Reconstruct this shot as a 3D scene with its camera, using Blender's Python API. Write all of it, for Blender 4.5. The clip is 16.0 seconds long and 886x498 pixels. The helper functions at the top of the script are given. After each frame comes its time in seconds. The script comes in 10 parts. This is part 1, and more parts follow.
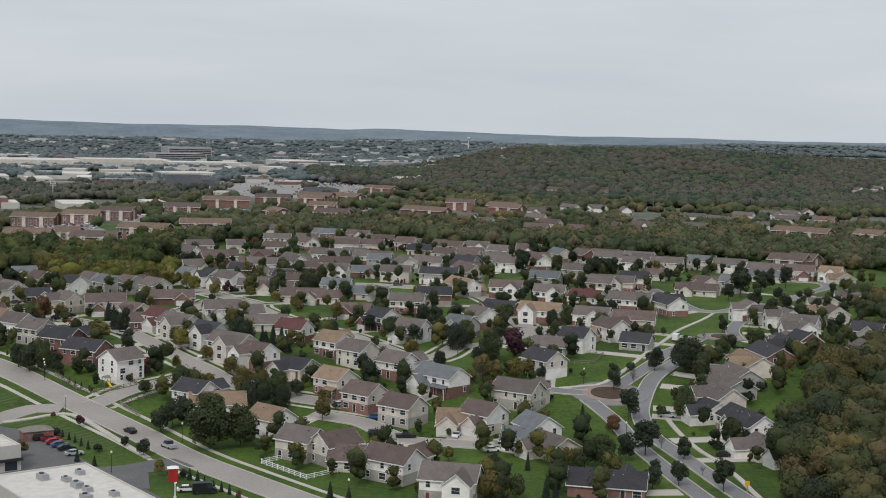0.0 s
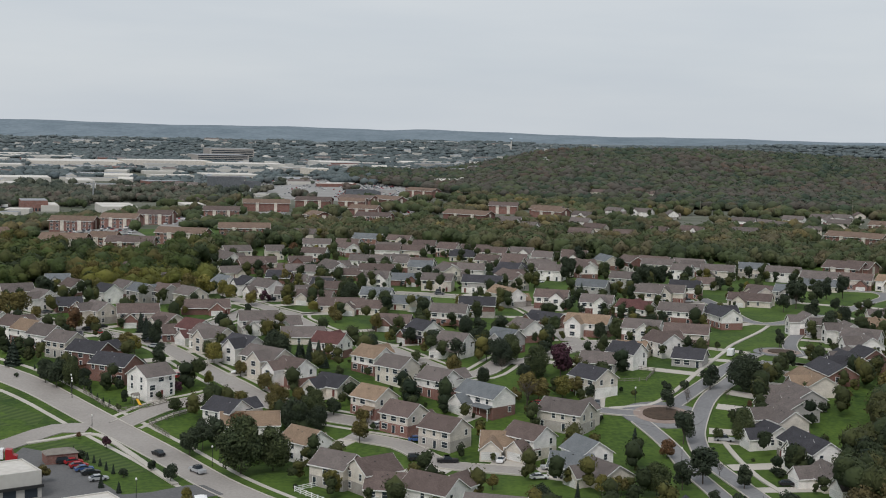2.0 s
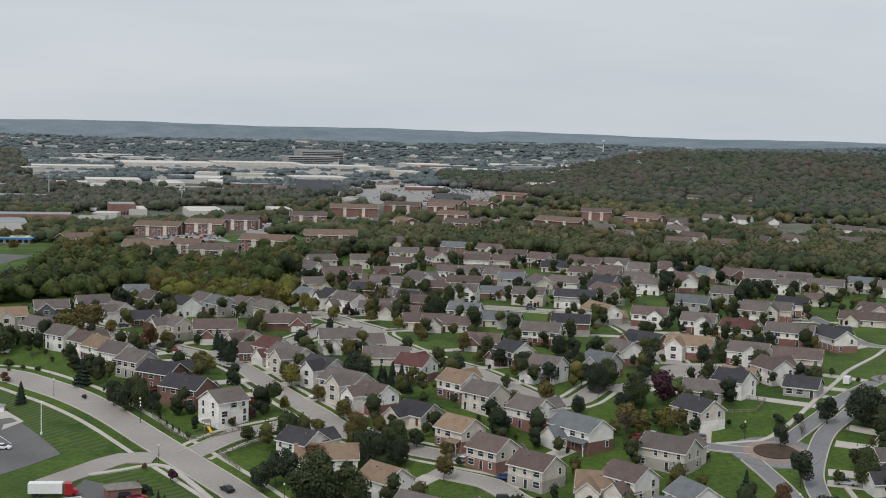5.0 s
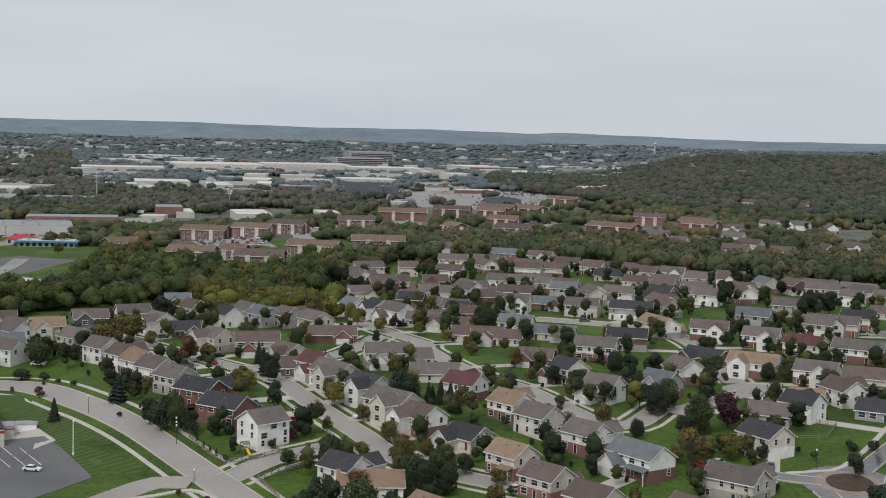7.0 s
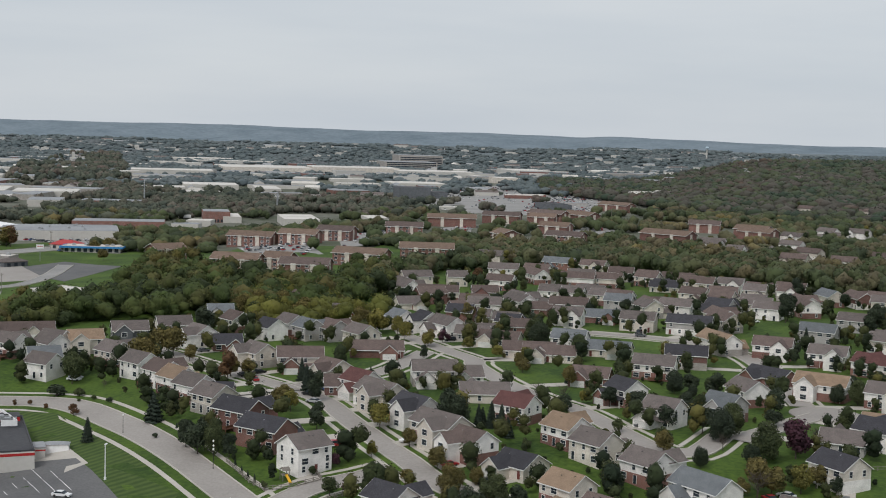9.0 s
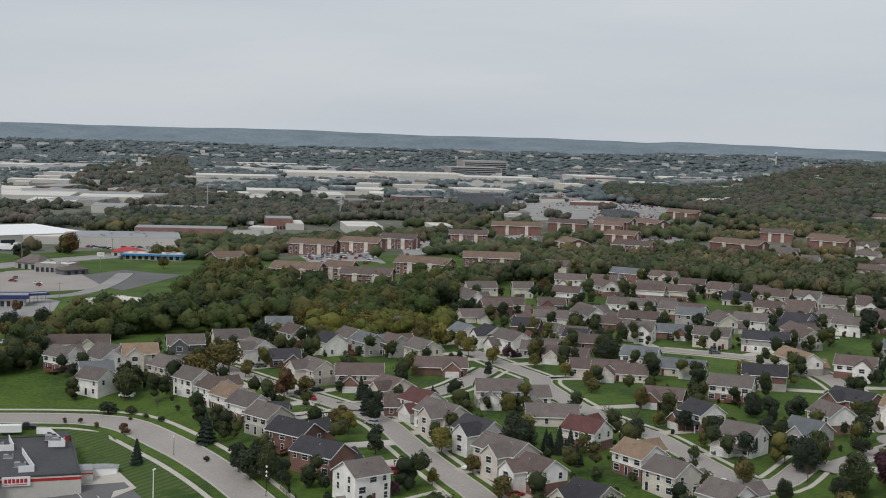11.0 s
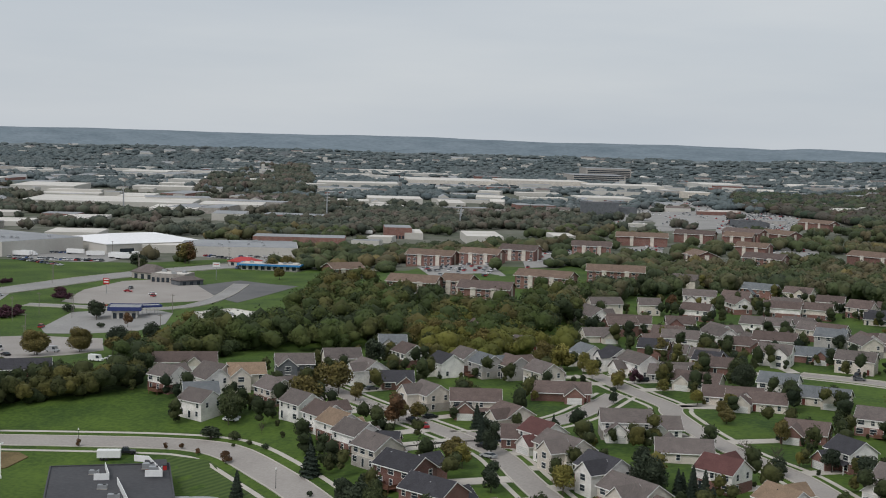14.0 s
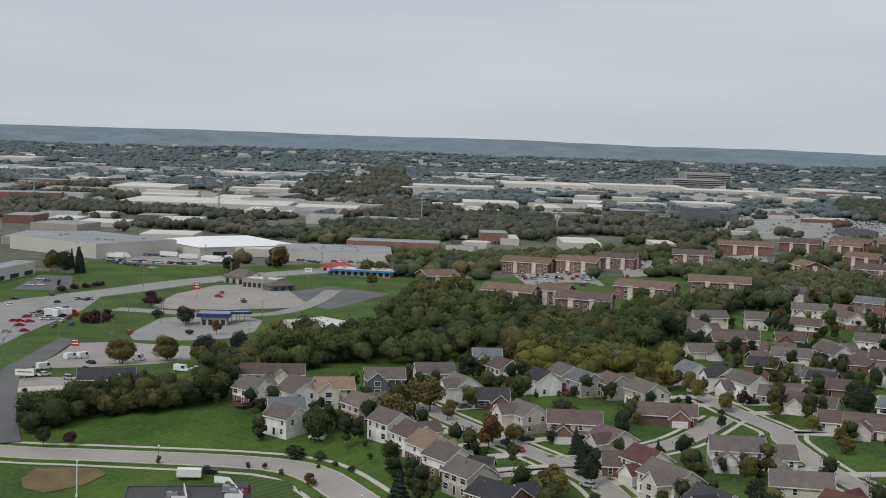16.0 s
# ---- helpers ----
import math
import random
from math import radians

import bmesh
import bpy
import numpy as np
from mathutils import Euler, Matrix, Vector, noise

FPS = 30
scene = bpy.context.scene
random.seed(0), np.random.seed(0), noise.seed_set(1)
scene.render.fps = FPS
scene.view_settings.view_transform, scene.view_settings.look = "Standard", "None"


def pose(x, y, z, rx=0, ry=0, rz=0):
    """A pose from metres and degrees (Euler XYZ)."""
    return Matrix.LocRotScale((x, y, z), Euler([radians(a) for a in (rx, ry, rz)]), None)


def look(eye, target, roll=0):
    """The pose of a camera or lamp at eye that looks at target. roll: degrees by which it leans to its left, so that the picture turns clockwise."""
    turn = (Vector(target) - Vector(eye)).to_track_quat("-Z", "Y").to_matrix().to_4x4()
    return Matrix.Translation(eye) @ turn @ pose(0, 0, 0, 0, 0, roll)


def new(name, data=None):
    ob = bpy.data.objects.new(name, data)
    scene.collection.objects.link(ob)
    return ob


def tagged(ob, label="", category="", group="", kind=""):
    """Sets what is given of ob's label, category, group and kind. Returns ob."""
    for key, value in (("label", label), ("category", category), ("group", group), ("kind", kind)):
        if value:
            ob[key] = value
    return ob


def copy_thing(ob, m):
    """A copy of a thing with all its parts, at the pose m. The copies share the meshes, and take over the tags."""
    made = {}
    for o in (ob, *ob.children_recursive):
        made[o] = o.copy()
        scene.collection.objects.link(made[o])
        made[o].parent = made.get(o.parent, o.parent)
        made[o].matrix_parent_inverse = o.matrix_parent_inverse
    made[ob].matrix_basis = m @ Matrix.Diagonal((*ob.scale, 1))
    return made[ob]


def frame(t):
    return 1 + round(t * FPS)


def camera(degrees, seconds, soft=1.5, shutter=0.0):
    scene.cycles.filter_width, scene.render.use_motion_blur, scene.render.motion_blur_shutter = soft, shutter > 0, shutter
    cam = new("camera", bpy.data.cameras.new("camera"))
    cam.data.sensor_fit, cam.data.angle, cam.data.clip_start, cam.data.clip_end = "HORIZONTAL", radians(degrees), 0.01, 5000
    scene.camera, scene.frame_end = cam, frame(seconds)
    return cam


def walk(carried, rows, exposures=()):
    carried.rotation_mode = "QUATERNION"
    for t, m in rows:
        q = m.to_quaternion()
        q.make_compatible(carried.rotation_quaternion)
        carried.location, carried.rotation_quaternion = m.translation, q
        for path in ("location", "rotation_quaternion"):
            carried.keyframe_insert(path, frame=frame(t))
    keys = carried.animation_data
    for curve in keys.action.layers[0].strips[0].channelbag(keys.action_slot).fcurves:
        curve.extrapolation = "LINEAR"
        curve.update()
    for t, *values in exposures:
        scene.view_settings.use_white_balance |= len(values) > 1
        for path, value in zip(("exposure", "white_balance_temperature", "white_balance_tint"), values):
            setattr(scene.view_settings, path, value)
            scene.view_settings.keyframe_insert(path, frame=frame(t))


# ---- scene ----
cam = camera(36.13, 16.0, soft=1.0)
ROWS = [
    (0.0, 0.00, -0.01, 85.00, -0.00, -4.95, 1.32),
    (0.5, -0.29, 5.40, 85.51, 0.45, -4.97, 1.30),
    (1.0, -0.47, 10.61, 85.98, 0.92, -4.98, 1.30),
    (1.5, -0.59, 15.69, 86.42, 1.39, -4.98, 1.31),
    (2.0, -0.70, 20.69, 86.84, 1.78, -4.98, 1.29),
    (2.5, -0.83, 25.64, 87.25, 2.16, -4.99, 1.29),
    (3.0, -1.01, 30.59, 87.66, 2.53, -4.99, 1.31),
    (3.5, -1.26, 35.55, 88.06, 3.11, -4.99, 1.32),
    (4.0, -1.59, 40.55, 88.47, 3.99, -5.00, 1.35),
    (4.5, -2.02, 45.58, 88.88, 4.87, -5.01, 1.36),
    (7.0, -5.45, 71.23, 90.98, 7.66, -5.03, 1.51),
    (7.5, -6.34, 76.39, 91.39, 8.22, -5.02, 1.53),
    (8.0, -7.27, 81.52, 91.78, 8.72, -5.01, 1.56),
    (8.5, -8.23, 86.61, 92.17, 9.19, -4.99, 1.61),
    (11.0, -13.12, 111.10, 93.75, 12.44, -4.84, 1.66),
    (11.5, -14.11, 115.78, 93.98, 13.21, -4.80, 1.64),
    (12.0, -15.11, 120.41, 94.20, 13.95, -4.77, 1.64),
    (12.5, -16.14, 125.01, 94.38, 14.66, -4.75, 1.64),
    (13.0, -17.24, 129.60, 94.56, 15.58, -4.72, 1.63),
    (13.5, -18.43, 134.23, 94.71, 16.55, -4.72, 1.66),
    (14.0, -19.77, 138.95, 94.87, 17.58, -4.71, 1.63),
    (14.5, -21.29, 143.82, 95.04, 18.65, -4.73, 1.50),
    (15.0, -23.07, 148.92, 95.23, 19.56, -4.72, 1.77),
    (15.5, -25.18, 154.33, 95.45, 20.47, -4.73, 1.85),
    (16.0, -27.70, 160.16, 95.74, 21.60, -4.72, 1.94),
    ]
# seconds, eye (m), yaw to the left, pitch up, lean
walk(cam, [(t, pose(x, y, z, 0, 0, yaw) @ pose(0, 0, 0, 90 + pitch, 0, 0) @ pose(0, 0, 0, 0, 0, roll)) for t, x, y, z, yaw, pitch, roll in ROWS],
     exposures=[(0.0, 0.0), (9.0, 0.0), (12.0, -0.09), (16.0, -0.09)])

# ---- light ----
SUN_EL, SUN_AZ = radians(48), radians(200)
world = bpy.data.worlds.new("overcast_sky")
scene.world = world
world.use_nodes = True
wn, wl = world.node_tree.nodes, world.node_tree.links
wn.clear()
w_out, w_bg = wn.new("ShaderNodeOutputWorld"), wn.new("ShaderNodeBackground")
w_sky = wn.new("ShaderNodeTexSky")
w_sky.sky_type, w_sky.sun_disc, w_sky.sun_elevation, w_sky.sun_rotation = "NISHITA", False, SUN_EL, SUN_AZ
w_map, w_co = wn.new("ShaderNodeMapping"), wn.new("ShaderNodeTexCoord")
w_map.inputs["Scale"].default_value = (1.0, 1.0, 7.0)
w_noise = wn.new("ShaderNodeTexNoise")
w_noise.inputs["Scale"].default_value, w_noise.inputs["Detail"].default_value, w_noise.inputs["Roughness"].default_value = 2.3, 5.0, 0.5
w_ramp = wn.new("ShaderNodeValToRGB")
w_ramp.color_ramp.elements[0].position, w_ramp.color_ramp.elements[1].position = 0.32, 0.70
w_ramp.color_ramp.elements[0].color, w_ramp.color_ramp.elements[1].color = (5.35, 5.85, 6.45, 1), (6.4, 6.75, 7.1, 1)
w_mix = wn.new("ShaderNodeMixRGB")
w_mix.inputs["Fac"].default_value = 0.94
wl.new(w_co.outputs["Generated"], w_map.inputs["Vector"])
wl.new(w_map.outputs["Vector"], w_noise.inputs["Vector"])
wl.new(w_noise.outputs["Fac"], w_ramp.inputs["Fac"])
wl.new(w_sky.outputs["Color"], w_mix.inputs["Color1"])
wl.new(w_ramp.outputs["Color"], w_mix.inputs["Color2"])
wl.new(w_mix.outputs["Color"], w_bg.inputs["Color"])
w_bg.inputs["Strength"].default_value = 0.1
wl.new(w_bg.outputs["Background"], w_out.inputs["Surface"])
sun = new("sun", bpy.data.lights.new("sun", "SUN"))
sun.data.energy, sun.data.angle, sun.data.color = 1.6, radians(25), (1.0, 0.96, 0.94)
sun.matrix_world = look((0, 0, 900), (0 - math.sin(SUN_AZ) * math.cos(SUN_EL) * 100, 0 - math.cos(SUN_AZ) * math.cos(SUN_EL) * 100, 900 - math.sin(SUN_EL) * 100))

# ---- terrain ----
def sm(a, b, x):
    k = min(max((x - a) / (b - a), 0.0), 1.0)
    return k * k * (3 - 2 * k)


def terr(x, y):
    yy=y-80*sm(-130,-215,x)
    z=9*sm(360,480,yy)
    z*=1-0.85*sm(-240,-380,x)*sm(520,640,y)
    # wooded hill to the right behind
    z+=44*sm(1450,2500,y-0.25*abs(x-260))*sm(-120,160,x)*(1-sm(2600,3600,y))
    z+=6*np.sin(x/105.0+1)*np.sin(y/130.0)*sm(1450,1700,y)*sm(-120,160,x)*(1-sm(2300,2600,y))
    # land lifting slowly towards a level far ridge
    r=(x*x+y*y)**.5
    z+=50*sm(3150,4700,r)+(3*np.sin(x/330.0)*np.sin(y/170.0))*sm(3200,3600,r)
    z+=(37-19*sm(-700,500,x)+1.6*np.sin(x/410.0)+1.2*np.sin(x/127.0+1.3)+0.8*np.sin(x/41.0))*sm(4330,4760,r)
    z+=30*sm(3350,3800,r)*sm(100,900,x)*(1-sm(3900,4300,r))
    return z


# ---- materials ----
def material(name, rough=0.8, metal=0.0):
    m = bpy.data.materials.new(name)
    m.use_nodes = True
    b = m.node_tree.nodes["Principled BSDF"]
    b.inputs["Roughness"].default_value, b.inputs["Metallic"].default_value = rough, metal
    b.inputs["Specular IOR Level"].default_value = 0.3
    return m, m.node_tree.nodes, m.node_tree.links, b


def varied(name, dark, light, scale=1.0, fine=12.0, rough=0.85, island=0.0, obj=0.0, bump=0.0, metal=0.0, space="pos", stretch=(1, 1, 1)):
    """A surface whose colour drifts between two tones at two scales, with single pieces and things varied in value."""
    m, n, l, b = material(name, rough, metal)
    if space == "pos":
        src = n.new("ShaderNodeNewGeometry").outputs["Position"]
    else:
        src = n.new("ShaderNodeTexCoord").outputs["Object"]
    mp = n.new("ShaderNodeMapping")
    mp.inputs["Scale"].default_value = stretch
    l.new(src, mp.inputs["Vector"])
    big, small = n.new("ShaderNodeTexNoise"), n.new("ShaderNodeTexNoise")
    big.inputs["Scale"].default_value, big.inputs["Detail"].default_value = scale, 3.0
    small.inputs["Scale"].default_value, small.inputs["Detail"].default_value = fine, 2.0
    for t in (big, small):
        l.new(mp.outputs["Vector"], t.inputs["Vector"])
    mixf = n.new("ShaderNodeMath")
    mixf.operation = "MULTIPLY_ADD"
    l.new(small.outputs["Fac"], mixf.inputs[0])
    mixf.inputs[1].default_value = 0.45
    half = n.new("ShaderNodeMath")
    half.operation = "MULTIPLY"
    l.new(big.outputs["Fac"], half.inputs[0])
    half.inputs[1].default_value = 0.55
    l.new(half.outputs[0], mixf.inputs[2])
    ramp = n.new("ShaderNodeValToRGB")
    ramp.color_ramp.elements[0].position, ramp.color_ramp.elements[1].position = 0.34, 0.66
    ramp.color_ramp.elements[0].color, ramp.color_ramp.elements[1].color = (*dark, 1), (*light, 1)
    l.new(mixf.outputs[0], ramp.inputs["Fac"])
    out = ramp.outputs["Color"]
    for amount, node, socket in ((island, "ShaderNodeNewGeometry", "Random Per Island"), (obj, "ShaderNodeObjectInfo", "Random")):
        if amount:
            hsv, rnd, mr = n.new("ShaderNodeHueSaturation"), n.new(node), n.new("ShaderNodeMapRange")
            mr.inputs["To Min"].default_value, mr.inputs["To Max"].default_value = 1 - amount, 1 + amount
            l.new(rnd.outputs[socket], mr.inputs["Value"])
            l.new(mr.outputs["Result"], hsv.inputs["Value"])
            l.new(out, hsv.inputs["Color"])
            out = hsv.outputs["Color"]
    l.new(out, b.inputs["Base Color"])
    if bump:
        bp = n.new("ShaderNodeBump")
        bp.inputs["Strength"].default_value, bp.inputs["Distance"].default_value = bump, 0.1
        l.new(small.outputs["Fac"], bp.inputs["Height"])
        l.new(bp.outputs["Normal"], b.inputs["Normal"])
    return m


def coursed(name, dark, light, joint, width, height, bump=0.4, rough=0.85, obj=0.06):
    """Courses laid over a wall or roof: siding, brick, shingles. Runs on the thing's own length and height."""
    m, n, l, b = material(name, rough)
    co, sep, com = n.new("ShaderNodeTexCoord"), n.new("ShaderNodeSeparateXYZ"), n.new("ShaderNodeCombineXYZ")
    l.new(co.outputs["Object"], sep.inputs[0])
    add = n.new("ShaderNodeMath")
    l.new(sep.outputs[0], add.inputs[0])
    l.new(sep.outputs[1], add.inputs[1])
    l.new(add.outputs[0], com.inputs[0])
    l.new(sep.outputs[2], com.inputs[1])
    br = n.new("ShaderNodeTexBrick")
    br.inputs["Color1"].default_value, br.inputs["Color2"].default_value, br.inputs["Mortar"].default_value = (*dark, 1), (*light, 1), (*joint, 1)
    br.inputs["Scale"].default_value, br.inputs["Brick Width"].default_value, br.inputs["Row Height"].default_value = 1.0, width, height
    br.inputs["Mortar Size"].default_value = height * 0.07
    l.new(com.outputs[0], br.inputs["Vector"])
    nz = n.new("ShaderNodeTexNoise")
    nz.inputs["Scale"].default_value, nz.inputs["Detail"].default_value = 0.35, 4.0
    l.new(co.outputs["Object"], nz.inputs["Vector"])
    hsv, mr = n.new("ShaderNodeHueSaturation"), n.new("ShaderNodeMapRange")
    mr.inputs["From Min"].default_value, mr.inputs["From Max"].default_value = 0.3, 0.7
    mr.inputs["To Min"].default_value, mr.inputs["To Max"].default_value = 0.84, 1.12
    l.new(nz.outputs["Fac"], mr.inputs["Value"])
    rnd, mr2, mul = n.new("ShaderNodeObjectInfo"), n.new("ShaderNodeMapRange"), n.new("ShaderNodeMath")
    mr2.inputs["To Min"].default_value, mr2.inputs["To Max"].default_value = 1 - obj, 1 + obj
    l.new(rnd.outputs["Random"], mr2.inputs["Value"])
    mul.operation = "MULTIPLY"
    l.new(mr.outputs["Result"], mul.inputs[0])
    l.new(mr2.outputs["Result"], mul.inputs[1])
    l.new(mul.outputs[0], hsv.inputs["Value"])
    l.new(br.outputs["Color"], hsv.inputs["Color"])
    l.new(hsv.outputs["Color"], b.inputs["Base Color"])
    bp = n.new("ShaderNodeBump")
    bp.inputs["Strength"].default_value, bp.inputs["Distance"].default_value = bump, 0.02
    bp.invert = True
    l.new(br.outputs["Fac"], bp.inputs["Height"])
    l.new(bp.outputs["Normal"], b.inputs["Normal"])
    return m


def plain(name, colour, rough=0.6, metal=0.0, spread=0.08):
    d = tuple(c * (1 - spread) for c in colour)
    u = tuple(min(1.0, c * (1 + spread)) for c in colour)
    return varied(name, d, u, 0.6, 7.0, rough, metal=metal, space="object")


SIDING = {
    "white": coursed("siding_white", (0.83, 0.80, 0.76), (0.88, 0.85, 0.81), (0.62, 0.59, 0.56), 4.0, 0.2),
    "tan": coursed("siding_tan", (0.64, 0.585, 0.515), (0.69, 0.635, 0.56), (0.44, 0.39, 0.33), 4.0, 0.2),
    "grey": coursed("siding_grey", (0.40, 0.385, 0.37), (0.45, 0.43, 0.41), (0.29, 0.28, 0.27), 4.0, 0.2),
    "dark": coursed("siding_dark", (0.12, 0.13, 0.14), (0.15, 0.16, 0.17), (0.08, 0.08, 0.09), 4.0, 0.2),
    "brick": coursed("brick_red", (0.178, 0.085, 0.070), (0.258, 0.128, 0.104), (0.24, 0.20, 0.18), 0.22, 0.075, obj=0.22),
    "stone": coursed("brick_grey", (0.31, 0.285, 0.26), (0.40, 0.37, 0.335), (0.45, 0.43, 0.40), 0.22, 0.075, obj=0.15),
}
ROOFING = {
    "grey": coursed("shingle_grey", (0.130, 0.109, 0.101), (0.171, 0.144, 0.133), (0.089, 0.080, 0.074), 0.3, 0.14, obj=0.16),
    "charcoal": coursed("shingle_charcoal", (0.042, 0.042, 0.049), (0.062, 0.060, 0.068), (0.033, 0.031, 0.033), 0.3, 0.14, obj=0.15),
    "brown": coursed("shingle_brown", (0.118, 0.087, 0.078), (0.155, 0.117, 0.104), (0.081, 0.060, 0.052), 0.3, 0.14, obj=0.16),
    "tan": coursed("shingle_tan", (0.244, 0.173, 0.118), (0.301, 0.215, 0.148), (0.171, 0.120, 0.081), 0.3, 0.14, obj=0.12),
    "umber": coursed("shingle_umber", (0.165, 0.114, 0.085), (0.209, 0.148, 0.112), (0.110, 0.076, 0.060), 0.3, 0.14, obj=0.12),
    "maroon": coursed("shingle_maroon", (0.106, 0.047, 0.043), (0.139, 0.064, 0.058), (0.074, 0.031, 0.030), 0.3, 0.14, obj=0.15),
    "slate": coursed("shingle_slate", (0.134, 0.147, 0.155), (0.171, 0.182, 0.189), (0.098, 0.106, 0.111), 0.3, 0.14, obj=0.12),
}
CLEAR = []
GRASS = varied("grass", (0.024, 0.054, 0.008), (0.084, 0.138, 0.018), 0.045, 0.7, 0.95, bump=0.3)
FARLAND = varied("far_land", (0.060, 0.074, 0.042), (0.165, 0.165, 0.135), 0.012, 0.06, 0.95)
MEADOW = varied("dry_meadow", (0.10, 0.075, 0.035), (0.20, 0.15, 0.07), 0.15, 1.8, 0.95, bump=0.5)


def striped_lawn(turn):
    """Mown grass with the pale and dark bands that a mower leaves."""
    m, n, l, b = material("mown_grass", 0.95)
    geo, mp, wv, nz = n.new("ShaderNodeNewGeometry"), n.new("ShaderNodeMapping"), n.new("ShaderNodeTexWave"), n.new("ShaderNodeTexNoise")
    mp.inputs["Rotation"].default_value = (0, 0, radians(turn))
    wv.inputs["Scale"].default_value, wv.inputs["Distortion"].default_value, wv.inputs["Detail Scale"].default_value = 0.11, 0.5, 0.3
    nz.inputs["Scale"].default_value, nz.inputs["Detail"].default_value = 0.5, 4.0
    l.new(geo.outputs["Position"], mp.inputs["Vector"])
    l.new(mp.outputs["Vector"], wv.inputs["Vector"])
    l.new(geo.outputs["Position"], nz.inputs["Vector"])
    mul, ramp = n.new("ShaderNodeMath"), n.new("ShaderNodeValToRGB")
    mul.operation = "MULTIPLY_ADD"
    mul.inputs[1].default_value = 0.4
    l.new(wv.outputs["Fac"], mul.inputs[0])
    half = n.new("ShaderNodeMath")
    half.operation = "MULTIPLY"
    half.inputs[1].default_value = 0.6
    l.new(nz.outputs["Fac"], half.inputs[0])
    l.new(half.outputs[0], mul.inputs[2])
    ramp.color_ramp.elements[0].position, ramp.color_ramp.elements[1].position = 0.25, 0.75
    ramp.color_ramp.elements[0].color, ramp.color_ramp.elements[1].color = (0.036, 0.066, 0.014, 1), (0.074, 0.112, 0.026, 1)
    l.new(mul.outputs[0], ramp.inputs["Fac"])
    l.new(ramp.outputs["Color"], b.inputs["Base Color"])
    return m


MOWN = striped_lawn(40)
CONCRETE = varied("concrete_road", (0.275, 0.252, 0.230), (0.365, 0.338, 0.31), 0.05, 1.3, 0.85, bump=0.1)
PALE = varied("pale_concrete", (0.42, 0.39, 0.345), (0.52, 0.485, 0.435), 0.12, 2.0, 0.85)
GREYROAD = varied("grey_street", (0.165, 0.165, 0.170), (0.245, 0.243, 0.242), 0.05, 1.2, 0.88, bump=0.1)
ASPHALT = varied("asphalt", (0.10, 0.10, 0.102), (0.16, 0.158, 0.155), 0.06, 1.6, 0.9, bump=0.1)
PALE_ASPHALT = varied("worn_asphalt", (0.24, 0.235, 0.225), (0.33, 0.32, 0.305), 0.04, 1.0, 0.9)
TRIM = plain("white_trim", (0.78, 0.77, 0.74), 0.5)
GLASS = plain("window_glass", (0.035, 0.045, 0.055), 0.12)
GARAGE = coursed("garage_door_white", (0.74, 0.73, 0.70), (0.78, 0.77, 0.74), (0.5, 0.5, 0.48), 0.6, 0.5)
DOOR = plain("door_paint", (0.16, 0.05, 0.04), 0.5)
DECKWOOD = varied("deck_wood", (0.12, 0.055, 0.035), (0.20, 0.10, 0.065), 0.7, 5.0, 0.8)
WOOD = varied("grey_wood", (0.16, 0.14, 0.12), (0.26, 0.24, 0.21), 0.7, 5.0, 0.85)
BARK = varied("bark", (0.06, 0.05, 0.04), (0.11, 0.09, 0.075), 1.5, 9.0, 0.95)
VINYL = plain("white_vinyl", (0.8, 0.8, 0.79), 0.45)
METAL = plain("galvanised_metal", (0.42, 0.43, 0.44), 0.45, 0.7)
DARKMETAL = plain("dark_metal", (0.05, 0.05, 0.05), 0.5, 0.5)
RUBBER = plain("rubber", (0.03, 0.03, 0.03), 0.9)
LEAF = {
    "green": varied("leaf_green", (0.035, 0.050, 0.023), (0.080, 0.095, 0.037), 0.09, 0.9, 0.9, island=0.35),
    "dark": varied("leaf_dark", (0.024, 0.035, 0.023), (0.048, 0.062, 0.034), 0.09, 0.9, 0.9, island=0.35),
    "olive": varied("leaf_olive", (0.083, 0.076, 0.028), (0.167, 0.133, 0.043), 0.10, 0.9, 0.9, island=0.35),
    "yellow": varied("leaf_yellow", (0.110, 0.105, 0.030), (0.215, 0.190, 0.046), 0.10, 0.9, 0.9, island=0.3),
    "rust": varied("leaf_rust", (0.090, 0.052, 0.030), (0.160, 0.088, 0.042), 0.10, 0.9, 0.9, island=0.3),
    "plum": varied("leaf_plum", (0.046, 0.021, 0.031), (0.087, 0.035, 0.049), 0.10, 0.9, 0.9, island=0.3),
    "fir": varied("leaf_fir", (0.019, 0.031, 0.023), (0.041, 0.054, 0.037), 0.15, 1.2, 0.9, island=0.35),
}


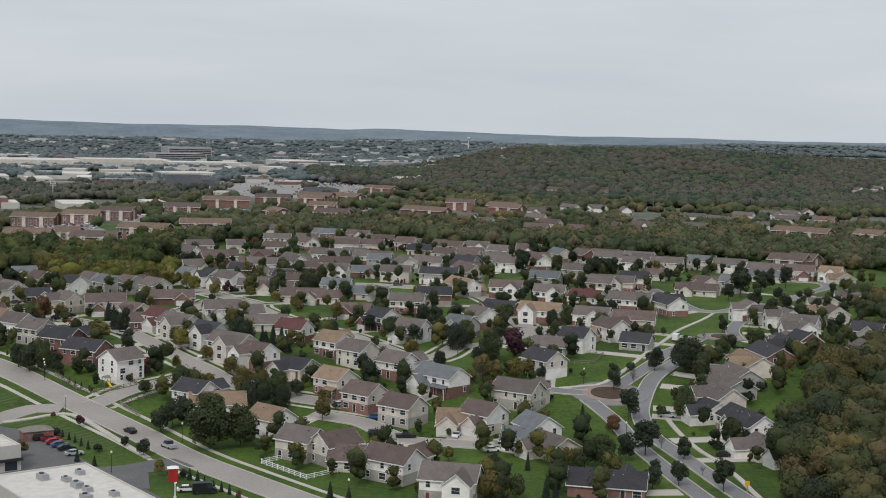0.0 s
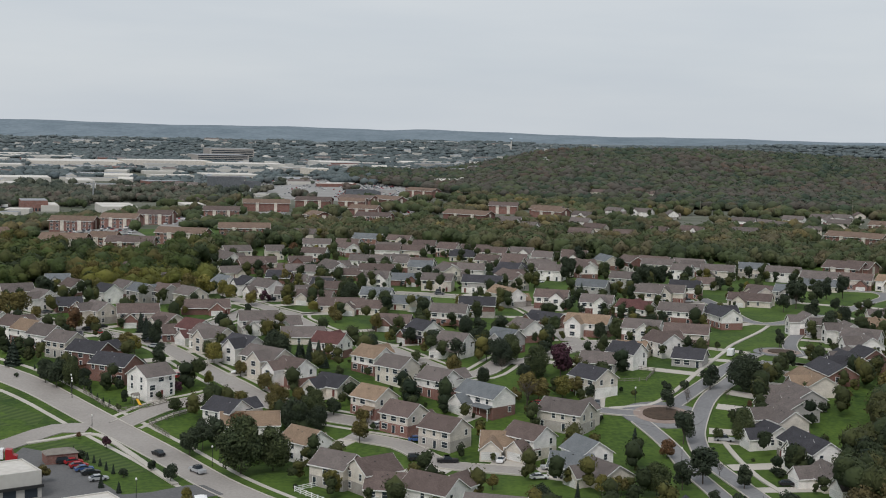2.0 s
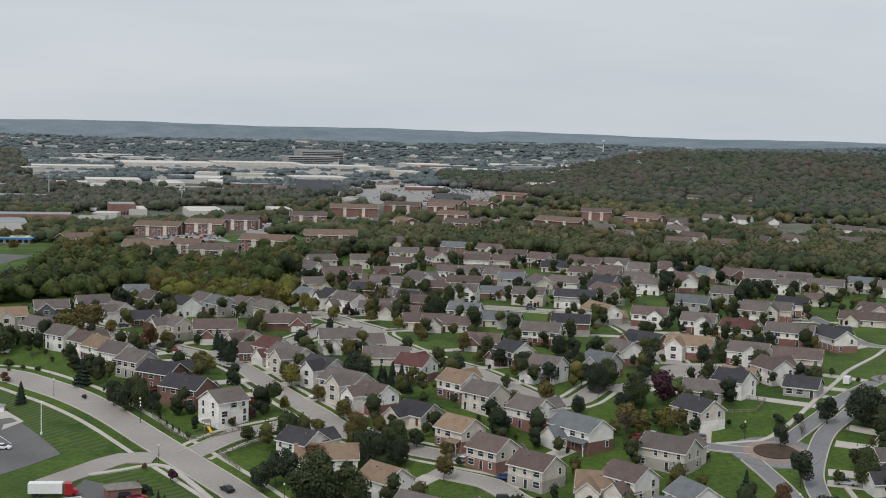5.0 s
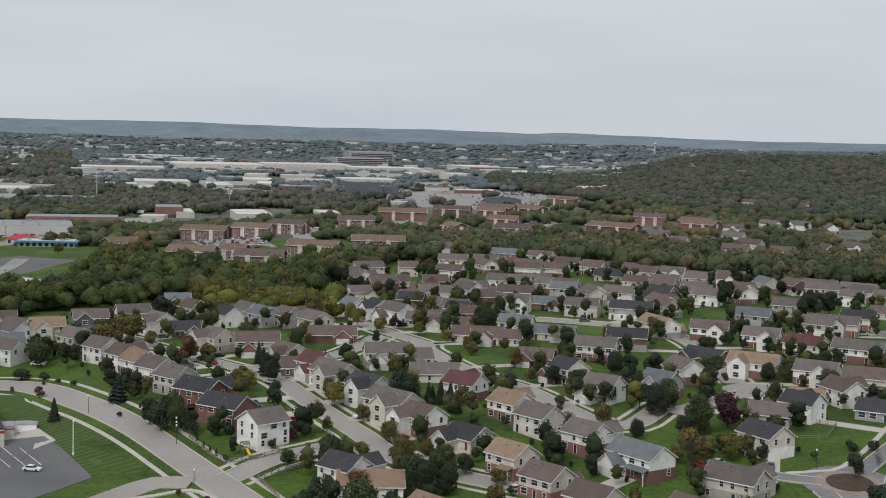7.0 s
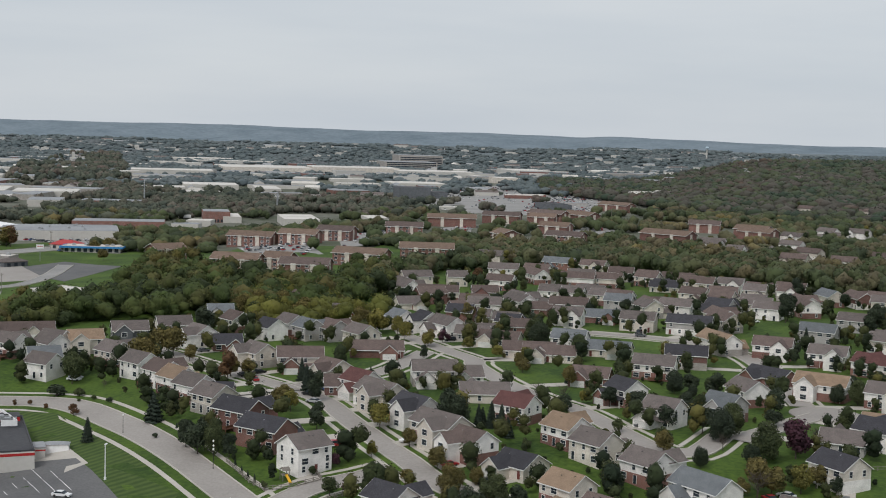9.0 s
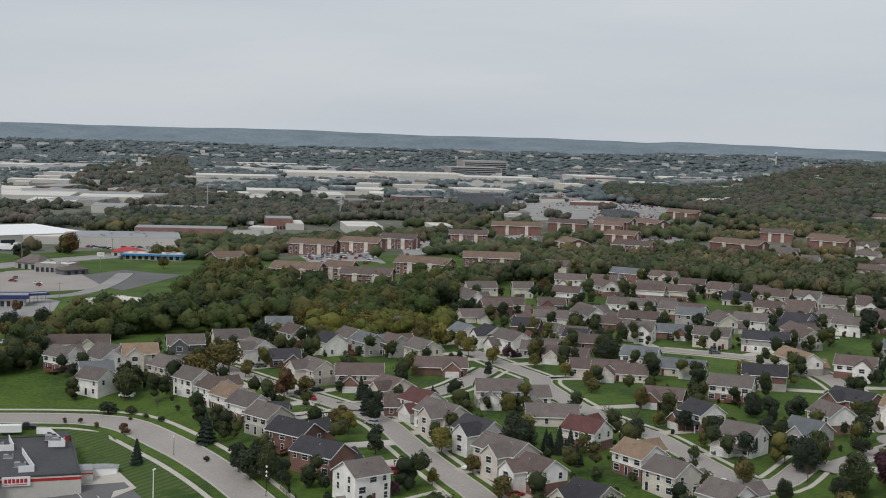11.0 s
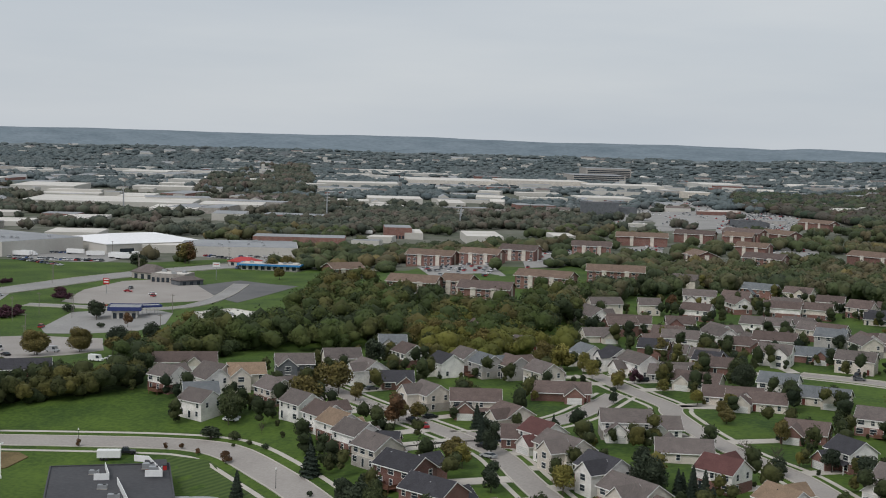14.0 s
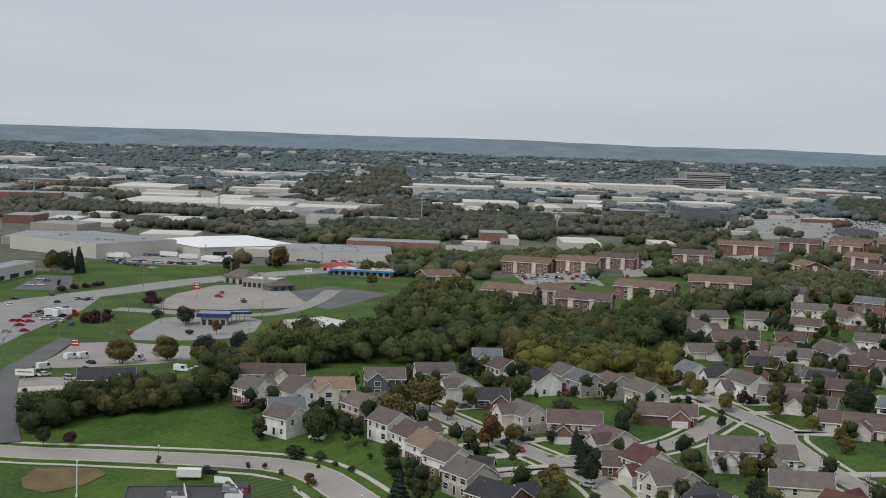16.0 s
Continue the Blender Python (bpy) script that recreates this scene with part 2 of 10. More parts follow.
def foliage(name, tones, patch_scale, island=0.25):
    """Leaf mass: every crown has a tone of its own, drifting over broad patches; single leaves differ in value."""
    m, n, l, b = material(name, 0.95)
    geo, nz, ramp = n.new("ShaderNodeNewGeometry"), n.new("ShaderNodeTexNoise"), n.new("ShaderNodeValToRGB")
    own = n.new("ShaderNodeAttribute")
    own.attribute_name = "tone"
    nz.inputs["Scale"].default_value, nz.inputs["Detail"].default_value = patch_scale, 2.0
    l.new(geo.outputs["Position"], nz.inputs["Vector"])
    wide, mix = n.new("ShaderNodeMapRange"), n.new("ShaderNodeMath")
    wide.inputs["From Min"].default_value, wide.inputs["From Max"].default_value = 0.3, 0.7
    wide.inputs["To Min"].default_value, wide.inputs["To Max"].default_value = 0.0, 0.45
    l.new(nz.outputs["Fac"], wide.inputs["Value"])
    mix.operation = "MULTIPLY_ADD"
    mix.inputs[1].default_value = 0.55
    l.new(own.outputs["Fac"], mix.inputs[0])
    l.new(wide.outputs["Result"], mix.inputs[2])
    r = ramp.color_ramp
    while len(r.elements) < len(tones):
        r.elements.new(0.5)
    for k, tone in enumerate(tones):
        r.elements[k].position, r.elements[k].color = 0.1 + 0.8 * k / (len(tones) - 1), (*tone, 1)
    l.new(mix.outputs[0], ramp.inputs["Fac"])
    hsv, mr = n.new("ShaderNodeHueSaturation"), n.new("ShaderNodeMapRange")
    mr.inputs["To Min"].default_value, mr.inputs["To Max"].default_value = 1 - island, 1 + island
    l.new(geo.outputs["Random Per Island"], mr.inputs["Value"])
    l.new(mr.outputs["Result"], hsv.inputs["Value"])
    l.new(ramp.outputs["Color"], hsv.inputs["Color"])
    l.new(hsv.outputs["Color"], b.inputs["Base Color"])
    return m


WOODS = foliage("woods_leaf", [(0.028, 0.039, 0.017), (0.039, 0.055, 0.019), (0.050, 0.072, 0.020), (0.063, 0.074, 0.022), (0.085, 0.076, 0.028), (0.126, 0.110, 0.025)], 0.014)
# lighter version of the woods leaf, with some distance haze in its colour
HAZED_BELT = foliage("hazed_belt_leaf", [(0.038, 0.050, 0.027), (0.051, 0.067, 0.031), (0.064, 0.082, 0.035), (0.082, 0.087, 0.042), (0.102, 0.088, 0.052), (0.145, 0.119, 0.048)], 0.012)
GARDENLEAF = foliage("garden_leaf", [(0.016, 0.026, 0.014), (0.025, 0.035, 0.015), (0.032, 0.044, 0.017), (0.045, 0.054, 0.020), (0.068, 0.070, 0.022), (0.113, 0.099, 0.026)], 0.02)
YELLOWBELT = foliage("yellowing_leaf", [(0.068, 0.078, 0.020), (0.092, 0.098, 0.022), (0.118, 0.114, 0.024), (0.080, 0.086, 0.022)], 0.03)
NEARWOODS = foliage("autumn_leaf", [(0.026, 0.037, 0.019), (0.041, 0.055, 0.022), (0.058, 0.067, 0.025), (0.078, 0.073, 0.029), (0.091, 0.074, 0.035), (0.140, 0.116, 0.035)], 0.02)
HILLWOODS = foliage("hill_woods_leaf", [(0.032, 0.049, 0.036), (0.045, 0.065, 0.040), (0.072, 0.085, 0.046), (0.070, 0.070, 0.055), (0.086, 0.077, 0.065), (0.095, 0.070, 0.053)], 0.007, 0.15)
# grove tones greyed, blue raised: haze painted into the leaves
HAZED_MIDWOODS = foliage("hazed_grove_leaf", [(0.048, 0.060, 0.049), (0.066, 0.078, 0.058), (0.085, 0.093, 0.066), (0.106, 0.099, 0.077), (0.130, 0.103, 0.087)], 0.008, 0.2)
# leaf tones paled and blued to hold the haze over the far plain
HAZED_FARWOODS = foliage("hazed_far_leaf", [(0.091, 0.115, 0.123), (0.107, 0.132, 0.135), (0.123, 0.146, 0.146), (0.135, 0.148, 0.153)], 0.004, 0.12)
# far plain and ridge: aerial haze is mixed into these blue-grey tones
HAZED_PLAIN = varied("hazed_wooded_plain", (0.115, 0.142, 0.150), (0.190, 0.215, 0.222), 0.005, 0.03, 1.0, stretch=(0.4, 1.8, 1))
HAZED_RIDGE = varied("hazed_wooded_ridge", (0.122, 0.162, 0.190), (0.205, 0.250, 0.282), 0.010, 0.07, 1.0)
ROOFBRIGHT = plain("bright_white_roof", (0.82, 0.82, 0.82), 0.6)
NAVYPAINT = plain("navy_paint", (0.035, 0.05, 0.16), 0.5)
ROOFWHITE = varied("white_membrane", (0.52, 0.49, 0.44), (0.70, 0.67, 0.62), 0.03, 0.5, 0.7)
ROOFDARK = varied("dark_membrane", (0.055, 0.055, 0.06), (0.085, 0.085, 0.09), 0.08, 0.9, 0.85)
ROOFGREY = varied("grey_membrane", (0.24, 0.25, 0.26), (0.34, 0.35, 0.36), 0.03, 0.5, 0.8)
PLASTER = varied("pale_panel_wall", (0.48, 0.46, 0.42), (0.56, 0.54, 0.50), 0.05, 0.8, 0.85)
YELLOWPAINT = plain("yellow_plastic", (0.75, 0.42, 0.03), 0.4)
APRON = varied("apron_paving", (0.24, 0.185, 0.155), (0.34, 0.27, 0.235), 0.4, 3.0, 0.9)
MULCH = varied("mulch", (0.05, 0.035, 0.025), (0.10, 0.07, 0.05), 0.5, 4.0, 0.95, bump=0.5)
REDPAINT = plain("red_paint", (0.42, 0.03, 0.03), 0.45)
BLUEPAINT = plain("blue_paint", (0.05, 0.23, 0.50), 0.45)


# ---- building blocks ----
def mesh(name, verts, faces, mats, mat_ids=None):
    me = bpy.data.meshes.new(name)
    me.from_pydata(verts, [], faces)
    for m in mats:
        me.materials.append(m)
    if mat_ids is not None:
        me.polygons.foreach_set("material_index", mat_ids)
    me.update()
    return me


class Bits:
    """Gathers boxes, prisms and strips into one mesh."""

    def __init__(self):
        self.v, self.f, self.m = [], [], []

    def quad(self, pts, m=0):
        k = len(self.v)
        self.v += [tuple(p) for p in pts]
        self.f.append(tuple(range(k, k + len(pts))))
        self.m.append(m)

    def box(self, x0, x1, y0, y1, z0, z1, m=0):
        k = len(self.v)
        self.v += [(x, y, z) for z in (z0, z1) for x, y in ((x0, y0), (x1, y0), (x1, y1), (x0, y1))]
        for q in ((0, 3, 2, 1), (4, 5, 6, 7), (0, 1, 5, 4), (1, 2, 6, 5), (2, 3, 7, 6), (3, 0, 4, 7)):
            self.f.append(tuple(k + i for i in q))
            self.m.append(m)

    def prism(self, outline, x0, x1, m=0, axis="x"):
        """A closed (y, z) outline drawn out along x."""
        k, n = len(self.v), len(outline)
        for x in (x0, x1):
            self.v += [(x, a, b) if axis == "x" else (a, x, b) for a, b in outline]
        self.f.append(tuple(k + i for i in range(n - 1, -1, -1)))
        self.f.append(tuple(k + n + i for i in range(n)))
        self.m += [m, m]
        for i in range(n):
            j = (i + 1) % n
            self.f.append((k + i, k + j, k + n + j, k + n + i))
            self.m.append(m)

    def tube(self, p, q, r0, r1, n=6, m=0):
        p, q = Vector(p), Vector(q)
        d = (q - p).normalized()
        a = d.orthogonal().normalized()
        b = d.cross(a)
        k = len(self.v)
        for c, r in ((p, r0), (q, r1)):
            self.v += [tuple(c + r * (math.cos(t) * a + math.sin(t) * b)) for t in (2 * math.pi * i / n for i in range(n))]
        for i in range(n):
            j = (i + 1) % n
            self.f.append((k + i, k + j, k + n + j, k + n + i))
            self.m.append(m)
        self.f += [tuple(k + i for i in range(n - 1, -1, -1)), tuple(k + n + i for i in range(n))]
        self.m += [m, m]

    def make(self, name, *mats):
        return mesh(name, self.v, self.f, mats, self.m)


def part(name, data, parent, m=None, label=""):
    ob = new(name, data)
    ob.parent = parent
    if m is not None:
        ob.matrix_local = m
    if label:
        tagged(ob, label)
    return ob


def thing(name, x, y, heading=0.0, z=None, label="", category="", group="", kind=""):
    ob = new(name)
    ob.matrix_basis = pose(x, y, terr(x, y) if z is None else z, 0, 0, heading)
    return tagged(ob, label, category, group, kind)


# ---- ground ----
def axis_steps(spans):
    out = []
    for a, b, s in spans:
        out += list(np.arange(a, b - 1e-6, s))
    return out + [spans[-1][1]]


def ground():
    xs = axis_steps([(-4600, -2500, 100), (-2500, -1100, 70), (-1100, -460, 32), (-460, 240, 8), (240, 800, 28), (800, 2600, 75), (2600, 4600, 100)])
    ys = axis_steps([(-1500, 200, 100), (200, 900, 8), (900, 1500, 25), (1500, 3000, 60), (3000, 4900, 50)])
    verts = [(x, y, terr(x, y)) for y in ys for x in xs]
    w = len(xs)
    faces, ids = [], []
    for j in range(len(ys) - 1):
        for i in range(w - 1):
            faces.append((j * w + i, j * w + i + 1, (j + 1) * w + i + 1, (j + 1) * w + i))
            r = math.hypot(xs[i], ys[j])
            # beyond 2500 m the ground takes the haze-tinted tones
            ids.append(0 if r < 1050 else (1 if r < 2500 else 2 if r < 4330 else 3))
    me = mesh("ground", verts, faces, [GRASS, FARLAND, HAZED_PLAIN, HAZED_RIDGE], ids)
    for p in me.polygons:
        p.use_smooth = True
    return tagged(new("ground", me), "gently rolling green lawn ground running out to wooded hills", "ground", kind="structure")


ground()


def spaced(line, step):
    """Points along a smooth curve through a line's corners, with the way ahead at each."""
    pts = [Vector((*p, 0)) for p in line]
    ext = [2 * pts[0] - pts[1]] + pts + [2 * pts[-1] - pts[-2]]
    out = []
    for i in range(1, len(ext) - 2):
        a, b, c, d = ext[i - 1:i + 3]
        n = max(2, int((c - b).length / step))
        for k in range(n):
            t = k / n
            out.append(0.5 * (2 * b + (c - a) * t + (2 * a - 5 * b + 4 * c - d) * t * t + (3 * b - a - 3 * c + d) * t ** 3))
    out.append(pts[-1])
    ways = [(out[min(i + 1, len(out) - 1)] - out[max(i - 1, 0)]).normalized() for i in range(len(out))]
    return out, ways


def strip_bits(bits, line, width, rise, m=0, shift=0.0, step=4.0, skirt=0.5):
    pts, ways = spaced(line, step)
    k = len(bits.v)
    for p, w in zip(pts, ways):
        side = Vector((-w.y, w.x, 0))
        for o in (shift + width / 2, shift - width / 2):
            q = p + side * o
            z = terr(q.x, q.y) + rise
            bits.v += [(q.x, q.y, z), (q.x, q.y, z - skirt)]
    for i in range(len(pts) - 1):
        a, b = k + 4 * i, k + 4 * i + 4
        bits.f += [(a, a + 2, b + 2, b), (a + 1, a, b, b + 1), (a + 2, a + 3, b + 3, b + 2)]
        bits.m += [m] * 3


ROAD_LINES = []


def road(name, line, width, mat=None, label="", kerb=True, walk_at=0.0, rise=0.10):
    rise += 0.015 * len(ROAD_LINES)
    ROAD_LINES.append((line, width))
    b = Bits()
    strip_bits(b, line, width, rise)
    ob = tagged(new(name, b.make(name, mat or CONCRETE)), label or "pale concrete residential street with kerbs", "road", kind="structure")
    if kerb:
        for s in (-1, 1):
            c = Bits()
            strip_bits(c, line, 0.35, rise + 0.14, shift=s * (width / 2 + 0.17))
            part("kerb", c.make("kerb", PALE), ob)
    if walk_at:
        for s in ((-1, 1) if walk_at > 0 else (1,)):
            c = Bits()
            strip_bits(c, line, 1.4, rise - 0.03, shift=s * (width / 2 + abs(walk_at)))
            tagged(new("sidewalk", c.make("sidewalk", PALE)), "pale concrete sidewalk beside the street", "sidewalk", kind="structure")
    return ob


DRIVE_ENDS = []


def driveway(ax, ay, bx, by, width=4.6):
    DRIVE_ENDS.append((bx, by))
    b = Bits()
    strip_bits(b, [(ax, ay), (bx, by)], width, 0.1375)
    return tagged(new("driveway", b.make("driveway", PALE)), "pale concrete driveway leading to a house", "driveway", kind="structure")


def patch(name, outline, mat, rise, label, category, kind="structure", skirt=0.6, cell=9.0):
    """A paved or planted area: a convex outline filled with small faces that follow the ground."""
    cx, cy = sum(p[0] for p in outline) / len(outline), sum(p[1] for p in outline) / len(outline)
    rim = []
    for (ax, ay), (bx, by) in zip(outline, outline[1:] + outline[:1]):
        n = max(1, int(math.hypot(bx - ax, by - ay) / cell))
        rim += [(ax + (bx - ax) * k / n, ay + (by - ay) * k / n) for k in range(n)]
    rings = max(2, int(max(math.hypot(x - cx, y - cy) for x, y in rim) / cell))
    v, fc, n = [], [], len(rim)
    for r in range(rings, 0, -1):
        for x, y in rim:
            px, py = cx + (x - cx) * r / rings, cy + (y - cy) * r / rings
            v.append((px, py, terr(px, py) + rise))
    v.append((cx, cy, terr(cx, cy) + rise))
    for r in range(rings - 1):
        for i in range(n):
            j = (i + 1) % n
            fc.append((r * n + i, r * n + j, (r + 1) * n + j, (r + 1) * n + i))
    for i in range(n):
        fc.append(((rings - 1) * n + i, (rings - 1) * n + (i + 1) % n, rings * n))
    k = len(v)
    v += [(x, y, z - skirt) for x, y, z in v[:n]]
    for i in range(n):
        j = (i + 1) % n
        fc.append((k + i, k + j, j, i))
    return tagged(new(name, mesh(name, v, fc, [mat])), label, category, kind=kind)


# ---- houses ----
def window_mesh(w, h):
    """A white frame of one piece round two sashes, and the dark pane behind it."""
    xs, zs = (-w / 2 - 0.12, -w / 2, w / 2, w / 2 + 0.12), (-0.14, 0, h / 2 - 0.04, h / 2 + 0.04, h, h + 0.14)
    v = [(x, y, z) for y in (-0.09, 0.02) for z in zs for x in xs]
    f = [(r * 4 + c, r * 4 + c + 1, r * 4 + c + 5, r * 4 + c + 4) for r in range(5) for c in range(3) if not (c == 1 and r in (1, 3))]
    rim = [0, 1, 2, 3, 7, 11, 15, 19, 23, 22, 21, 20, 16, 12, 8, 4]
    f += [(a, a + 24, b + 24, b) for a, b in zip(rim, rim[1:] + rim[:1])]
    p = Bits()
    p.box(-w / 2, w / 2, -0.04, 0.0, 0, h)
    return mesh("window", v, f, [TRIM]), p.make("pane", GLASS)


WIN = {k: window_mesh(*k) for k in ((1.0, 1.5), (1.9, 1.5), (1.9, 2.05), (0.7, 0.9))}


WHOLE = {}
for k, (fr, pn) in WIN.items():
    b = Bits()
    b.v = [tuple(v.co) for v in fr.vertices] + [tuple(v.co) for v in pn.vertices]
    b.f = [tuple(p.vertices) for p in fr.polygons] + [tuple(i + len(fr.vertices) for i in p.vertices) for p in pn.polygons]
    b.m = [0] * len(fr.polygons) + [1] * len(pn.polygons)
    WHOLE[k] = b.make("window", TRIM, GLASS)


def add_window(parent, kind, x, y, z, turn, near=True):
    if not near:
        return part("window", WHOLE[kind], parent, pose(x, y, z, 0, 0, turn))
    frame_me, pane_me = WIN[kind]
    wdw = part("window", frame_me, parent, pose(x, y, z, 0, 0, turn))
    part("pane", pane_me, wdw)


def gable_roof(L, W, z_eave, rise, over=0.45, thick=0.22, name="roof", mat=None):
    """Two slopes along x, ridge at y = 0, with overhang and thickness, and white fascia under the edges."""
    k = rise / (W / 2)
    z_eave += 0.24
    y, zt = W / 2 + over, z_eave - over * k
    b = Bits()
    b.prism([(-y, zt), (-y, zt - thick), (0, z_eave + rise - thick), (y, zt - thick), (y, zt), (0, z_eave + rise)], -L / 2 - over, L / 2 + over)
    roof = b.make(name, mat)
    t = Bits()
    for s in (-1, 1):
        t.box(-L / 2 - over, L / 2 + over, s * (y + 0.04) - 0.04, s * (y + 0.04) + 0.04, zt - thick - 0.06, zt - 0.02)
    for s in (-1, 1):
        x = s * (L / 2 + over + 0.03)
        t.prism([(-y, zt - 0.03), (-y, zt - thick - 0.05), (0, z_eave + rise - thick - 0.05), (y, zt - thick - 0.05), (y, zt - 0.03), (0, z_eave + rise - 0.03)], min(x - 0.03, x + 0.03), max(x - 0.03, x + 0.03))
    return roof, t.make("fascia", TRIM)


def gabled_wall(L, W, z0, z1, rise):
    b = Bits()
    b.prism([(-W / 2, z0), (W / 2, z0), (W / 2, z1), (0, z1 + rise), (-W / 2, z1)], -L / 2, L / 2)
    return b


ROOFWORD = {"grey": "grey shingle", "charcoal": "charcoal shingle", "brown": "brown shingle", "tan": "tan shingle", "maroon": "maroon shingle", "slate": "blue-grey shingle"}
WALLWORD = {"white": "white siding", "tan": "tan siding", "grey": "grey siding", "dark": "dark grey siding", "brick": "red brick", "stone": "grey brick"}


HOUSES = []


def house(x, y, heading, L, W, storeys, roof, wall, lower, style):
    """One detached house: ridge along its own x. storeys 1 to 3; style picks wing, dormer and openings."""
    rnd = random.Random(int(x * 31 + y * 17))
    L, W = max(L * 1.03, 10.4), W + 0.7
    words = ("single-storey" if storeys == 1 else "two-storey" if storeys == 2 else "tall two-storey")
    wl_word = WALLWORD[wall] if wall == lower else WALLWORD[wall] + " over " + WALLWORD[lower]
    h = thing("house", x, y, heading, label=f"{words} house, {wl_word}, {ROOFWORD[roof]} roof", category="house", group="houses of the estate")
    way = min(((p[0] - x, p[1] - y) for line, _ in ROAD_LINES[1:] for p in line), key=lambda d: d[0] ** 2 + d[1] ** 2)
    across = -way[0] * math.sin(radians(heading)) + way[1] * math.cos(radians(heading))
    if across > 4 if math.hypot(*way) < 45 else style in (4, 7):
        heading += 180
        h.matrix_basis = pose(x, y, terr(x, y), 0, 0, heading)
    near = y < 470
    HOUSES.append((x, y))
    if y > 800:
        for ahead, wide in ((12, 17), (34, 14), (54, 13), (76, 14), (98, 14)) if y > 1600 else ((12, 17), (34, 14), (54, 12)) if y > 1000 else ((12, 17),):
            CLEAR.append((x - x * ahead / y, y - ahead, wide))

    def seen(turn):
        """Whether a wall nearer than y 950 faces the camera's start; others get no openings."""
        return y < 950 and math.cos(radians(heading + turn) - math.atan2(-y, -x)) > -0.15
    eave = {1: 2.9, 2: 5.3, 3: 6.6}[storeys]
    rise = {1: 2.9, 2: 3.0, 3: 2.9}[storeys]
    cut = 2.7 if storeys > 1 else eave
    # walls
    if storeys > 1 and wall != lower:
        lo = Bits()
        lo.box(-L / 2 - 0.04, L / 2 + 0.04, -W / 2 - 0.04, W / 2 + 0.04, -2.0, cut)
        part("lower_wall", lo.make("lower_wall", SIDING[lower]), h, label=WALLWORD[lower] + " ground floor")
        part("upper_wall", gabled_wall(L, W, cut, eave, rise).make("upper_wall", SIDING[wall]), h, label=WALLWORD[wall])
    else:
        part("wall", gabled_wall(L, W, -2.0, eave, rise).make("wall", SIDING[wall]), h)
    rf, fa = gable_roof(L, W, eave, rise, mat=ROOFING[roof])
    r_ob = part("roof", rf, h)
    if y < 950:
        part("fascia", fa, h)
    # roof vents
    for k in range(2 if near else 0):
        vx, vy = rnd.uniform(-L * 0.35, L * 0.35), rnd.choice((-1, 1)) * rnd.uniform(0.7, 1.8)
        v = Bits()
        zz = eave + rise - abs(vy) * rise / (W / 2)
        v.box(vx - 0.16, vx + 0.16, vy - 0.16, vy + 0.16, zz - 0.1, zz + 0.32)
        part("vent", v.make("vent", DARKMETAL if roof != "charcoal" else METAL), r_ob)
    # openings on the long sides
    floors = [0.9] if storeys == 1 else [0.85, 3.55] if storeys == 2 else [0.6, 2.6, 4.9]
    cols = max(2, int(L / 3.4))
    door_col = rnd.randrange(cols)
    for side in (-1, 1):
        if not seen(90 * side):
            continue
        for fi, z in enumerate(floors):
            for c in range(cols):
                px = -L / 2 + (c + 0.5) * L / cols + rnd.uniform(-0.3, 0.3)
                if fi == 0 and c == door_col:
                    d = Bits()
                    d.box(px - 0.5, px + 0.5, side * (W / 2 + 0.04) - 0.06, side * (W / 2 + 0.04) + 0.06, 0.1, 2.2)
                    d.box(px - 0.62, px - 0.5, side * (W / 2 + 0.04) - 0.09, side * (W / 2 + 0.04) + 0.09, 0.1, 2.32, 1)
                    d.box(px + 0.5, px + 0.62, side * (W / 2 + 0.04) - 0.09, side * (W / 2 + 0.04) + 0.09, 0.1, 2.32, 1)
                    part("door", d.make("door", GLASS if side > 0 else DOOR, TRIM), h)
                    continue
                if rnd.random() < (0.22 if y < 620 else 0.5):
                    continue
                kind = rnd.choice(((1.0, 1.5), (1.9, 1.5), (1.0, 1.5)))
                add_window(h, kind, px, side * (W / 2 + 0.05), z, 0 if side < 0 else 180, near)
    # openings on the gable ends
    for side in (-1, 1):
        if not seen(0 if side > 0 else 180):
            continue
        for z in floors:
            for py in (-W * 0.24, W * 0.24):
                if rnd.random() < 0.45:
                    add_window(h, (1.0, 1.5), side * (L / 2 + 0.05), py, z, 90 if side > 0 else -90, near)
    # front wing with a cross gable
    fx = rnd.choice((-1, 1)) * L * 0.22
    if style != 2 and storeys < 3:
        ww, dd = min(6.4, L * 0.55), 4.2
        ez = eave if style % 2 and storeys > 1 else 2.7
        wz = 2.3 * ww / 6.0 + 0.2
        wing = part("front_wing", None, h, pose(fx, -W / 2 - dd / 2 + 1.2, 0, 0, 0, 90))
        part("wing_wall", gabled_wall(dd + 2.4, ww, -2.0, ez, wz).make("wing_wall", SIDING[wall if ez > 3 or style < 5 else lower]), wing)
        rf2, fa2 = gable_roof(dd + 2.4, ww, ez, wz, over=0.35, mat=ROOFING[roof])
        part("wing_roof", rf2, wing)
        if y < 620:
            part("wing_fascia", fa2, wing)
        end = -(dd + 2.4) / 2 - 0.05
        if ez < 3:
            g = Bits()
            g.box(end - 0.04, end + 0.06, -2.4, 2.4, 0.0, 2.15)
            part("garage_door", g.make("garage_door", GARAGE), wing, label="white panelled garage door")
        else:
            add_window(wing, (1.9, 1.5), end, 0, 3.5, -90, near)
            add_window(wing, (1.9, 1.5), end, 0, 0.8, -90, near)
    # porch: a lean-to roof on posts along part of the front
    if storeys == 2 and y < 600 and style % 2 == 0:
        side = -1 if fx > 0 else 1
        px0, px1 = sorted((side * L * 0.04, side * (L / 2 - 0.1)))
        front = -W / 2
        porch = part("porch", None, h)
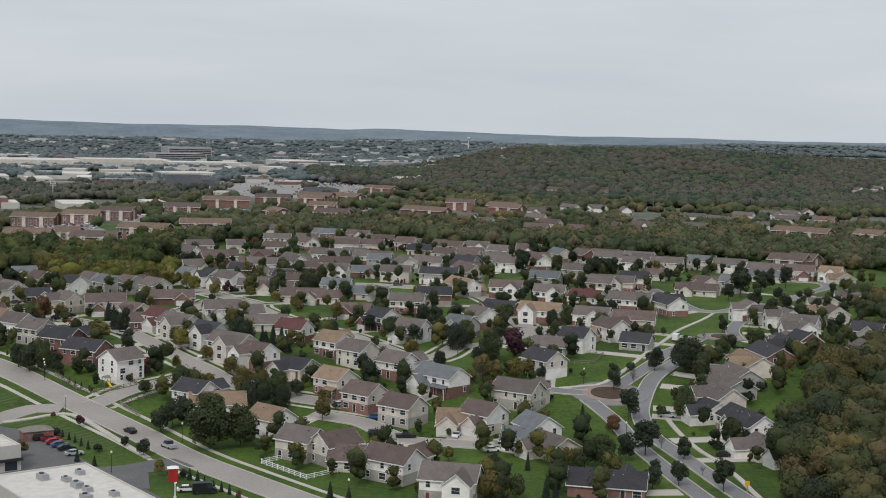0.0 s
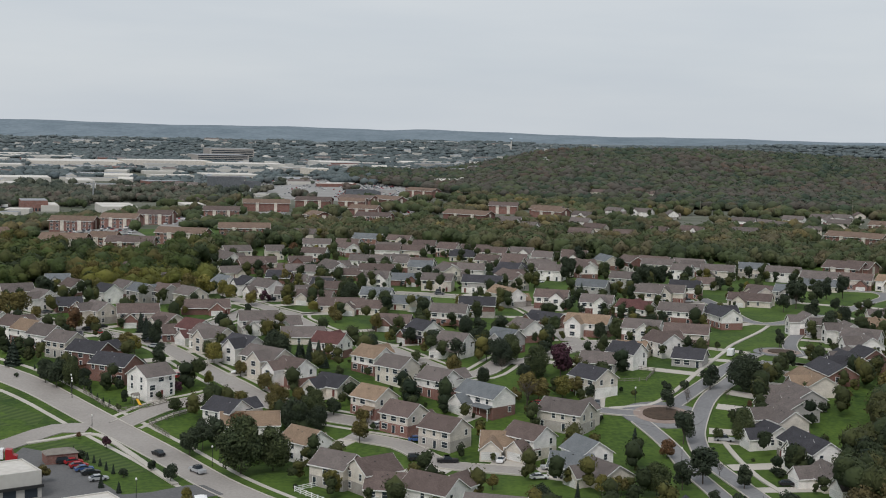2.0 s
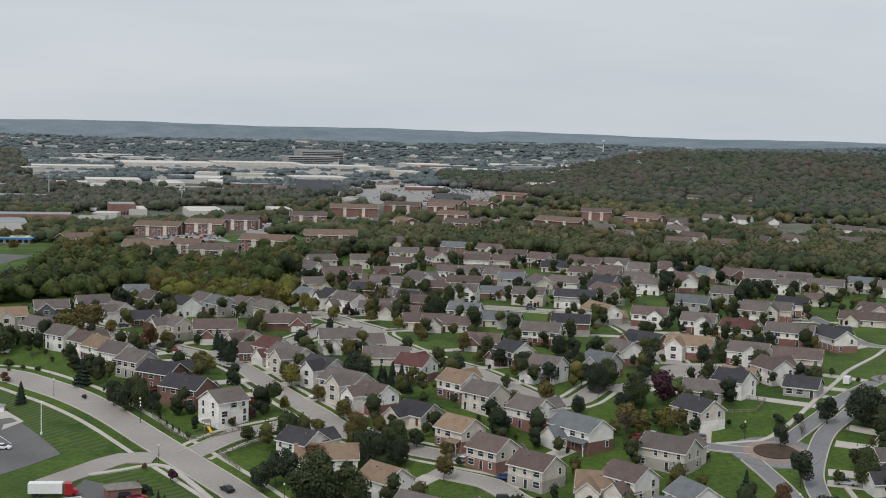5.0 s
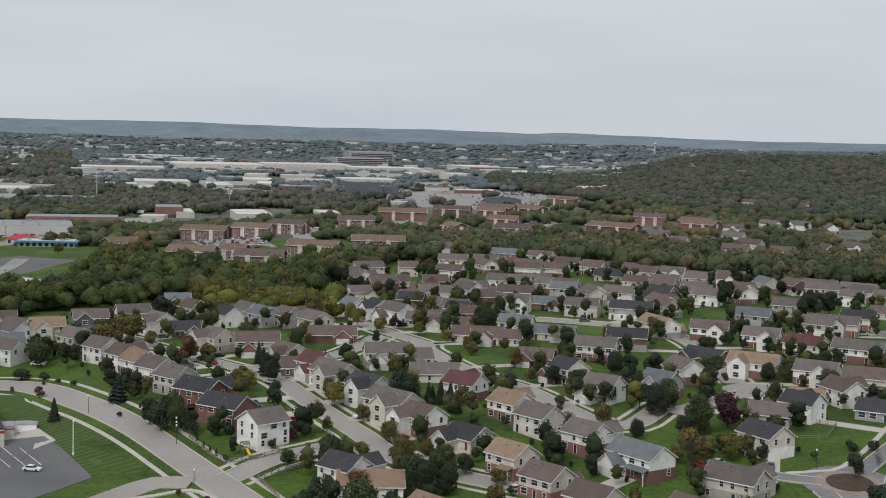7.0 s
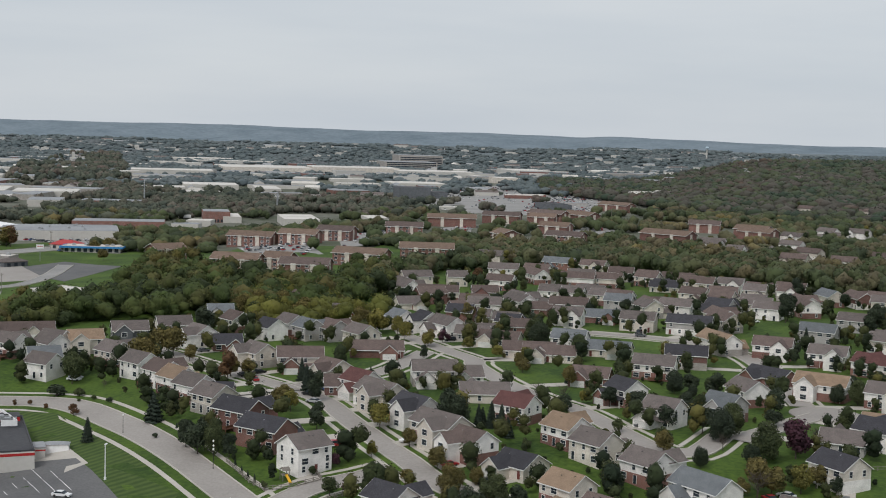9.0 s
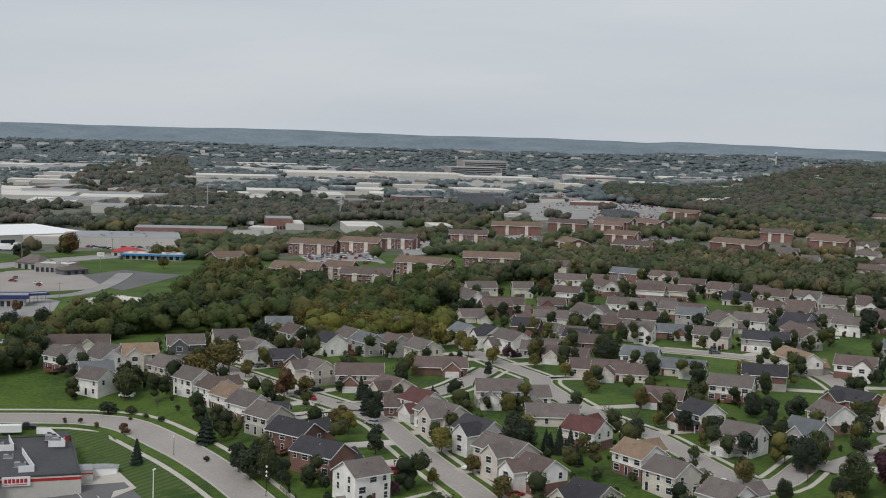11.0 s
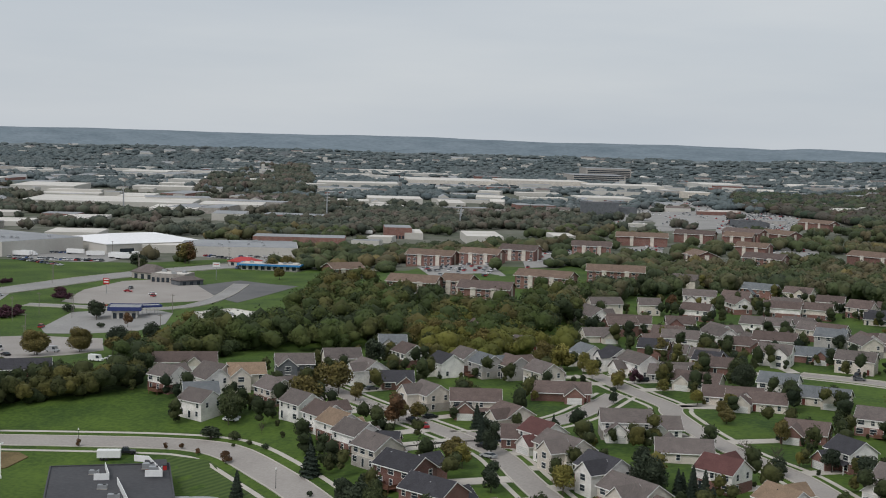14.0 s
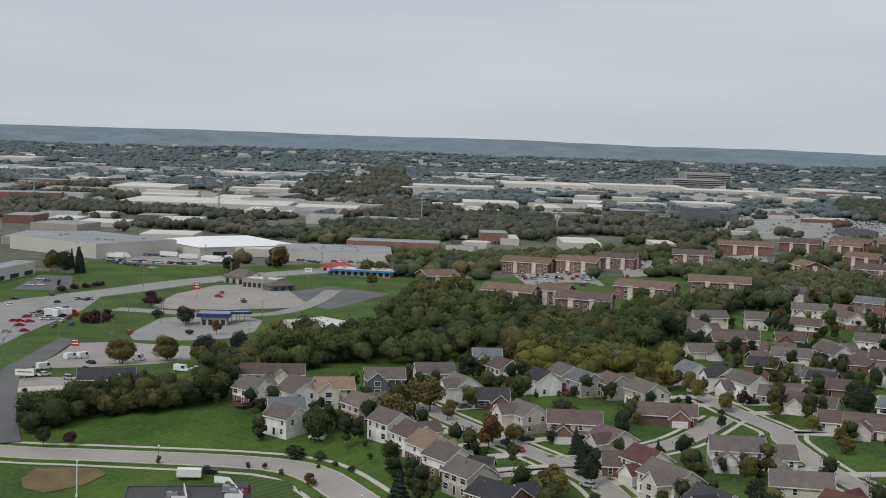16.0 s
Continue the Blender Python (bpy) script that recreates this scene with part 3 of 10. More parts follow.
        p = Bits()
        p.prism([(front - 2.0, 2.35), (front - 2.0, 2.5), (front + 0.05, 3.25), (front + 0.05, 2.95)], px0, px1)
        part("porch_roof", p.make("porch_roof", ROOFING[roof]), porch)
        for px in (px0 + 0.2, px1 - 0.2):
            p = Bits()
            p.box(px - 0.09, px + 0.09, front - 1.9, front - 1.72, -1.0, 2.45)
            part("post", p.make("post", TRIM), porch)
    # rear deck
    if style in (1, 5) and storeys > 1 and y < 620:
        dk = part("deck", None, h, pose(rnd.uniform(-2, 2), W / 2 + 1.6, 0.0))
        fl = Bits()
        fl.box(-2.2, 2.2, -1.5, 1.6, 0.5, 0.65)
        part("floor", fl.make("floor", DECKWOOD), dk)
        for a, b2, c, d2 in ((-2.2, 2.2, 1.52, 1.6), (-2.2, -2.12, -1.5, 1.52), (2.12, 2.2, -1.5, 1.52)):
            rl = Bits()
            rl.box(a, b2, c, d2, 0.9, 1.6)
            part("railing", rl.make("railing", DECKWOOD), dk)
        for px in (-2.1, 2.1):
            po = Bits()
            po.box(px - 0.08, px + 0.08, 1.4, 1.55, -1.5, 0.5)
            part("post", po.make("post", DECKWOOD), dk)
    return h


# ---- trees ----
def leaf_cloud(rnd, count, size, inside, squash=1.0):
    """Small bent leaves scattered by inside(), a rule that gives a place and the way outward."""
    v, f = [], []
    for _ in range(count):
        c, n = inside()
        a = Vector((rnd.gauss(0, 1), rnd.gauss(0, 1), rnd.gauss(0, 0.6))).normalized()
        a = (a + 1.5 * n).normalized()
        u = a.orthogonal().normalized()
        u.rotate(Matrix.Rotation(rnd.uniform(0, 6.28), 3, a))
        w = a.cross(u)
        s = size * rnd.uniform(0.6, 1.35)
        k = len(v)
        v += [tuple(c + s * u), tuple(c + s * 0.8 * w + s * 0.25 * a), tuple(c - s * u), tuple(c - s * 0.8 * w - s * 0.2 * a)]
        f += [(k, k + 1, k + 2), (k, k + 2, k + 3)]
    return v, f


def broadleaf_meshes(seed, leaf, height=8.0, spread=2.9, low=1.6, count=2600, lobes=13, size=0.25):
    rnd = random.Random(seed)
    t = Bits()
    t.tube((0, 0, -0.8), (0.05, 0, low + 0.8), 0.17, 0.12)
    blobs = []
    for i in range(lobes):
        an, zz = i * 2.4 + rnd.uniform(-0.4, 0.4), rnd.uniform(0.08, 0.95)
        rr = spread * (0.62 * math.sin(math.pi * min(0.92, 0.18 + 0.72 * zz))) * rnd.uniform(0.7, 1.15)
        c = Vector((math.cos(an) * rr, math.sin(an) * rr, low + 0.7 + zz * (height - low - 1.6)))
        blobs.append((c, spread * rnd.uniform(0.36, 0.56)))
        t.tube((0.04, 0, low + 0.4 + zz * 0.8), tuple(c), 0.07, 0.025, 5)
    blobs.append((Vector((0, 0, low + 0.55 * (height - low))), spread * 0.62))

    def inside():
        c, r = blobs[rnd.randrange(len(blobs))]
        d = Vector((rnd.gauss(0, 1), rnd.gauss(0, 1), rnd.gauss(0, 1))).normalized()
        return c + d * r * rnd.uniform(0.72, 1.08), d
    v, f = leaf_cloud(rnd, count, size, inside)
    return t.make("trunk", BARK), mesh("crown", v, f, [leaf])


def conifer_meshes(seed, leaf, height=9.0, radius=2.1, count=2600, size=0.22):
    rnd = random.Random(seed)
    t = Bits()
    t.tube((0, 0, -0.8), (0, 0, height * 0.9), 0.16, 0.03)
    for i in range(16):
        z, an = 0.6 + i * height * 0.052, i * 2.4
        r = radius * (1 - z / height) * 0.9
        t.tube((0, 0, z), (math.cos(an) * r, math.sin(an) * r, z - 0.15), 0.04, 0.015, 4)

    def inside():
        z = height * (1 - math.sqrt(rnd.random())) * 0.97 + 0.25
        an = rnd.uniform(0, 6.283)
        tier = 0.78 + 0.22 * math.sin(z * 5.2 + math.sin(an * 3) * 1.2)
        r = radius * (1 - z / (height + 0.3)) ** 0.8 * tier * rnd.uniform(0.7, 1.06)
        return Vector((math.cos(an) * r, math.sin(an) * r, z)), Vector((math.cos(an), math.sin(an), 0.35))
    v, f = leaf_cloud(rnd, count, size, inside)
    return t.make("trunk", BARK), mesh("crown", v, f, [leaf])


def bare_meshes(seed, height=6.0):
    rnd = random.Random(seed)
    t, tw = Bits(), Bits()
    t.tube((0, 0, -0.6), (0, 0, 2.0), 0.12, 0.08)
    for i in range(9):
        an = i * 2.4
        a = Vector((0, 0, 1.4 + 0.25 * i))
        b = a + Vector((math.cos(an) * 1.4, math.sin(an) * 1.4, height * 0.33))
        t.tube(tuple(a), tuple(b), 0.05, 0.02, 4)
        for k in range(16):
            p = a.lerp(b, rnd.uniform(0.3, 1.0))
            q = p + Vector((rnd.gauss(0, 0.7), rnd.gauss(0, 0.7), rnd.uniform(0.2, 1.2)))
            tw.tube(tuple(p), tuple(q), 0.022, 0.012, 3)
    return t.make("trunk", BARK), tw.make("crown", BARK)


def tree_proto(pair, name, label, category="tree"):
    ob = thing(name, 0, -900, z=-60, label=label, category=category)
    part("trunk", pair[0], ob)
    part("crown" if name != "bare_tree" else "crown", pair[1], ob)
    return ob


TREES = {}
for key, word in (("green", "green"), ("dark", "dark green"), ("olive", "olive-green autumn"), ("yellow", "yellow autumn"), ("rust", "rust-red autumn"), ("plum", "dark plum-leaved")):
    TREES[key] = [tree_proto(broadleaf_meshes(11 + 7 * i + len(key), LEAF[key]), "tree", f"{word} broadleaf tree on a lawn") for i in range(3)]
TREES["big"] = [tree_proto(broadleaf_meshes(71 + i, LEAF["dark" if i else "green"], 12.0, 5.0, 1.6, 9000, 26, 0.27), "tree", "large dark green broadleaf tree beside houses") for i in range(2)]
TREES["bigolive"] = [tree_proto(broadleaf_meshes(81 + i, LEAF["olive"], 11.0, 4.8, 1.6, 8000, 24, 0.27), "tree", "large olive autumn broadleaf tree") for i in range(2)]
TREES["fir"] = [tree_proto(conifer_meshes(31 + i, LEAF["fir"]), "conifer", "dark green conical conifer tree") for i in range(2)]
TREES["pear"] = [tree_proto(broadleaf_meshes(51 + i, LEAF["dark"], 8.2, 2.5, 1.3, 3200, 15, 0.23), "tree", "dense dark green egg-shaped street tree") for i in range(2)]
TREES["bare"] = [tree_proto(bare_meshes(91), "bare_tree", "small bare grey street tree")]
TREES["shrub"] = [tree_proto(broadleaf_meshes(41 + i, LEAF["green"], 1.8, 1.1, 0.1, 420, 7, 0.17), "shrub", "low rounded green shrub", "shrub") for i in range(2)]
TREES["darkshrub"] = [tree_proto(broadleaf_meshes(45 + i, LEAF["dark"], 2.2, 1.3, 0.1, 480, 7, 0.18), "shrub", "dark green rounded shrub", "shrub") for i in range(2)]
TREES["plumshrub"] = [tree_proto(broadleaf_meshes(48 + i, LEAF["plum"], 2.2, 1.5, 0.1, 480, 7, 0.18), "shrub", "dark purple-brown rounded shrub beside paving", "shrub") for i in range(2)]
USED = set()


def tree(kind, x, y, size=1.0, wide=1.0):
    """A tree of a kind at its place; size scales it all, wide its spread."""
    rnd = random.Random(int(x * 13 + y * 7))
    proto = TREES[kind][rnd.randrange(len(TREES[kind]))]
    m = pose(x, y, terr(x, y), 0, 0, rnd.uniform(0, 360)) @ Matrix.Diagonal((size * wide, size * wide, size, 1))
    if proto not in USED:
        USED.add(proto)
        proto.matrix_basis = m
        return proto
    return copy_thing(proto, m @ Matrix.Diagonal([1 / v for v in proto.scale] + [1]))


def round_core(level):
    b = bmesh.new()
    bmesh.ops.create_icosphere(b, subdivisions=level, radius=1.0)
    out = np.array([v.co[:] for v in b.verts]), np.array([[v.index for v in f.verts] for f in b.faces])
    b.free()
    return out


CORES = {0: round_core(0), 1: round_core(1), 2: round_core(2)}


def woods(name, spots, mat, label, lobes=3, leaves=60, leaf=0.5, seed=3, level=1, slim=1.0):
    """Close-grown woodland as one mass: each crown is a dome of uneven lobes under a skin of leaves. spots: (x, y, height, radius)."""
    g = np.random.default_rng(seed)
    core_v, core_f = CORES[level]
    own = np.array(spots, float)
    count = len(own)
    s = np.repeat(own, lobes, 0)
    base = np.repeat(np.array([terr(a, b) for a, b, *_ in spots]), lobes)
    n = len(s)
    k = np.tile(np.arange(lobes), count)
    r = s[:, 3] * np.where(k == 0, g.uniform(0.72, 0.88, n), g.uniform(0.42, 0.62, n))
    az = k * 2.4 + np.repeat(g.uniform(0, 6.28, count), lobes)
    out = np.where(k == 0, 0.0, s[:, 3] * slim * g.uniform(0.36, 0.58, n))
    rz = np.minimum(s[:, 2] * 0.48, r * g.uniform(0.85, 1.25, n))
    top = s[:, 2] - rz - np.where(k == 0, 0.0, s[:, 2] * g.uniform(-0.03, 0.34 / slim, n))
    c = np.stack([s[:, 0] + np.cos(az) * out, s[:, 1] + np.sin(az) * out, base + np.maximum(top, rz * 0.75)], 1)

    def lump(d, ph):
        return 1 + 0.13 * np.sin(d[..., 0] * 4.3 + ph[..., 0]) * np.sin(d[..., 1] * 4.7 + ph[..., 1]) + 0.09 * np.sin(d[..., 2] * 7 + ph[..., 2]) + 0.09 * np.sin(d[..., 0] * 9 + d[..., 1] * 8 + ph[..., 1])
    ph = g.uniform(0, 6.28, (n, 1, 3))
    scale = np.stack([r, r, rz], 1)[:, None, :]
    d0 = np.broadcast_to(core_v[None], (n, len(core_v), 3))
    core = c[:, None, :] + d0 * scale * (0.88 * lump(d0, ph))[..., None]
    core[..., 2] = np.maximum(core[..., 2], base[:, None] - 0.3)
    d = g.normal(size=(n, leaves, 3))
    d[..., 2] = np.abs(d[..., 2]) * 0.9 - 0.25
    d /= np.linalg.norm(d, axis=2, keepdims=True)
    p = c[:, None, :] + d * scale * (lump(d, ph) * g.uniform(0.82, 1.12, (n, leaves)))[..., None]
    a = 0.4 * g.normal(size=(n, leaves, 3)) + d
    a /= np.linalg.norm(a, axis=2, keepdims=True)
    u = np.cross(a, g.normal(size=(n, leaves, 3)))
    u /= np.linalg.norm(u, axis=2, keepdims=True)
    w = np.cross(a, u)
    sz = (leaf * g.uniform(0.6, 1.4, (n, leaves)))[..., None]
    tri = np.stack([p + sz * u, p - 0.5 * sz * u + 0.8 * sz * w, p - 0.5 * sz * u - 0.8 * sz * w], 2).reshape(-1, 3)
    v = np.concatenate([core.reshape(-1, 3), tri])
    fc = np.concatenate([(np.arange(n)[:, None, None] * len(core_v) + core_f[None]).reshape(-1, 3), np.arange(len(tri)).reshape(-1, 3) + n * len(core_v)])
    me = bpy.data.meshes.new(name)
    me.vertices.add(len(v))
    me.vertices.foreach_set("co", v.ravel().astype(np.float32))
    me.loops.add(fc.size)
    me.loops.foreach_set("vertex_index", fc.ravel().astype(np.int32))
    me.polygons.add(len(fc))
    me.polygons.foreach_set("loop_start", (np.arange(len(fc)) * 3).astype(np.int32))
    me.polygons.foreach_set("use_smooth", np.ones(len(fc), bool))
    me.materials.append(mat)
    me.update(calc_edges=True)
    hue = np.repeat(g.uniform(0, 1, count), lobes)
    tone = me.attributes.new("tone", "FLOAT", "POINT")
    tone.data.foreach_set("value", np.concatenate([np.repeat(hue, len(core_v)), np.repeat(hue, leaves * 3)]).astype(np.float32))
    me.validate()
    return tagged(new(name, me), label, "woodland", kind="stuff")


def inside_outline(x, y, outline):
    hit = False
    for (ax, ay), (bx, by) in zip(outline, outline[1:] + outline[:1]):
        if (ay > y) != (by > y) and x < (bx - ax) * (y - ay) / (by - ay) + ax:
            hit = not hit
    return hit


def fill(outline, gap, height, seed, keep=1.0, jitter=0.4, free=(), grove=None):
    """Crown places on a shaken grid inside an outline; free: discs kept clear; grove: how bare the land is between long tree groves."""
    rnd = random.Random(seed)
    discs = np.array(free).reshape(-1, 3)
    xs, ys = [p[0] for p in outline], [p[1] for p in outline]
    out, y = [], min(ys)
    while y < max(ys):
        x = min(xs)
        while x < max(xs):
            px, py = x + rnd.uniform(-jitter, jitter) * gap, y + rnd.uniform(-jitter, jitter) * gap
            if grove is not None and noise.noise(Vector((px / 150, py / 75, seed))) + 0.4 * noise.noise(Vector((px / 40, py / 30, seed + 7))) < grove:
                x += gap
                continue
            if rnd.random() < keep and inside_outline(px, py, outline) and not (np.hypot(discs[:, 0] - px, discs[:, 1] - py) < discs[:, 2]).any():
                hh = height * rnd.uniform(0.6, 1.3)
                out.append((px, py, hh, gap * rnd.uniform(0.58, 0.92)))
            x += gap
        y += gap * 0.9
    return out


# ---- cars ----
CARPAINT = {k: plain("car_paint_" + k, c, 0.3) for k, c in (("white", (0.75, 0.75, 0.75)), ("black", (0.02, 0.02, 0.022)), ("silver", (0.4, 0.41, 0.42)), ("red", (0.35, 0.025, 0.03)), ("blue", (0.05, 0.10, 0.25)), ("grey", (0.12, 0.125, 0.13)))}


def car_proto(colour, kind, far):
    L, H, W = (4.7, 1.45, 1.8) if kind == "car" else (5.6, 1.9, 2.0) if kind == "pickup" else (4.8, 1.75, 1.9) if kind == "suv" else (5.6, 2.5, 2.05)
    ob = thing(kind if kind != "suv" else "car", 0, -900, z=-60, label=f"{colour} {'sedan' if kind == 'car' else kind} parked on paving", category="car" if kind != "pickup" else "pickup truck")
    a = L / 2
    if kind == "pickup":
        low = [(-a, 0.35), (a, 0.35), (a, 0.95), (a - 1.5, 1.08), (-a, 1.08)]
        cab = [(a - 1.6, 1.07), (a - 2.3, H), (a - 3.7, H), (a - 3.9, 1.07)]
    elif kind == "van":
        low = [(-a, 0.35), (a, 0.35), (a, 0.95), (a - 0.8, 1.25), (a - 1.3, H), (-a, H)]
        cab = [(a - 0.82, 1.26), (a - 1.3, H - 0.2), (a - 2.3, H - 0.2), (a - 2.3, 1.26)]
    else:
        low = [(-a, 0.3), (a, 0.3), (a, 0.72), (a - 1.25, 0.95), (-a + 0.75, 0.98), (-a, 0.9)]
        cab = [(a - 1.2, 0.94), (a - 1.95, H - 0.06), (-a + 1.2 if kind == "car" else -a + 0.35, H - 0.06), (-a + 0.4 if kind == "car" else -a + 0.1, 0.96)]
    b = Bits()
    b.prism(low, -W / 2, W / 2, axis="y")
    if kind != "van":
        tops = sorted(cab, key=lambda p: -p[1])[:2]
        b.box(min(p[0] for p in tops), max(p[0] for p in tops), -W / 2 + 0.14, W / 2 - 0.14, H - 0.08, H)
    if far:
        for sx in (-1, 1):
            for sy in (-1, 1):
                b.tube((sx * a * 0.62, sy * (W / 2 - 0.2), 0.33), (sx * a * 0.62, sy * (W / 2 + 0.02), 0.33), 0.33, 0.33, 8, 1)
    part("body", b.make("body", CARPAINT[colour], RUBBER), ob)
    g = Bits()
    g.prism(cab, -W / 2 + (0.1 if kind != "van" else -0.01), W / 2 - (0.1 if kind != "van" else -0.01), axis="y")
    part("glasshouse", g.make("glasshouse", GLASS), ob)
    for sx in (-1, 1):
        for sy in (() if far else (-1, 1)):
            w = Bits()
            w.tube((sx * a * 0.62, sy * (W / 2 - 0.2), 0.33), (sx * a * 0.62, sy * (W / 2 + 0.02), 0.33), 0.33, 0.33, 10)
            part("wheel", w.make("wheel", RUBBER), ob)
    return ob


CARS = {}


def car(colour, x, y, heading, kind="car", lift=0.14):
    m = pose(x, y, terr(x, y) + lift, 0, 0, heading)
    key = colour, kind, y > 390
    if key not in CARS:
        CARS[key] = car_proto(*key)
        CARS[key].matrix_basis = m
        return CARS[key]
    return copy_thing(CARS[key], m)


# ---- large buildings ----
def flat_building(name, x, y, heading, L, W, H, wall, roof, label, category, units=0, band=None, openings=0, z=None):
    """A flat-roofed building: walls with a parapet, a sunk roof deck, roof plant, and a row of openings."""
    rnd = random.Random(int(x * 3 + y))
    ob = thing(name, x, y, heading, z=z, label=label, category=category)
    CLEAR.append((x - x * 12 / max(y, 1), y - 12, max(L, W) / 2 + (10 if y < 1300 else 26)))
    if 950 < y < 1300:
        CLEAR.append((x - x * 45 / y, y - 45, max(L, W) / 2))
    b = Bits()
    b.box(-L / 2, L / 2, -W / 2, W / 2, -3, H - 0.5)
    rim = Bits()
    for a in ((-L / 2, L / 2, -W / 2, -W / 2 + 0.4), (-L / 2, L / 2, W / 2 - 0.4, W / 2), (-L / 2, -L / 2 + 0.4, -W / 2 + 0.4, W / 2 - 0.4), (L / 2 - 0.4, L / 2, -W / 2 + 0.4, W / 2 - 0.4)):
        rim.box(*a, H - 0.5, H)
    part("wall", b.make("wall", wall), ob)
    if y < 1000:
        part("parapet", rim.make("parapet", roof if roof is ROOFDARK else wall), ob)
    r = Bits()
    r.box(-L / 2 + 0.4, L / 2 - 0.4, -W / 2 + 0.4, W / 2 - 0.4, H - 0.5, H - 0.3)
    part("roof", r.make("roof", roof), ob)
    if band:
        t = Bits()
        t.box(-L / 2 - 0.06, L / 2 + 0.06, -W / 2 - 0.06, W / 2 + 0.06, H - 1.6, H - 0.9)
        part("band", t.make("band", band), ob)
    for k in range(units):
        u = Bits()
        ux, uy = rnd.uniform(-L * 0.4, L * 0.4), rnd.uniform(-W * 0.38, W * 0.38)
        s = rnd.uniform(0.8, 1.6)
        u.box(ux - s, ux + s, uy - 0.9, uy + 0.9, H - 0.3, H + 0.9)
        u.box(ux - s * 0.5, ux + s * 0.4, uy - 0.5, uy + 0.5, H + 0.9, H + 1.15)
        part("roof_unit", u.make("roof_unit", METAL), ob)
    for k in range(int(H / 4.2) if name == "hospital" else 0):
        for side in (-1, 1):
            d = Bits()
            d.box(-L / 2 + 3, L / 2 - 3, side * (W / 2 + 0.1) - 0.15, side * (W / 2 + 0.1) + 0.15, 1.2 + k * 4.2, 3.4 + k * 4.2)
            part("window_band", d.make("window_band", GLASS), ob)
    for k in range(openings):
        px = -L / 2 + (k + 0.5) * L / openings
        for side in (-1, 1):
            d = Bits()
            d.box(px - L / openings * 0.3, px + L / openings * 0.3, side * (W / 2 + 0.04) - 0.05, side * (W / 2 + 0.04) + 0.05, 0.3, min(3.0, H * 0.6))
            part("window", d.make("window", GLASS), ob)
    return ob


def hip_hall(x, y, heading, L, W, H, rise, wall, roof, label, category):
    """Plain hall under a low hipped roof with overhanging eaves."""
    ob = thing(category.replace(" ", "_"), x, y, heading, label=label, category=category)
    CLEAR.append((x, y, max(L, W) / 2 + 6))
    b = Bits()
    b.box(-L / 2, L / 2, -W / 2, W / 2, -3, H)
    part("wall", b.make("wall", wall), ob)
    r, k, h = Bits(), 0.6, L * 0.22
    r.v = [(-L / 2 - k, -W / 2 - k, H - 0.2), (L / 2 + k, -W / 2 - k, H - 0.2), (L / 2 + k, W / 2 + k, H - 0.2), (-L / 2 - k, W / 2 + k, H - 0.2),
           (-L / 2 - k, -W / 2 - k, H + 0.15), (L / 2 + k, -W / 2 - k, H + 0.15), (L / 2 + k, W / 2 + k, H + 0.15), (-L / 2 - k, W / 2 + k, H + 0.15), (-h, 0, H + rise), (h, 0, H + rise)]
    r.f = [(3, 2, 1, 0), (0, 1, 5, 4), (1, 2, 6, 5), (2, 3, 7, 6), (3, 0, 4, 7), (4, 5, 9, 8), (5, 6, 9), (6, 7, 8, 9), (7, 4, 8)]
    r.m = [0] * 9
    part("roof", r.make("roof", roof), ob)
    for s in range(3):
        d = Bits()
        px = (s - 1) * L * 0.3
        d.box(px - L * 0.07, px + L * 0.07, -W / 2 - 0.06, -W / 2 + 0.1, 0, min(3.4, H * 0.75))
        part("door", d.make("door", GLASS), ob)
    return ob


def band_roof(x, y, heading, L, W, z, H, band, roof, label, category, posts):
    """A flat canopy: coloured fascia boards round a deck, on posts where it stands free."""
    ob = thing("canopy", x, y, heading, label=label, category=category)
    for a in ((-L / 2, L / 2, -W / 2, -W / 2 + 0.3), (-L / 2, L / 2, W / 2 - 0.3, W / 2), (-L / 2, -L / 2 + 0.3, -W / 2 + 0.3, W / 2 - 0.3), (L / 2 - 0.3, L / 2, -W / 2 + 0.3, W / 2 - 0.3)):
        b = Bits()
        b.box(*a, z, z + H)
        part("fascia", b.make("fascia", band), ob)
    d = Bits()
    d.box(-L / 2 + 0.3, L / 2 - 0.3, -W / 2 + 0.3, W / 2 - 0.3, z + 0.2, z + H - 0.4)
    part("deck", d.make("deck", roof), ob)
    for k in range(posts):
        for s in (-1, 1):
            p = Bits()
            px = -L / 2 + (k + 0.5) * L / posts
            p.tube((px, s * (W / 2 - 0.8), -0.5), (px, s * (W / 2 - 0.8), z + 0.3), 0.16, 0.16, 8)
            part("post", p.make("post", METAL), ob)
    return ob


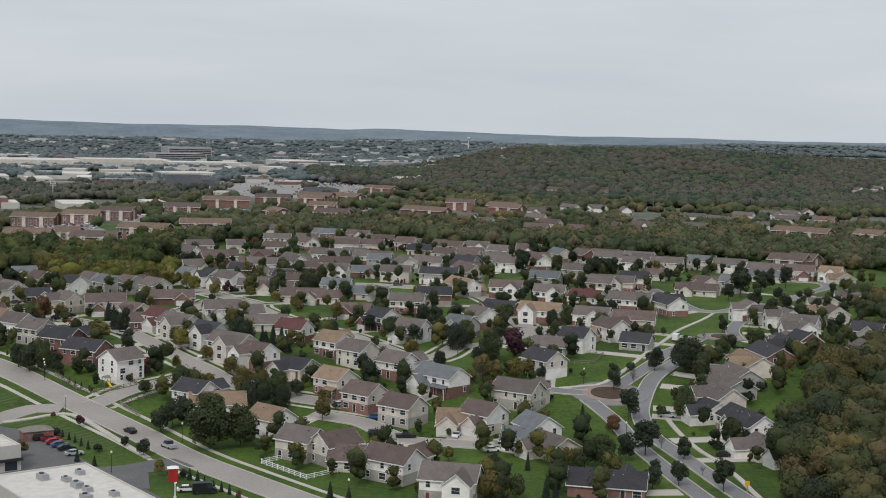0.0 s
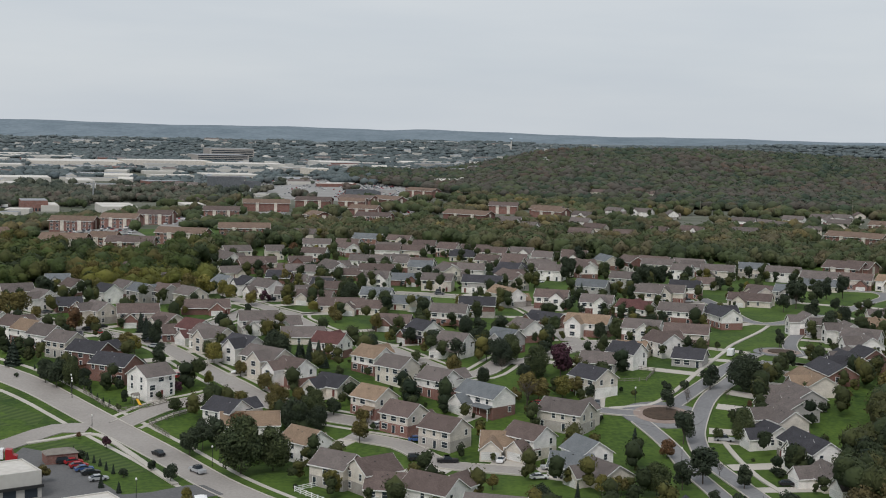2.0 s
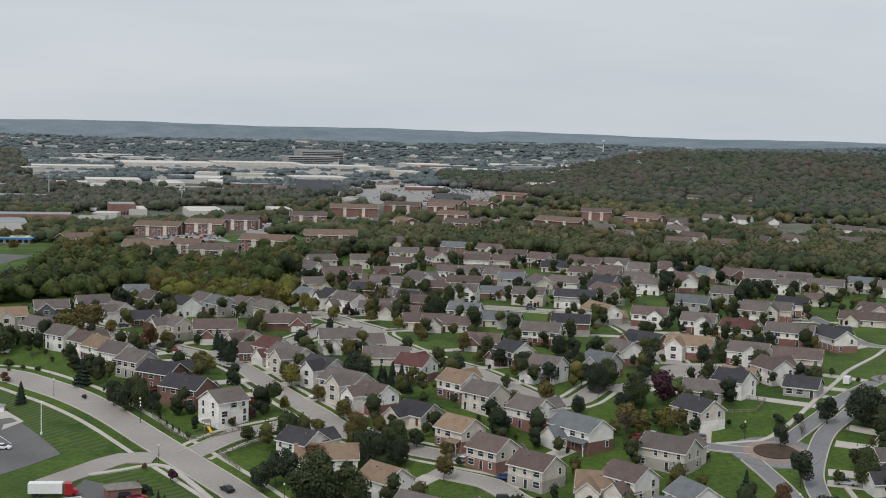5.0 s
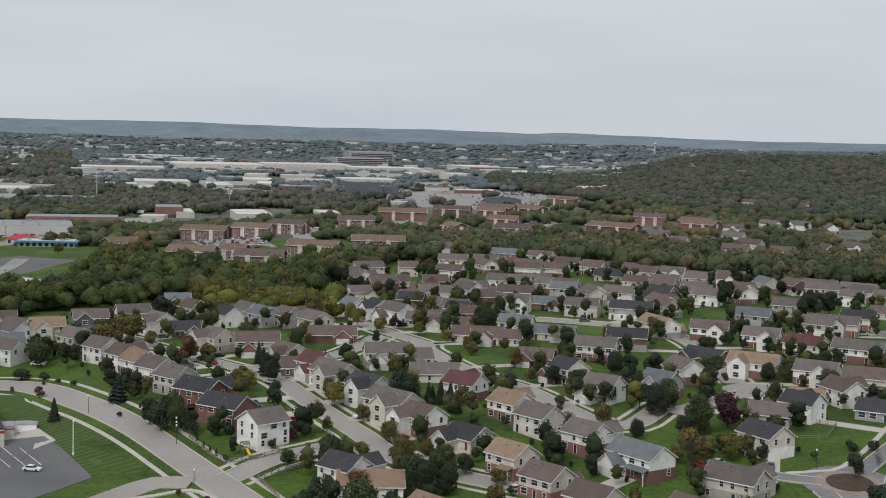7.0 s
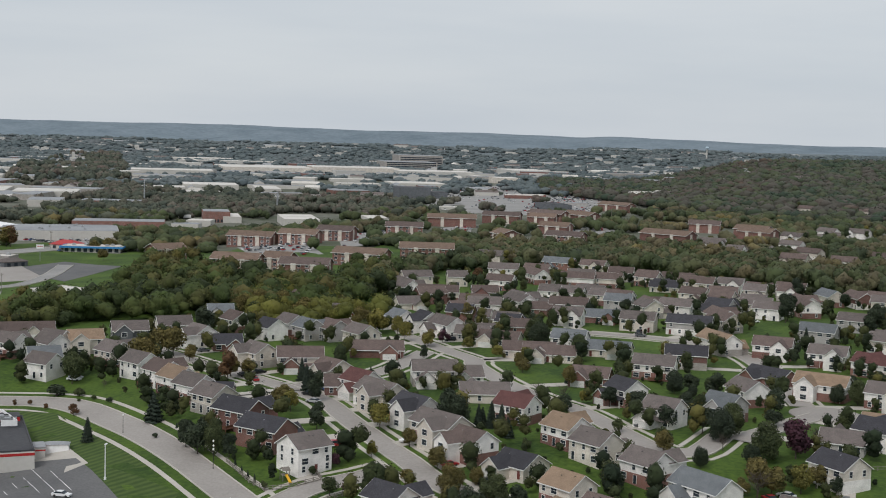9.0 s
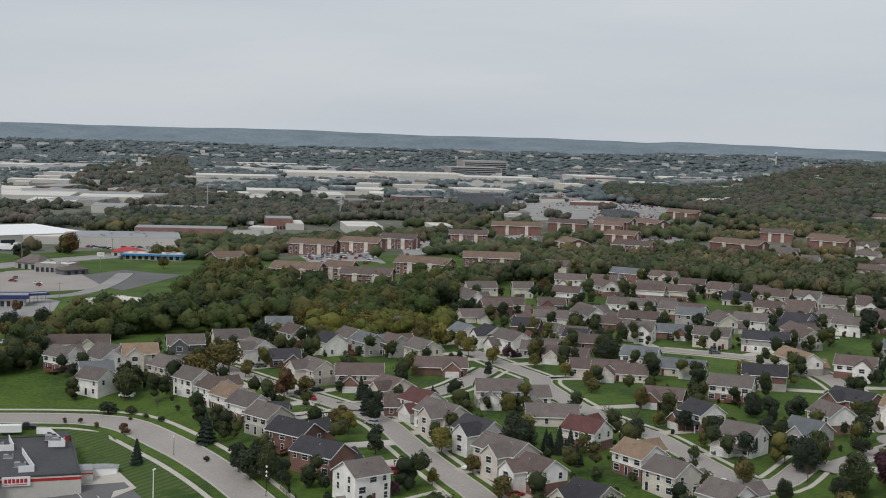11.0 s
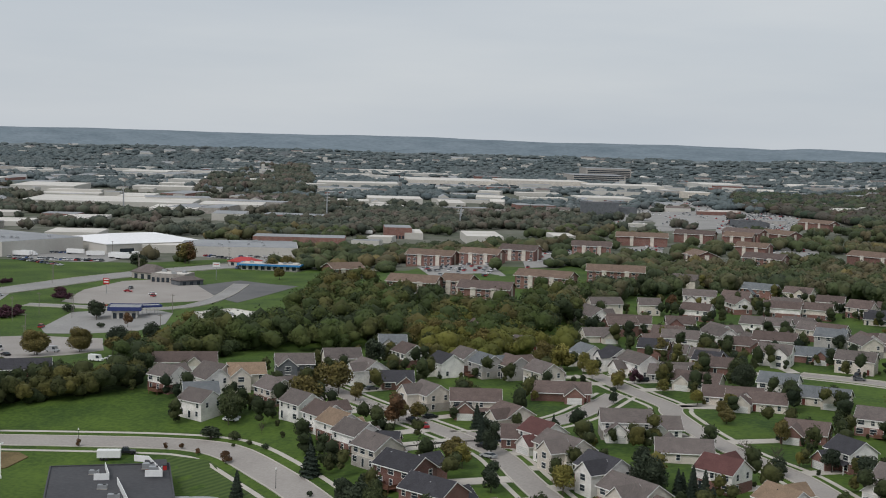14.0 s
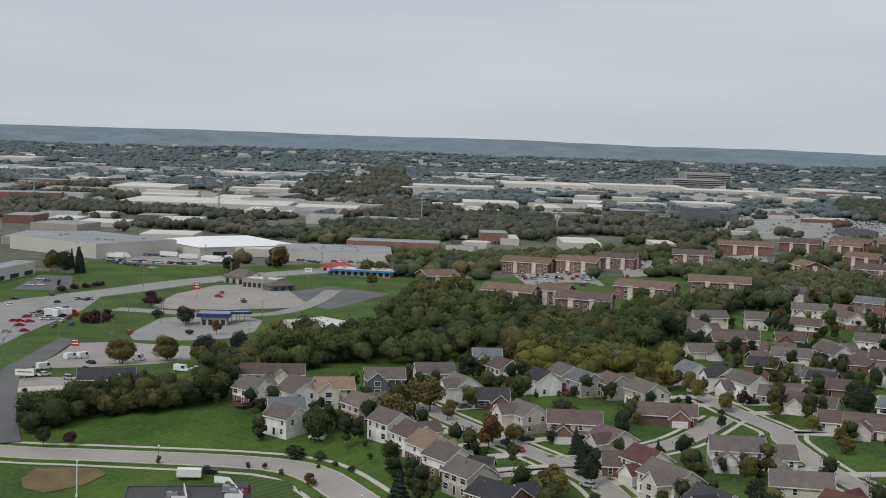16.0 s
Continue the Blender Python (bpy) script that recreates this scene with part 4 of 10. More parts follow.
def shop_front(x, y, heading):
    """Red canopy, name board drawn as bars, low side porch and rear stair box of the dark-roofed shop."""
    ob = thing("shop_canopy", x, y, heading, label="bright red canopy block on a shop front", category="canopy")
    b = Bits()
    b.box(-15.5, -4.5, -25.0, -22.4, 3.4, 6.4)
    part("canopy_body", b.make("canopy_body", REDPAINT), ob)
    sign = thing("shop_sign", x, y, heading, label="white sign board with red bars on a shop front", category="sign")
    s = Bits()
    s.box(-3.6, 3.2, -22.75, -22.4, 3.6, 5.9)
    part("board", s.make("board", VINYL), sign)
    for k in range(6):
        t = Bits()
        t.box(-3.0 + k * 0.95, -2.3 + k * 0.95, -22.82, -22.74, 4.4, 5.4)
        part("bar", t.make("bar", REDPAINT), sign)
    u = Bits()
    u.box(-2.8, 2.4, -22.82, -22.74, 3.9, 4.05)
    part("bar", u.make("bar", REDPAINT), sign)
    porch = thing("side_porch", x, y, heading, label="low pale side porch with red stripe on a shop", category="porch")
    p = Bits()
    p.box(15.55, 19.0, -13.0, -6.5, -1.0, 4.2)
    part("wall", p.make("wall", PLASTER), porch)
    q = Bits()
    q.box(15.57, 19.06, -13.06, -6.44, 3.2, 3.6)
    part("band", q.make("band", REDPAINT), porch)
    r = Bits()
    r.box(15.55, 19.2, -13.2, -6.3, 4.2, 4.35)
    part("roof", r.make("roof", ROOFGREY), porch)
    box = thing("stair_box", x, y, heading, label="dark red roof box with sloping grey lid on a shop", category="roof box")
    w = Bits()
    w.box(9.0, 14.4, 15.0, 21.2, 5.7, 7.0)
    part("wall", w.make("wall", REDPAINT), box)
    v = Bits()
    v.box(8.9, 14.5, 14.9, 21.3, 7.0, 7.15)
    part("roof", v.make("roof", ROOFDARK), box)
    return ob


def power_pole(x, y, height):
    ob = thing("power_pole", x, y, label="tall grey steel transmission pole with short arms", category="power pole")
    b = Bits()
    b.tube((0, 0, -1), (0, 0, height), 1.1, 0.5, 8)
    part("shaft", b.make("shaft", METAL), ob)
    for k in range(3):
        a = Bits()
        z = height * (0.93 - 0.09 * k)
        a.tube((-3.2, 0, z + 0.3), (3.2, 0, z + 0.3), 0.16, 0.16, 5)
        part("arm", a.make("arm", METAL), ob)
    return ob


def apartment(x, y, heading, L, W=16.5, storeys=3, roof="tan"):
    """A brick apartment block under a low tan gable roof, with pale gable ends and rows of windows and balconies."""
    ob = thing("apartment_building", x, y, heading, label="three-storey brown brick apartment block with tan shingle roof", category="apartment building", group="apartment blocks")
    eave, rise = storeys * 2.6, 3.2
    CLEAR.append((x, y, L / 2 + 12))
    CLEAR.append((x - x * 28 / y, y - 28, L / 2 + 14))
    part("wall", gabled_wall(L, W, -3, eave, rise).make("wall", SIDING["brick"]), ob)
    rf, fa = gable_roof(L, W, eave, rise, over=0.9, mat=ROOFING[roof])
    part("roof", rf, ob)
    part("fascia", fa, ob)
    for s in (-1, 1):
        p = Bits()
        p.box(s * (L / 2 + 0.06) - 0.07, s * (L / 2 + 0.06) + 0.07, -1.6, 1.6, 0, eave + 0.6)
        part("pale_bay", p.make("pale_bay", SIDING["tan"]), ob, label="pale tan stair bay")
    front = -1 if math.cos(radians(heading)) > 0 else 1
    for s in (-1, 1):
        p = Bits()
        p.box(s * L * 0.2 - 1.4, s * L * 0.2 + 1.4, front * W / 2 - 0.35 + 0.3 * front, front * W / 2 + 0.35 + 0.3 * front, 0, eave + 0.3)
        part("pale_bay", p.make("pale_bay", SIDING["tan"]), ob, label="pale tan stair bay")
    for s in (-1, 1):
        if s != front:
            continue
        n = int(L / 4.2)
        for k in range(n if y < 1150 else 0):
            px = -L / 2 + (k + 0.5) * L / n
            if abs(abs(px) - L * 0.2) < 1.9:
                continue
            for st in range(storeys):
                add_window(ob, (1.9, 1.5), px, s * (W / 2 + 0.05), 0.8 + st * 2.7, 0 if s < 0 else 180, False)
    return ob



# ---- street furniture and small structures ----
def fence(line, height, mat, label, rails=3, gap=2.4):
    """A post-and-rail fence that follows the ground; each post and rail is a piece of its own."""
    x0, y0 = line[0]
    ob = thing("fence", x0, y0, z=0, label=label, category="fence")
    ob.matrix_basis = pose(0, 0, 0)
    posts = []
    for (ax, ay), (bx, by) in zip(line, line[1:]):
        n = max(1, round(math.hypot(bx - ax, by - ay) / gap))
        posts += [(ax + (bx - ax) * k / n, ay + (by - ay) * k / n) for k in range(n)]
    posts.append(line[-1])
    for x, y in posts:
        p = Bits()
        z = terr(x, y)
        p.box(x - 0.09, x + 0.09, y - 0.09, y + 0.09, z - 0.3, z + height + 0.12)
        part("post", p.make("post", mat), ob)
    for (ax, ay), (bx, by) in zip(posts, posts[1:]):
        for k in range(rails):
            r = Bits()
            f = height * (k + 0.75) / rails
            r.tube((ax, ay, terr(ax, ay) + f), (bx, by, terr(bx, by) + f), 0.085, 0.085, 4)
            part("rail", r.make("rail", mat), ob)
    return ob


def street_lamp(x, y, height=5.0):
    ob = thing("street_lamp", x, y, label="dark post street lamp with a pale globe head", category="street lamp", group="street lamps")
    b = Bits()
    b.tube((0, 0, -0.3), (0, 0, 0.5), 0.16, 0.11, 8)
    b.tube((0, 0, 0.5), (0, 0, height), 0.08, 0.06, 8)
    part("post", b.make("post", DARKMETAL), ob)
    h = Bits()
    h.tube((0, 0, height - 0.05), (0, 0, height + 0.25), 0.2, 0.26, 8)
    h.tube((0, 0, height + 0.25), (0, 0, height + 0.5), 0.26, 0.1, 8)
    part("globe", h.make("globe", TRIM), ob)
    return ob


def lot_light(x, y, height, turn=0):
    ob = thing("car_park_light", x, y, turn, label="tall white car park light pole with a box head", category="light pole")
    b = Bits()
    b.tube((0, 0, -0.4), (0, 0, 0.7), 0.34, 0.34, 8)
    b.tube((0, 0, 0.7), (0, 0, height), 0.16, 0.12, 8)
    part("pole", b.make("pole", VINYL), ob)
    h = Bits()
    h.box(-0.1, 1.1, -0.22, 0.22, height - 0.1, height + 0.12)
    part("lamp_head", h.make("lamp_head", VINYL), ob)
    return ob


def disc(x, y, r, n=28, squeeze=1.0):
    return [(x + r * math.cos(6.2832 * k / n), y + r * squeeze * math.sin(6.2832 * k / n)) for k in range(n)]


def roundabout(x, y, r):
    patch("roundabout_road", disc(x, y, r * 1.42), GREYROAD, 0.30, "worn grey circular road round a planted island", "road")
    patch("roundabout_apron", disc(x, y, r), APRON, 0.36, "pinkish paved apron ring of a roundabout", "roundabout")
    patch("planting_bed", disc(x, y, r * 0.68), MULCH, 0.62, "raised brown mulch bed of a roundabout", "planting bed")


def roof_unit(x, y, z, heading, s=1.0):
    ob = thing("roof_unit", x, y, heading, z=z, label="grey metal air handling unit on a flat roof", category="roof unit", group="roof units")
    b = Bits()
    b.box(-1.5 * s, 1.5 * s, -0.9 * s, 0.9 * s, 0.12, 1.3 * s)
    part("casing", b.make("casing", METAL), ob)
    c = Bits()
    c.tube((0.6 * s, 0, 1.3 * s), (0.6 * s, 0, 1.5 * s), 0.55 * s, 0.55 * s, 10)
    part("fan_cowl", c.make("fan_cowl", DARKMETAL), ob)
    d = Bits()
    d.box(-1.6 * s, 1.6 * s, -1.0 * s, 1.0 * s, 0.0, 0.14)
    part("kerb_frame", d.make("kerb_frame", PALE), ob)
    return ob


def screen_wall(line, z, height, label="white metal screen round roof units"):
    ob = thing("roof_screen", line[0][0], line[0][1], z=z, label=label, category="screen")
    ob.matrix_basis = pose(0, 0, 0)
    for (ax, ay), (bx, by) in zip(line, line[1:]):
        d = Vector((bx - ax, by - ay, 0))
        n = Vector((-d.y, d.x, 0)).normalized() * 0.08
        b = Bits()
        k = [Vector((ax, ay, z)) + n, Vector((bx, by, z)) + n, Vector((bx, by, z)) - n, Vector((ax, ay, z)) - n]
        b.v = [tuple(p) for p in k] + [tuple(p + Vector((0, 0, height))) for p in k]
        b.f = [(3, 2, 1, 0), (4, 5, 6, 7), (0, 1, 5, 4), (1, 2, 6, 5), (2, 3, 7, 6), (3, 0, 4, 7)]
        b.m = [0] * 6
        part("panel", b.make("panel", VINYL), ob)
    return ob


def trailer(x, y, heading, L=13.0, tractor=True, colour="white", H=4.0):
    ob = thing("lorry" if tractor else "box_trailer", x, y, heading, label="white box lorry standing on paving" if tractor else "white enclosed box trailer on a drive", category="lorry" if tractor else "trailer")
    b = Bits()
    b.box(-L / 2, L / 2, -1.25, 1.25, 0.28 * H, H)
    part("box_body", b.make("box_body", VINYL), ob)
    for k, px in enumerate((-L / 2 + 1.4, -L / 2 + 2.6)):
        w = Bits()
        w.tube((px, -1.2, 0.5), (px, 1.2, 0.5), 0.5, 0.5, 10)
        part("axle", w.make("axle", RUBBER), ob)
    if tractor:
        t = Bits()
        t.prism([(L / 2 + 0.5, 0.5), (L / 2 + 3.4, 0.5), (L / 2 + 3.4, 1.6), (L / 2 + 2.4, 2.0), (L / 2 + 2.1, 3.2), (L / 2 + 0.5, 3.4)], -1.15, 1.15, axis="y")
        part("cab", t.make("cab", CARPAINT[colour]), ob)
        f = Bits()
        f.tube((L / 2 + 2.6, -1.15, 0.5), (L / 2 + 2.6, 1.15, 0.5), 0.5, 0.5, 10)
        part("front_axle", f.make("front_axle", RUBBER), ob)
    return ob


def pole_sign(x, y, heading, height, w, h, face, label, bars=2):
    ob = thing("pole_sign", x, y, heading, label=label, category="sign")
    b = Bits()
    b.tube((0, 0, -0.3), (0, 0, height), 0.18, 0.18, 8)
    part("pole", b.make("pole", METAL), ob)
    s = Bits()
    s.box(-w / 2, w / 2, -0.2, 0.2, height - h, height)
    part("sign_box", s.make("sign_box", face), ob)
    for k in range(bars):
        m = Bits()
        z = height - h * (k + 0.65) / (bars + 0.3)
        m.box(-w * 0.38, w * 0.38, -0.24, -0.2, z, z + h * 0.16)
        part("bar", m.make("bar", VINYL if face is REDPAINT else REDPAINT), ob)
    return ob


def utility_pole(x, y, height=10.0, turn=0):
    ob = thing("utility_pole", x, y, turn, label="weathered grey wooden utility pole with crossarm", category="utility pole")
    b = Bits()
    b.tube((0, 0, -0.5), (0, 0, height), 0.17, 0.12, 8)
    part("pole", b.make("pole", WOOD), ob)
    c = Bits()
    c.box(-1.2, 1.2, -0.08, 0.08, height - 0.8, height - 0.62)
    part("crossarm", c.make("crossarm", WOOD), ob)
    return ob


def play_set(x, y, heading):
    ob = thing("play_set", x, y, heading, label="wooden garden play set with a yellow slide", category="play set")
    for px in (-0.9, 0.9):
        for py in (-0.9, 0.9):
            p = Bits()
            p.box(px - 0.07, px + 0.07, py - 0.07, py + 0.07, -0.2, 2.6)
            part("post", p.make("post", WOOD), ob)
    d = Bits()
    d.box(-1, 1, -1, 1, 1.3, 1.42)
    part("deck", d.make("deck", WOOD), ob)
    r = Bits()
    r.prism([(-1.2, 2.5), (0, 3.3), (1.2, 2.5), (0, 3.2)], -1.1, 1.1)
    part("canopy", r.make("canopy", WOOD), ob)
    s = Bits()
    s.prism([(-3.6, 0.1), (-3.3, 0.1), (-1.0, 1.45), (-1.0, 1.6), (-3.4, 0.3), (-3.6, 0.3)], -0.35, 0.35)
    part("slide", s.make("slide", YELLOWPAINT), ob, label="bright yellow plastic slide")
    return ob


def shelter(x, y, heading, L, W, H, wall, roof, label, category="shed"):
    """A small walled yard or shed with a low hipped lid."""
    ob = thing(category.replace(" ", "_"), x, y, heading, label=label, category=category)
    b = Bits()
    b.box(-L / 2, L / 2, -W / 2, W / 2, -0.6, H)
    part("wall", b.make("wall", wall), ob)
    r = Bits()
    k = 0.3
    r.v = [(-L / 2 - k, -W / 2 - k, H), (L / 2 + k, -W / 2 - k, H), (L / 2 + k, W / 2 + k, H), (-L / 2 - k, W / 2 + k, H), (-L / 4, 0, H + 0.22 * W), (L / 4, 0, H + 0.22 * W)]
    r.f = [(0, 1, 5, 4), (1, 2, 5), (2, 3, 4, 5), (3, 0, 4), (3, 2, 1, 0)]
    r.m = [0] * 5
    part("roof", r.make("roof", roof), ob)
    return ob


def dashes(name, line, shift, label, dash=3.0, gap=6.0, width=0.28, rise=0.32, mat=None):
    """Broken lane marks along a road, as one run of paint."""
    pts, ways = spaced(line, 3.0)
    b, run = Bits(), 0.0
    for p, q, w in zip(pts, pts[1:], ways):
        run += (q - p).length
        if run % (dash + gap) > dash:
            continue
        side = Vector((-w.y, w.x, 0))
        k = [p + side * (shift - width / 2), q + side * (shift - width / 2), q + side * (shift + width / 2), p + side * (shift + width / 2)]
        b.quad([(c.x, c.y, terr(c.x, c.y) + rise) for c in k])
    return tagged(new(name, b.make(name, mat or VINYL)), label, "road marking", kind="stuff")

# ---- roads ----
road("road", [(-16.3, 288.6), (-33.0, 306.8), (-48.7, 324.3), (-64.6, 342.9), (-83.8, 369.8), (-104.1, 393.2), (-147.1, 439.5), (-165.5, 458.4), (-187.6, 479.7), (-201.6, 487.1), (-217.6, 487.2), (-260.6, 476.9), (-275.0, 472.8), (-295.8, 468.9)], 9.2, label="wide pale concrete collector road with kerbs", walk_at=4.2)
road("road", [(-15.3, 396.5), (-57.7, 414.6), (-77.0, 436.7), (-89.8, 453.2), (-100.9, 469.6), (-114.2, 491.8), (-132.7, 509.7), (-150.8, 524.7), (-172.4, 542.7), (-183.7, 552.8), (-199.4, 565.6)], 7.2, walk_at=3.0)
road("road", [(-102.4, 395.6), (-95.1, 411.5), (-85.2, 421.0), (-78.3, 428.5)], 7.2, walk_at=3.0)
road("road", [(-131.1, 508.3), (-121.5, 515.2), (-117.2, 523.6), (-107.4, 545.1), (-103.3, 564.5), (-100.2, 592.8)], 7.2, walk_at=3.0)
road("road", [(-115.9, 629.2), (-94.6, 599.2), (-80.6, 580.3), (-77.6, 568.2), (-62.8, 537.5), (-49.4, 516.9), (-35.2, 499.3), (-21.9, 474.1), (-11.4, 458.6), (-1.0, 458.2), (8.7, 485.9)], 7.2, walk_at=3.0)
road("road", [(-43.8, 664.1), (-18.4, 659.0), (4.5, 646.8), (21.9, 611.9), (32.7, 527.8)], 7.5, walk_at=3.0)
road("road", [(72.7, 313.9), (70.1, 327.0), (66.7, 346.4), (63.1, 364.8), (60.0, 380.3), (59.8, 397.0), (62.2, 411.6), (69.1, 436.0), (78.6, 455.1), (87.7, 474.2), (99.8, 493.3)], 5.0, GREYROAD, "worn grey residential boulevard with pale kerbs")
road("road", [(63.0, 313.1), (59.7, 331.5), (57.0, 350.3), (53.9, 371.2), (51.9, 388.6), (48.9, 401.7), (45.6, 412.6)], 5.0, GREYROAD, "worn grey residential boulevard with pale kerbs")
road("road", [(57.7, 428.8), (65.4, 443.0), (73.4, 458.6), (82.6, 479.3), (98.3, 509.4)], 4.8, GREYROAD, "worn grey residential boulevard with pale kerbs")
road("road", [(112.0, 508.7), (115.1, 532.5), (124.1, 559.6), (134.8, 584.1), (147.1, 607.1), (164.0, 638.9), (181.4, 669.3), (198.1, 697.0), (200.5, 718.4), (186.8, 723.7)], 5.0, GREYROAD, "worn grey residential boulevard with pale kerbs")
road("road", [(148.3, 623.4), (129.9, 598.2), (119.3, 588.8), (110.9, 596.8), (107.2, 643.6), (103.5, 673.1)], 6.0, GREYROAD, "worn grey residential boulevard with pale kerbs")
road("road", [(46.2, 419.0), (39.3, 420.2), (32.3, 422.0)], 5.0, GREYROAD, "worn grey residential boulevard with pale kerbs")
road("road", [(-37.4, 391.9), (-22.2, 384.6), (-15.6, 374.9), (-8.7, 367.0), (1.5, 365.0), (11.6, 363.0)], 7.0)
road("road", [(-110.2, 391.4), (-118.7, 390.2), (-124.2, 380.8), (-130.1, 367.4)], 8.5, kerb=False)
road("road", [(-385.1, 563.9), (-471.0, 694.0), (-487.0, 761.1), (-483.2, 810.3), (-479.0, 865.8), (-468.1, 918.5), (-450.2, 972.0), (-427.6, 1011.9)], 22.0, PALE_ASPHALT, "broad worn asphalt highway with lane marks", rise=0.14)
road("road", [(-288.5, 477.0), (-301.7, 491.4), (-315.5, 508.0), (-335.7, 534.3), (-351.0, 562.7), (-385.4, 623.3), (-397.5, 651.3)], 9.0, ASPHALT, "dark asphalt access lane", kerb=False)
road("road", [(-439.5, 745.0), (-413.9, 750.3), (-387.5, 756.3), (-365.8, 770.2), (-362.0, 793.7), (-369.7, 834.8), (-386.8, 890.8)], 9.0, PALE_ASPHALT, "worn asphalt access road between restaurants", rise=0.12)
road("road", [(10.3, 472.4), (19.2, 486.9), (29.6, 504.2), (36.8, 514.8)], 7.0)
# ---- houses ----
house(78.4, 1151.3, 146, 17.2, 8.6, 2, "grey", "white", "white", 8)
house(122.7, 1305.0, 94, 19.0, 9.5, 1, "grey", "white", "white", 3)
house(155.1, 1369.2, 139, 19.0, 9.5, 1, "grey", "tan", "tan", 2)
house(172.9, 1295.1, 92, 19.0, 8.6, 2, "grey", "white", "stone", 6)
house(227.3, 1237.8, 140, 19.0, 9.5, 1, "brown", "white", "white", 0)
house(246.6, 1228.3, 134, 19.0, 9.5, 1, "grey", "white", "white", 2)
house(259.0, 1112.8, 86, 19.0, 8.6, 2, "grey", "tan", "stone", 1)
house(310.8, 1257.9, 85, 19.0, 8.6, 2, "grey", "white", "brick", 2)
house(335.1, 1278.6, 85, 19.0, 9.5, 1, "grey", "tan", "tan", 0)
house(371.4, 1386.9, 84, 19.0, 9.5, 1, "brown", "tan", "white", 2)
house(448.6, 1534.0, 118, 17.7, 9.5, 1, "grey", "white", "white", 3)
house(164.2, 1121.9, 145, 13.5, 9.5, 1, "brown", "tan", "tan", 3)
house(62.1, 1114.3, 98, 13.2, 9.5, 1, "grey", "grey", "grey", 3)
house(18.1, 1128.1, 140, 17.3, 8.6, 2, "grey", "white", "stone", 5)
house(33.7, 1081.7, 156, 12.1, 8.6, 2, "grey", "white", "white", 5)
house(284.0, 1294.6, 146, 15.4, 9.5, 1, "grey", "white", "white", 0)
house(70.2, 482.0, 159, 8.5, 9.5, 1, "charcoal", "grey", "grey", 5)
house(129.3, 658.5, 96, 12.0, 8.6, 2, "brown", "tan", "tan", 4)
house(173.0, 728.3, 150, 14.0, 9.5, 1, "grey", "white", "white", 7)
house(174.2, 606.2, 92, 8.5, 9.5, 1, "grey", "tan", "white", 4)
house(195.8, 643.5, 89, 8.5, 9.5, 1, "grey", "tan", "white", 5)
house(201.0, 626.4, 140, 8.5, 9.5, 1, "grey", "tan", "tan", 0)
house(127.6, 491.0, 97, 8.5, 9.5, 1, "grey", "white", "white", 6)
house(-226.8, 541.1, 147, 8.5, 8.6, 2, "grey", "white", "white", 2)
house(-218.9, 551.3, 33, 11.8, 8.6, 2, "tan", "tan", "tan", 1)
house(-212.2, 576.1, 29, 12.8, 8.6, 2, "grey", "dark", "stone", 5)
house(-201.8, 594.9, 32, 12.7, 8.6, 2, "grey", "tan", "brick", 4)
house(-184.4, 577.1, 140, 8.5, 8.6, 2, "grey", "white", "white", 5)
house(-196.9, 635.9, 24, 10.1, 8.6, 2, "slate", "white", "white", 1)
house(-183.6, 617.6, 139, 8.5, 8.6, 2, "brown", "white", "brick", 2)
house(-200.0, 533.5, 147, 8.5, 8.6, 2, "grey", "tan", "brick", 5)
house(-182.7, 515.2, 148, 8.5, 8.6, 2, "grey", "white", "white", 4)
house(-169.3, 501.4, 144, 8.5, 8.6, 2, "brown", "white", "white", 1)
house(-160.6, 491.6, 144, 8.5, 8.6, 2, "tan", "white", "brick", 0)
house(-151.4, 481.3, 148, 8.5, 8.6, 2, "grey", "white", "brick", 4)
house(-140.7, 468.7, 147, 8.5, 8.6, 2, "grey", "tan", "stone", 0)
house(-172.5, 572.9, 24, 10.5, 9.5, 1, "charcoal", "brick", "brick", 5)
house(-150.8, 543.7, 139, 10.7, 8.6, 2, "grey", "tan", "stone", 9)
house(-134.8, 539.8, 18, 15.0, 8.6, 2, "brown", "tan", "brick", 6)
house(-121.8, 533.9, 142, 8.5, 9.5, 1, "brown", "tan", "tan", 6)
house(-164.5, 602.7, 138, 8.5, 8.6, 2, "charcoal", "white", "white", 4)
house(-160.6, 617.5, 138, 8.5, 8.6, 2, "grey", "white", "brick", 8)
house(-150.5, 607.6, 136, 8.5, 8.6, 2, "slate", "grey", "stone", 5)
house(-140.8, 608.4, 135, 8.5, 8.6, 2, "brown", "grey", "grey", 7)
house(-127.5, 600.2, 135, 11.9, 8.6, 2, "grey", "tan", "white", 8)
house(-116.4, 577.9, 15, 19.0, 9.5, 1, "brown", "brick", "brick", 7)
house(-111.7, 505.7, 17, 8.5, 9.5, 1, "brown", "brick", "brick", 2)
house(-104.4, 502.9, 142, 8.5, 8.6, 2, "maroon", "white", "white", 8)
house(-94.8, 487.5, 138, 15.0, 8.6, 2, "grey", "tan", "white", 5)
house(-85.9, 528.6, 17, 14.2, 8.6, 2, "grey", "white", "stone", 4)
house(-76.3, 535.2, 20, 8.5, 9.5, 1, "grey", "white", "white", 4)
house(-66.0, 507.3, 12, 14.8, 9.5, 1, "grey", "tan", "tan", 4)
house(-127.9, 454.1, 153, 12.9, 8.6, 2, "charcoal", "brick", "brick", 5)
house(-115.6, 439.4, 155, 13.5, 8.6, 2, "charcoal", "brick", "brick", 0)
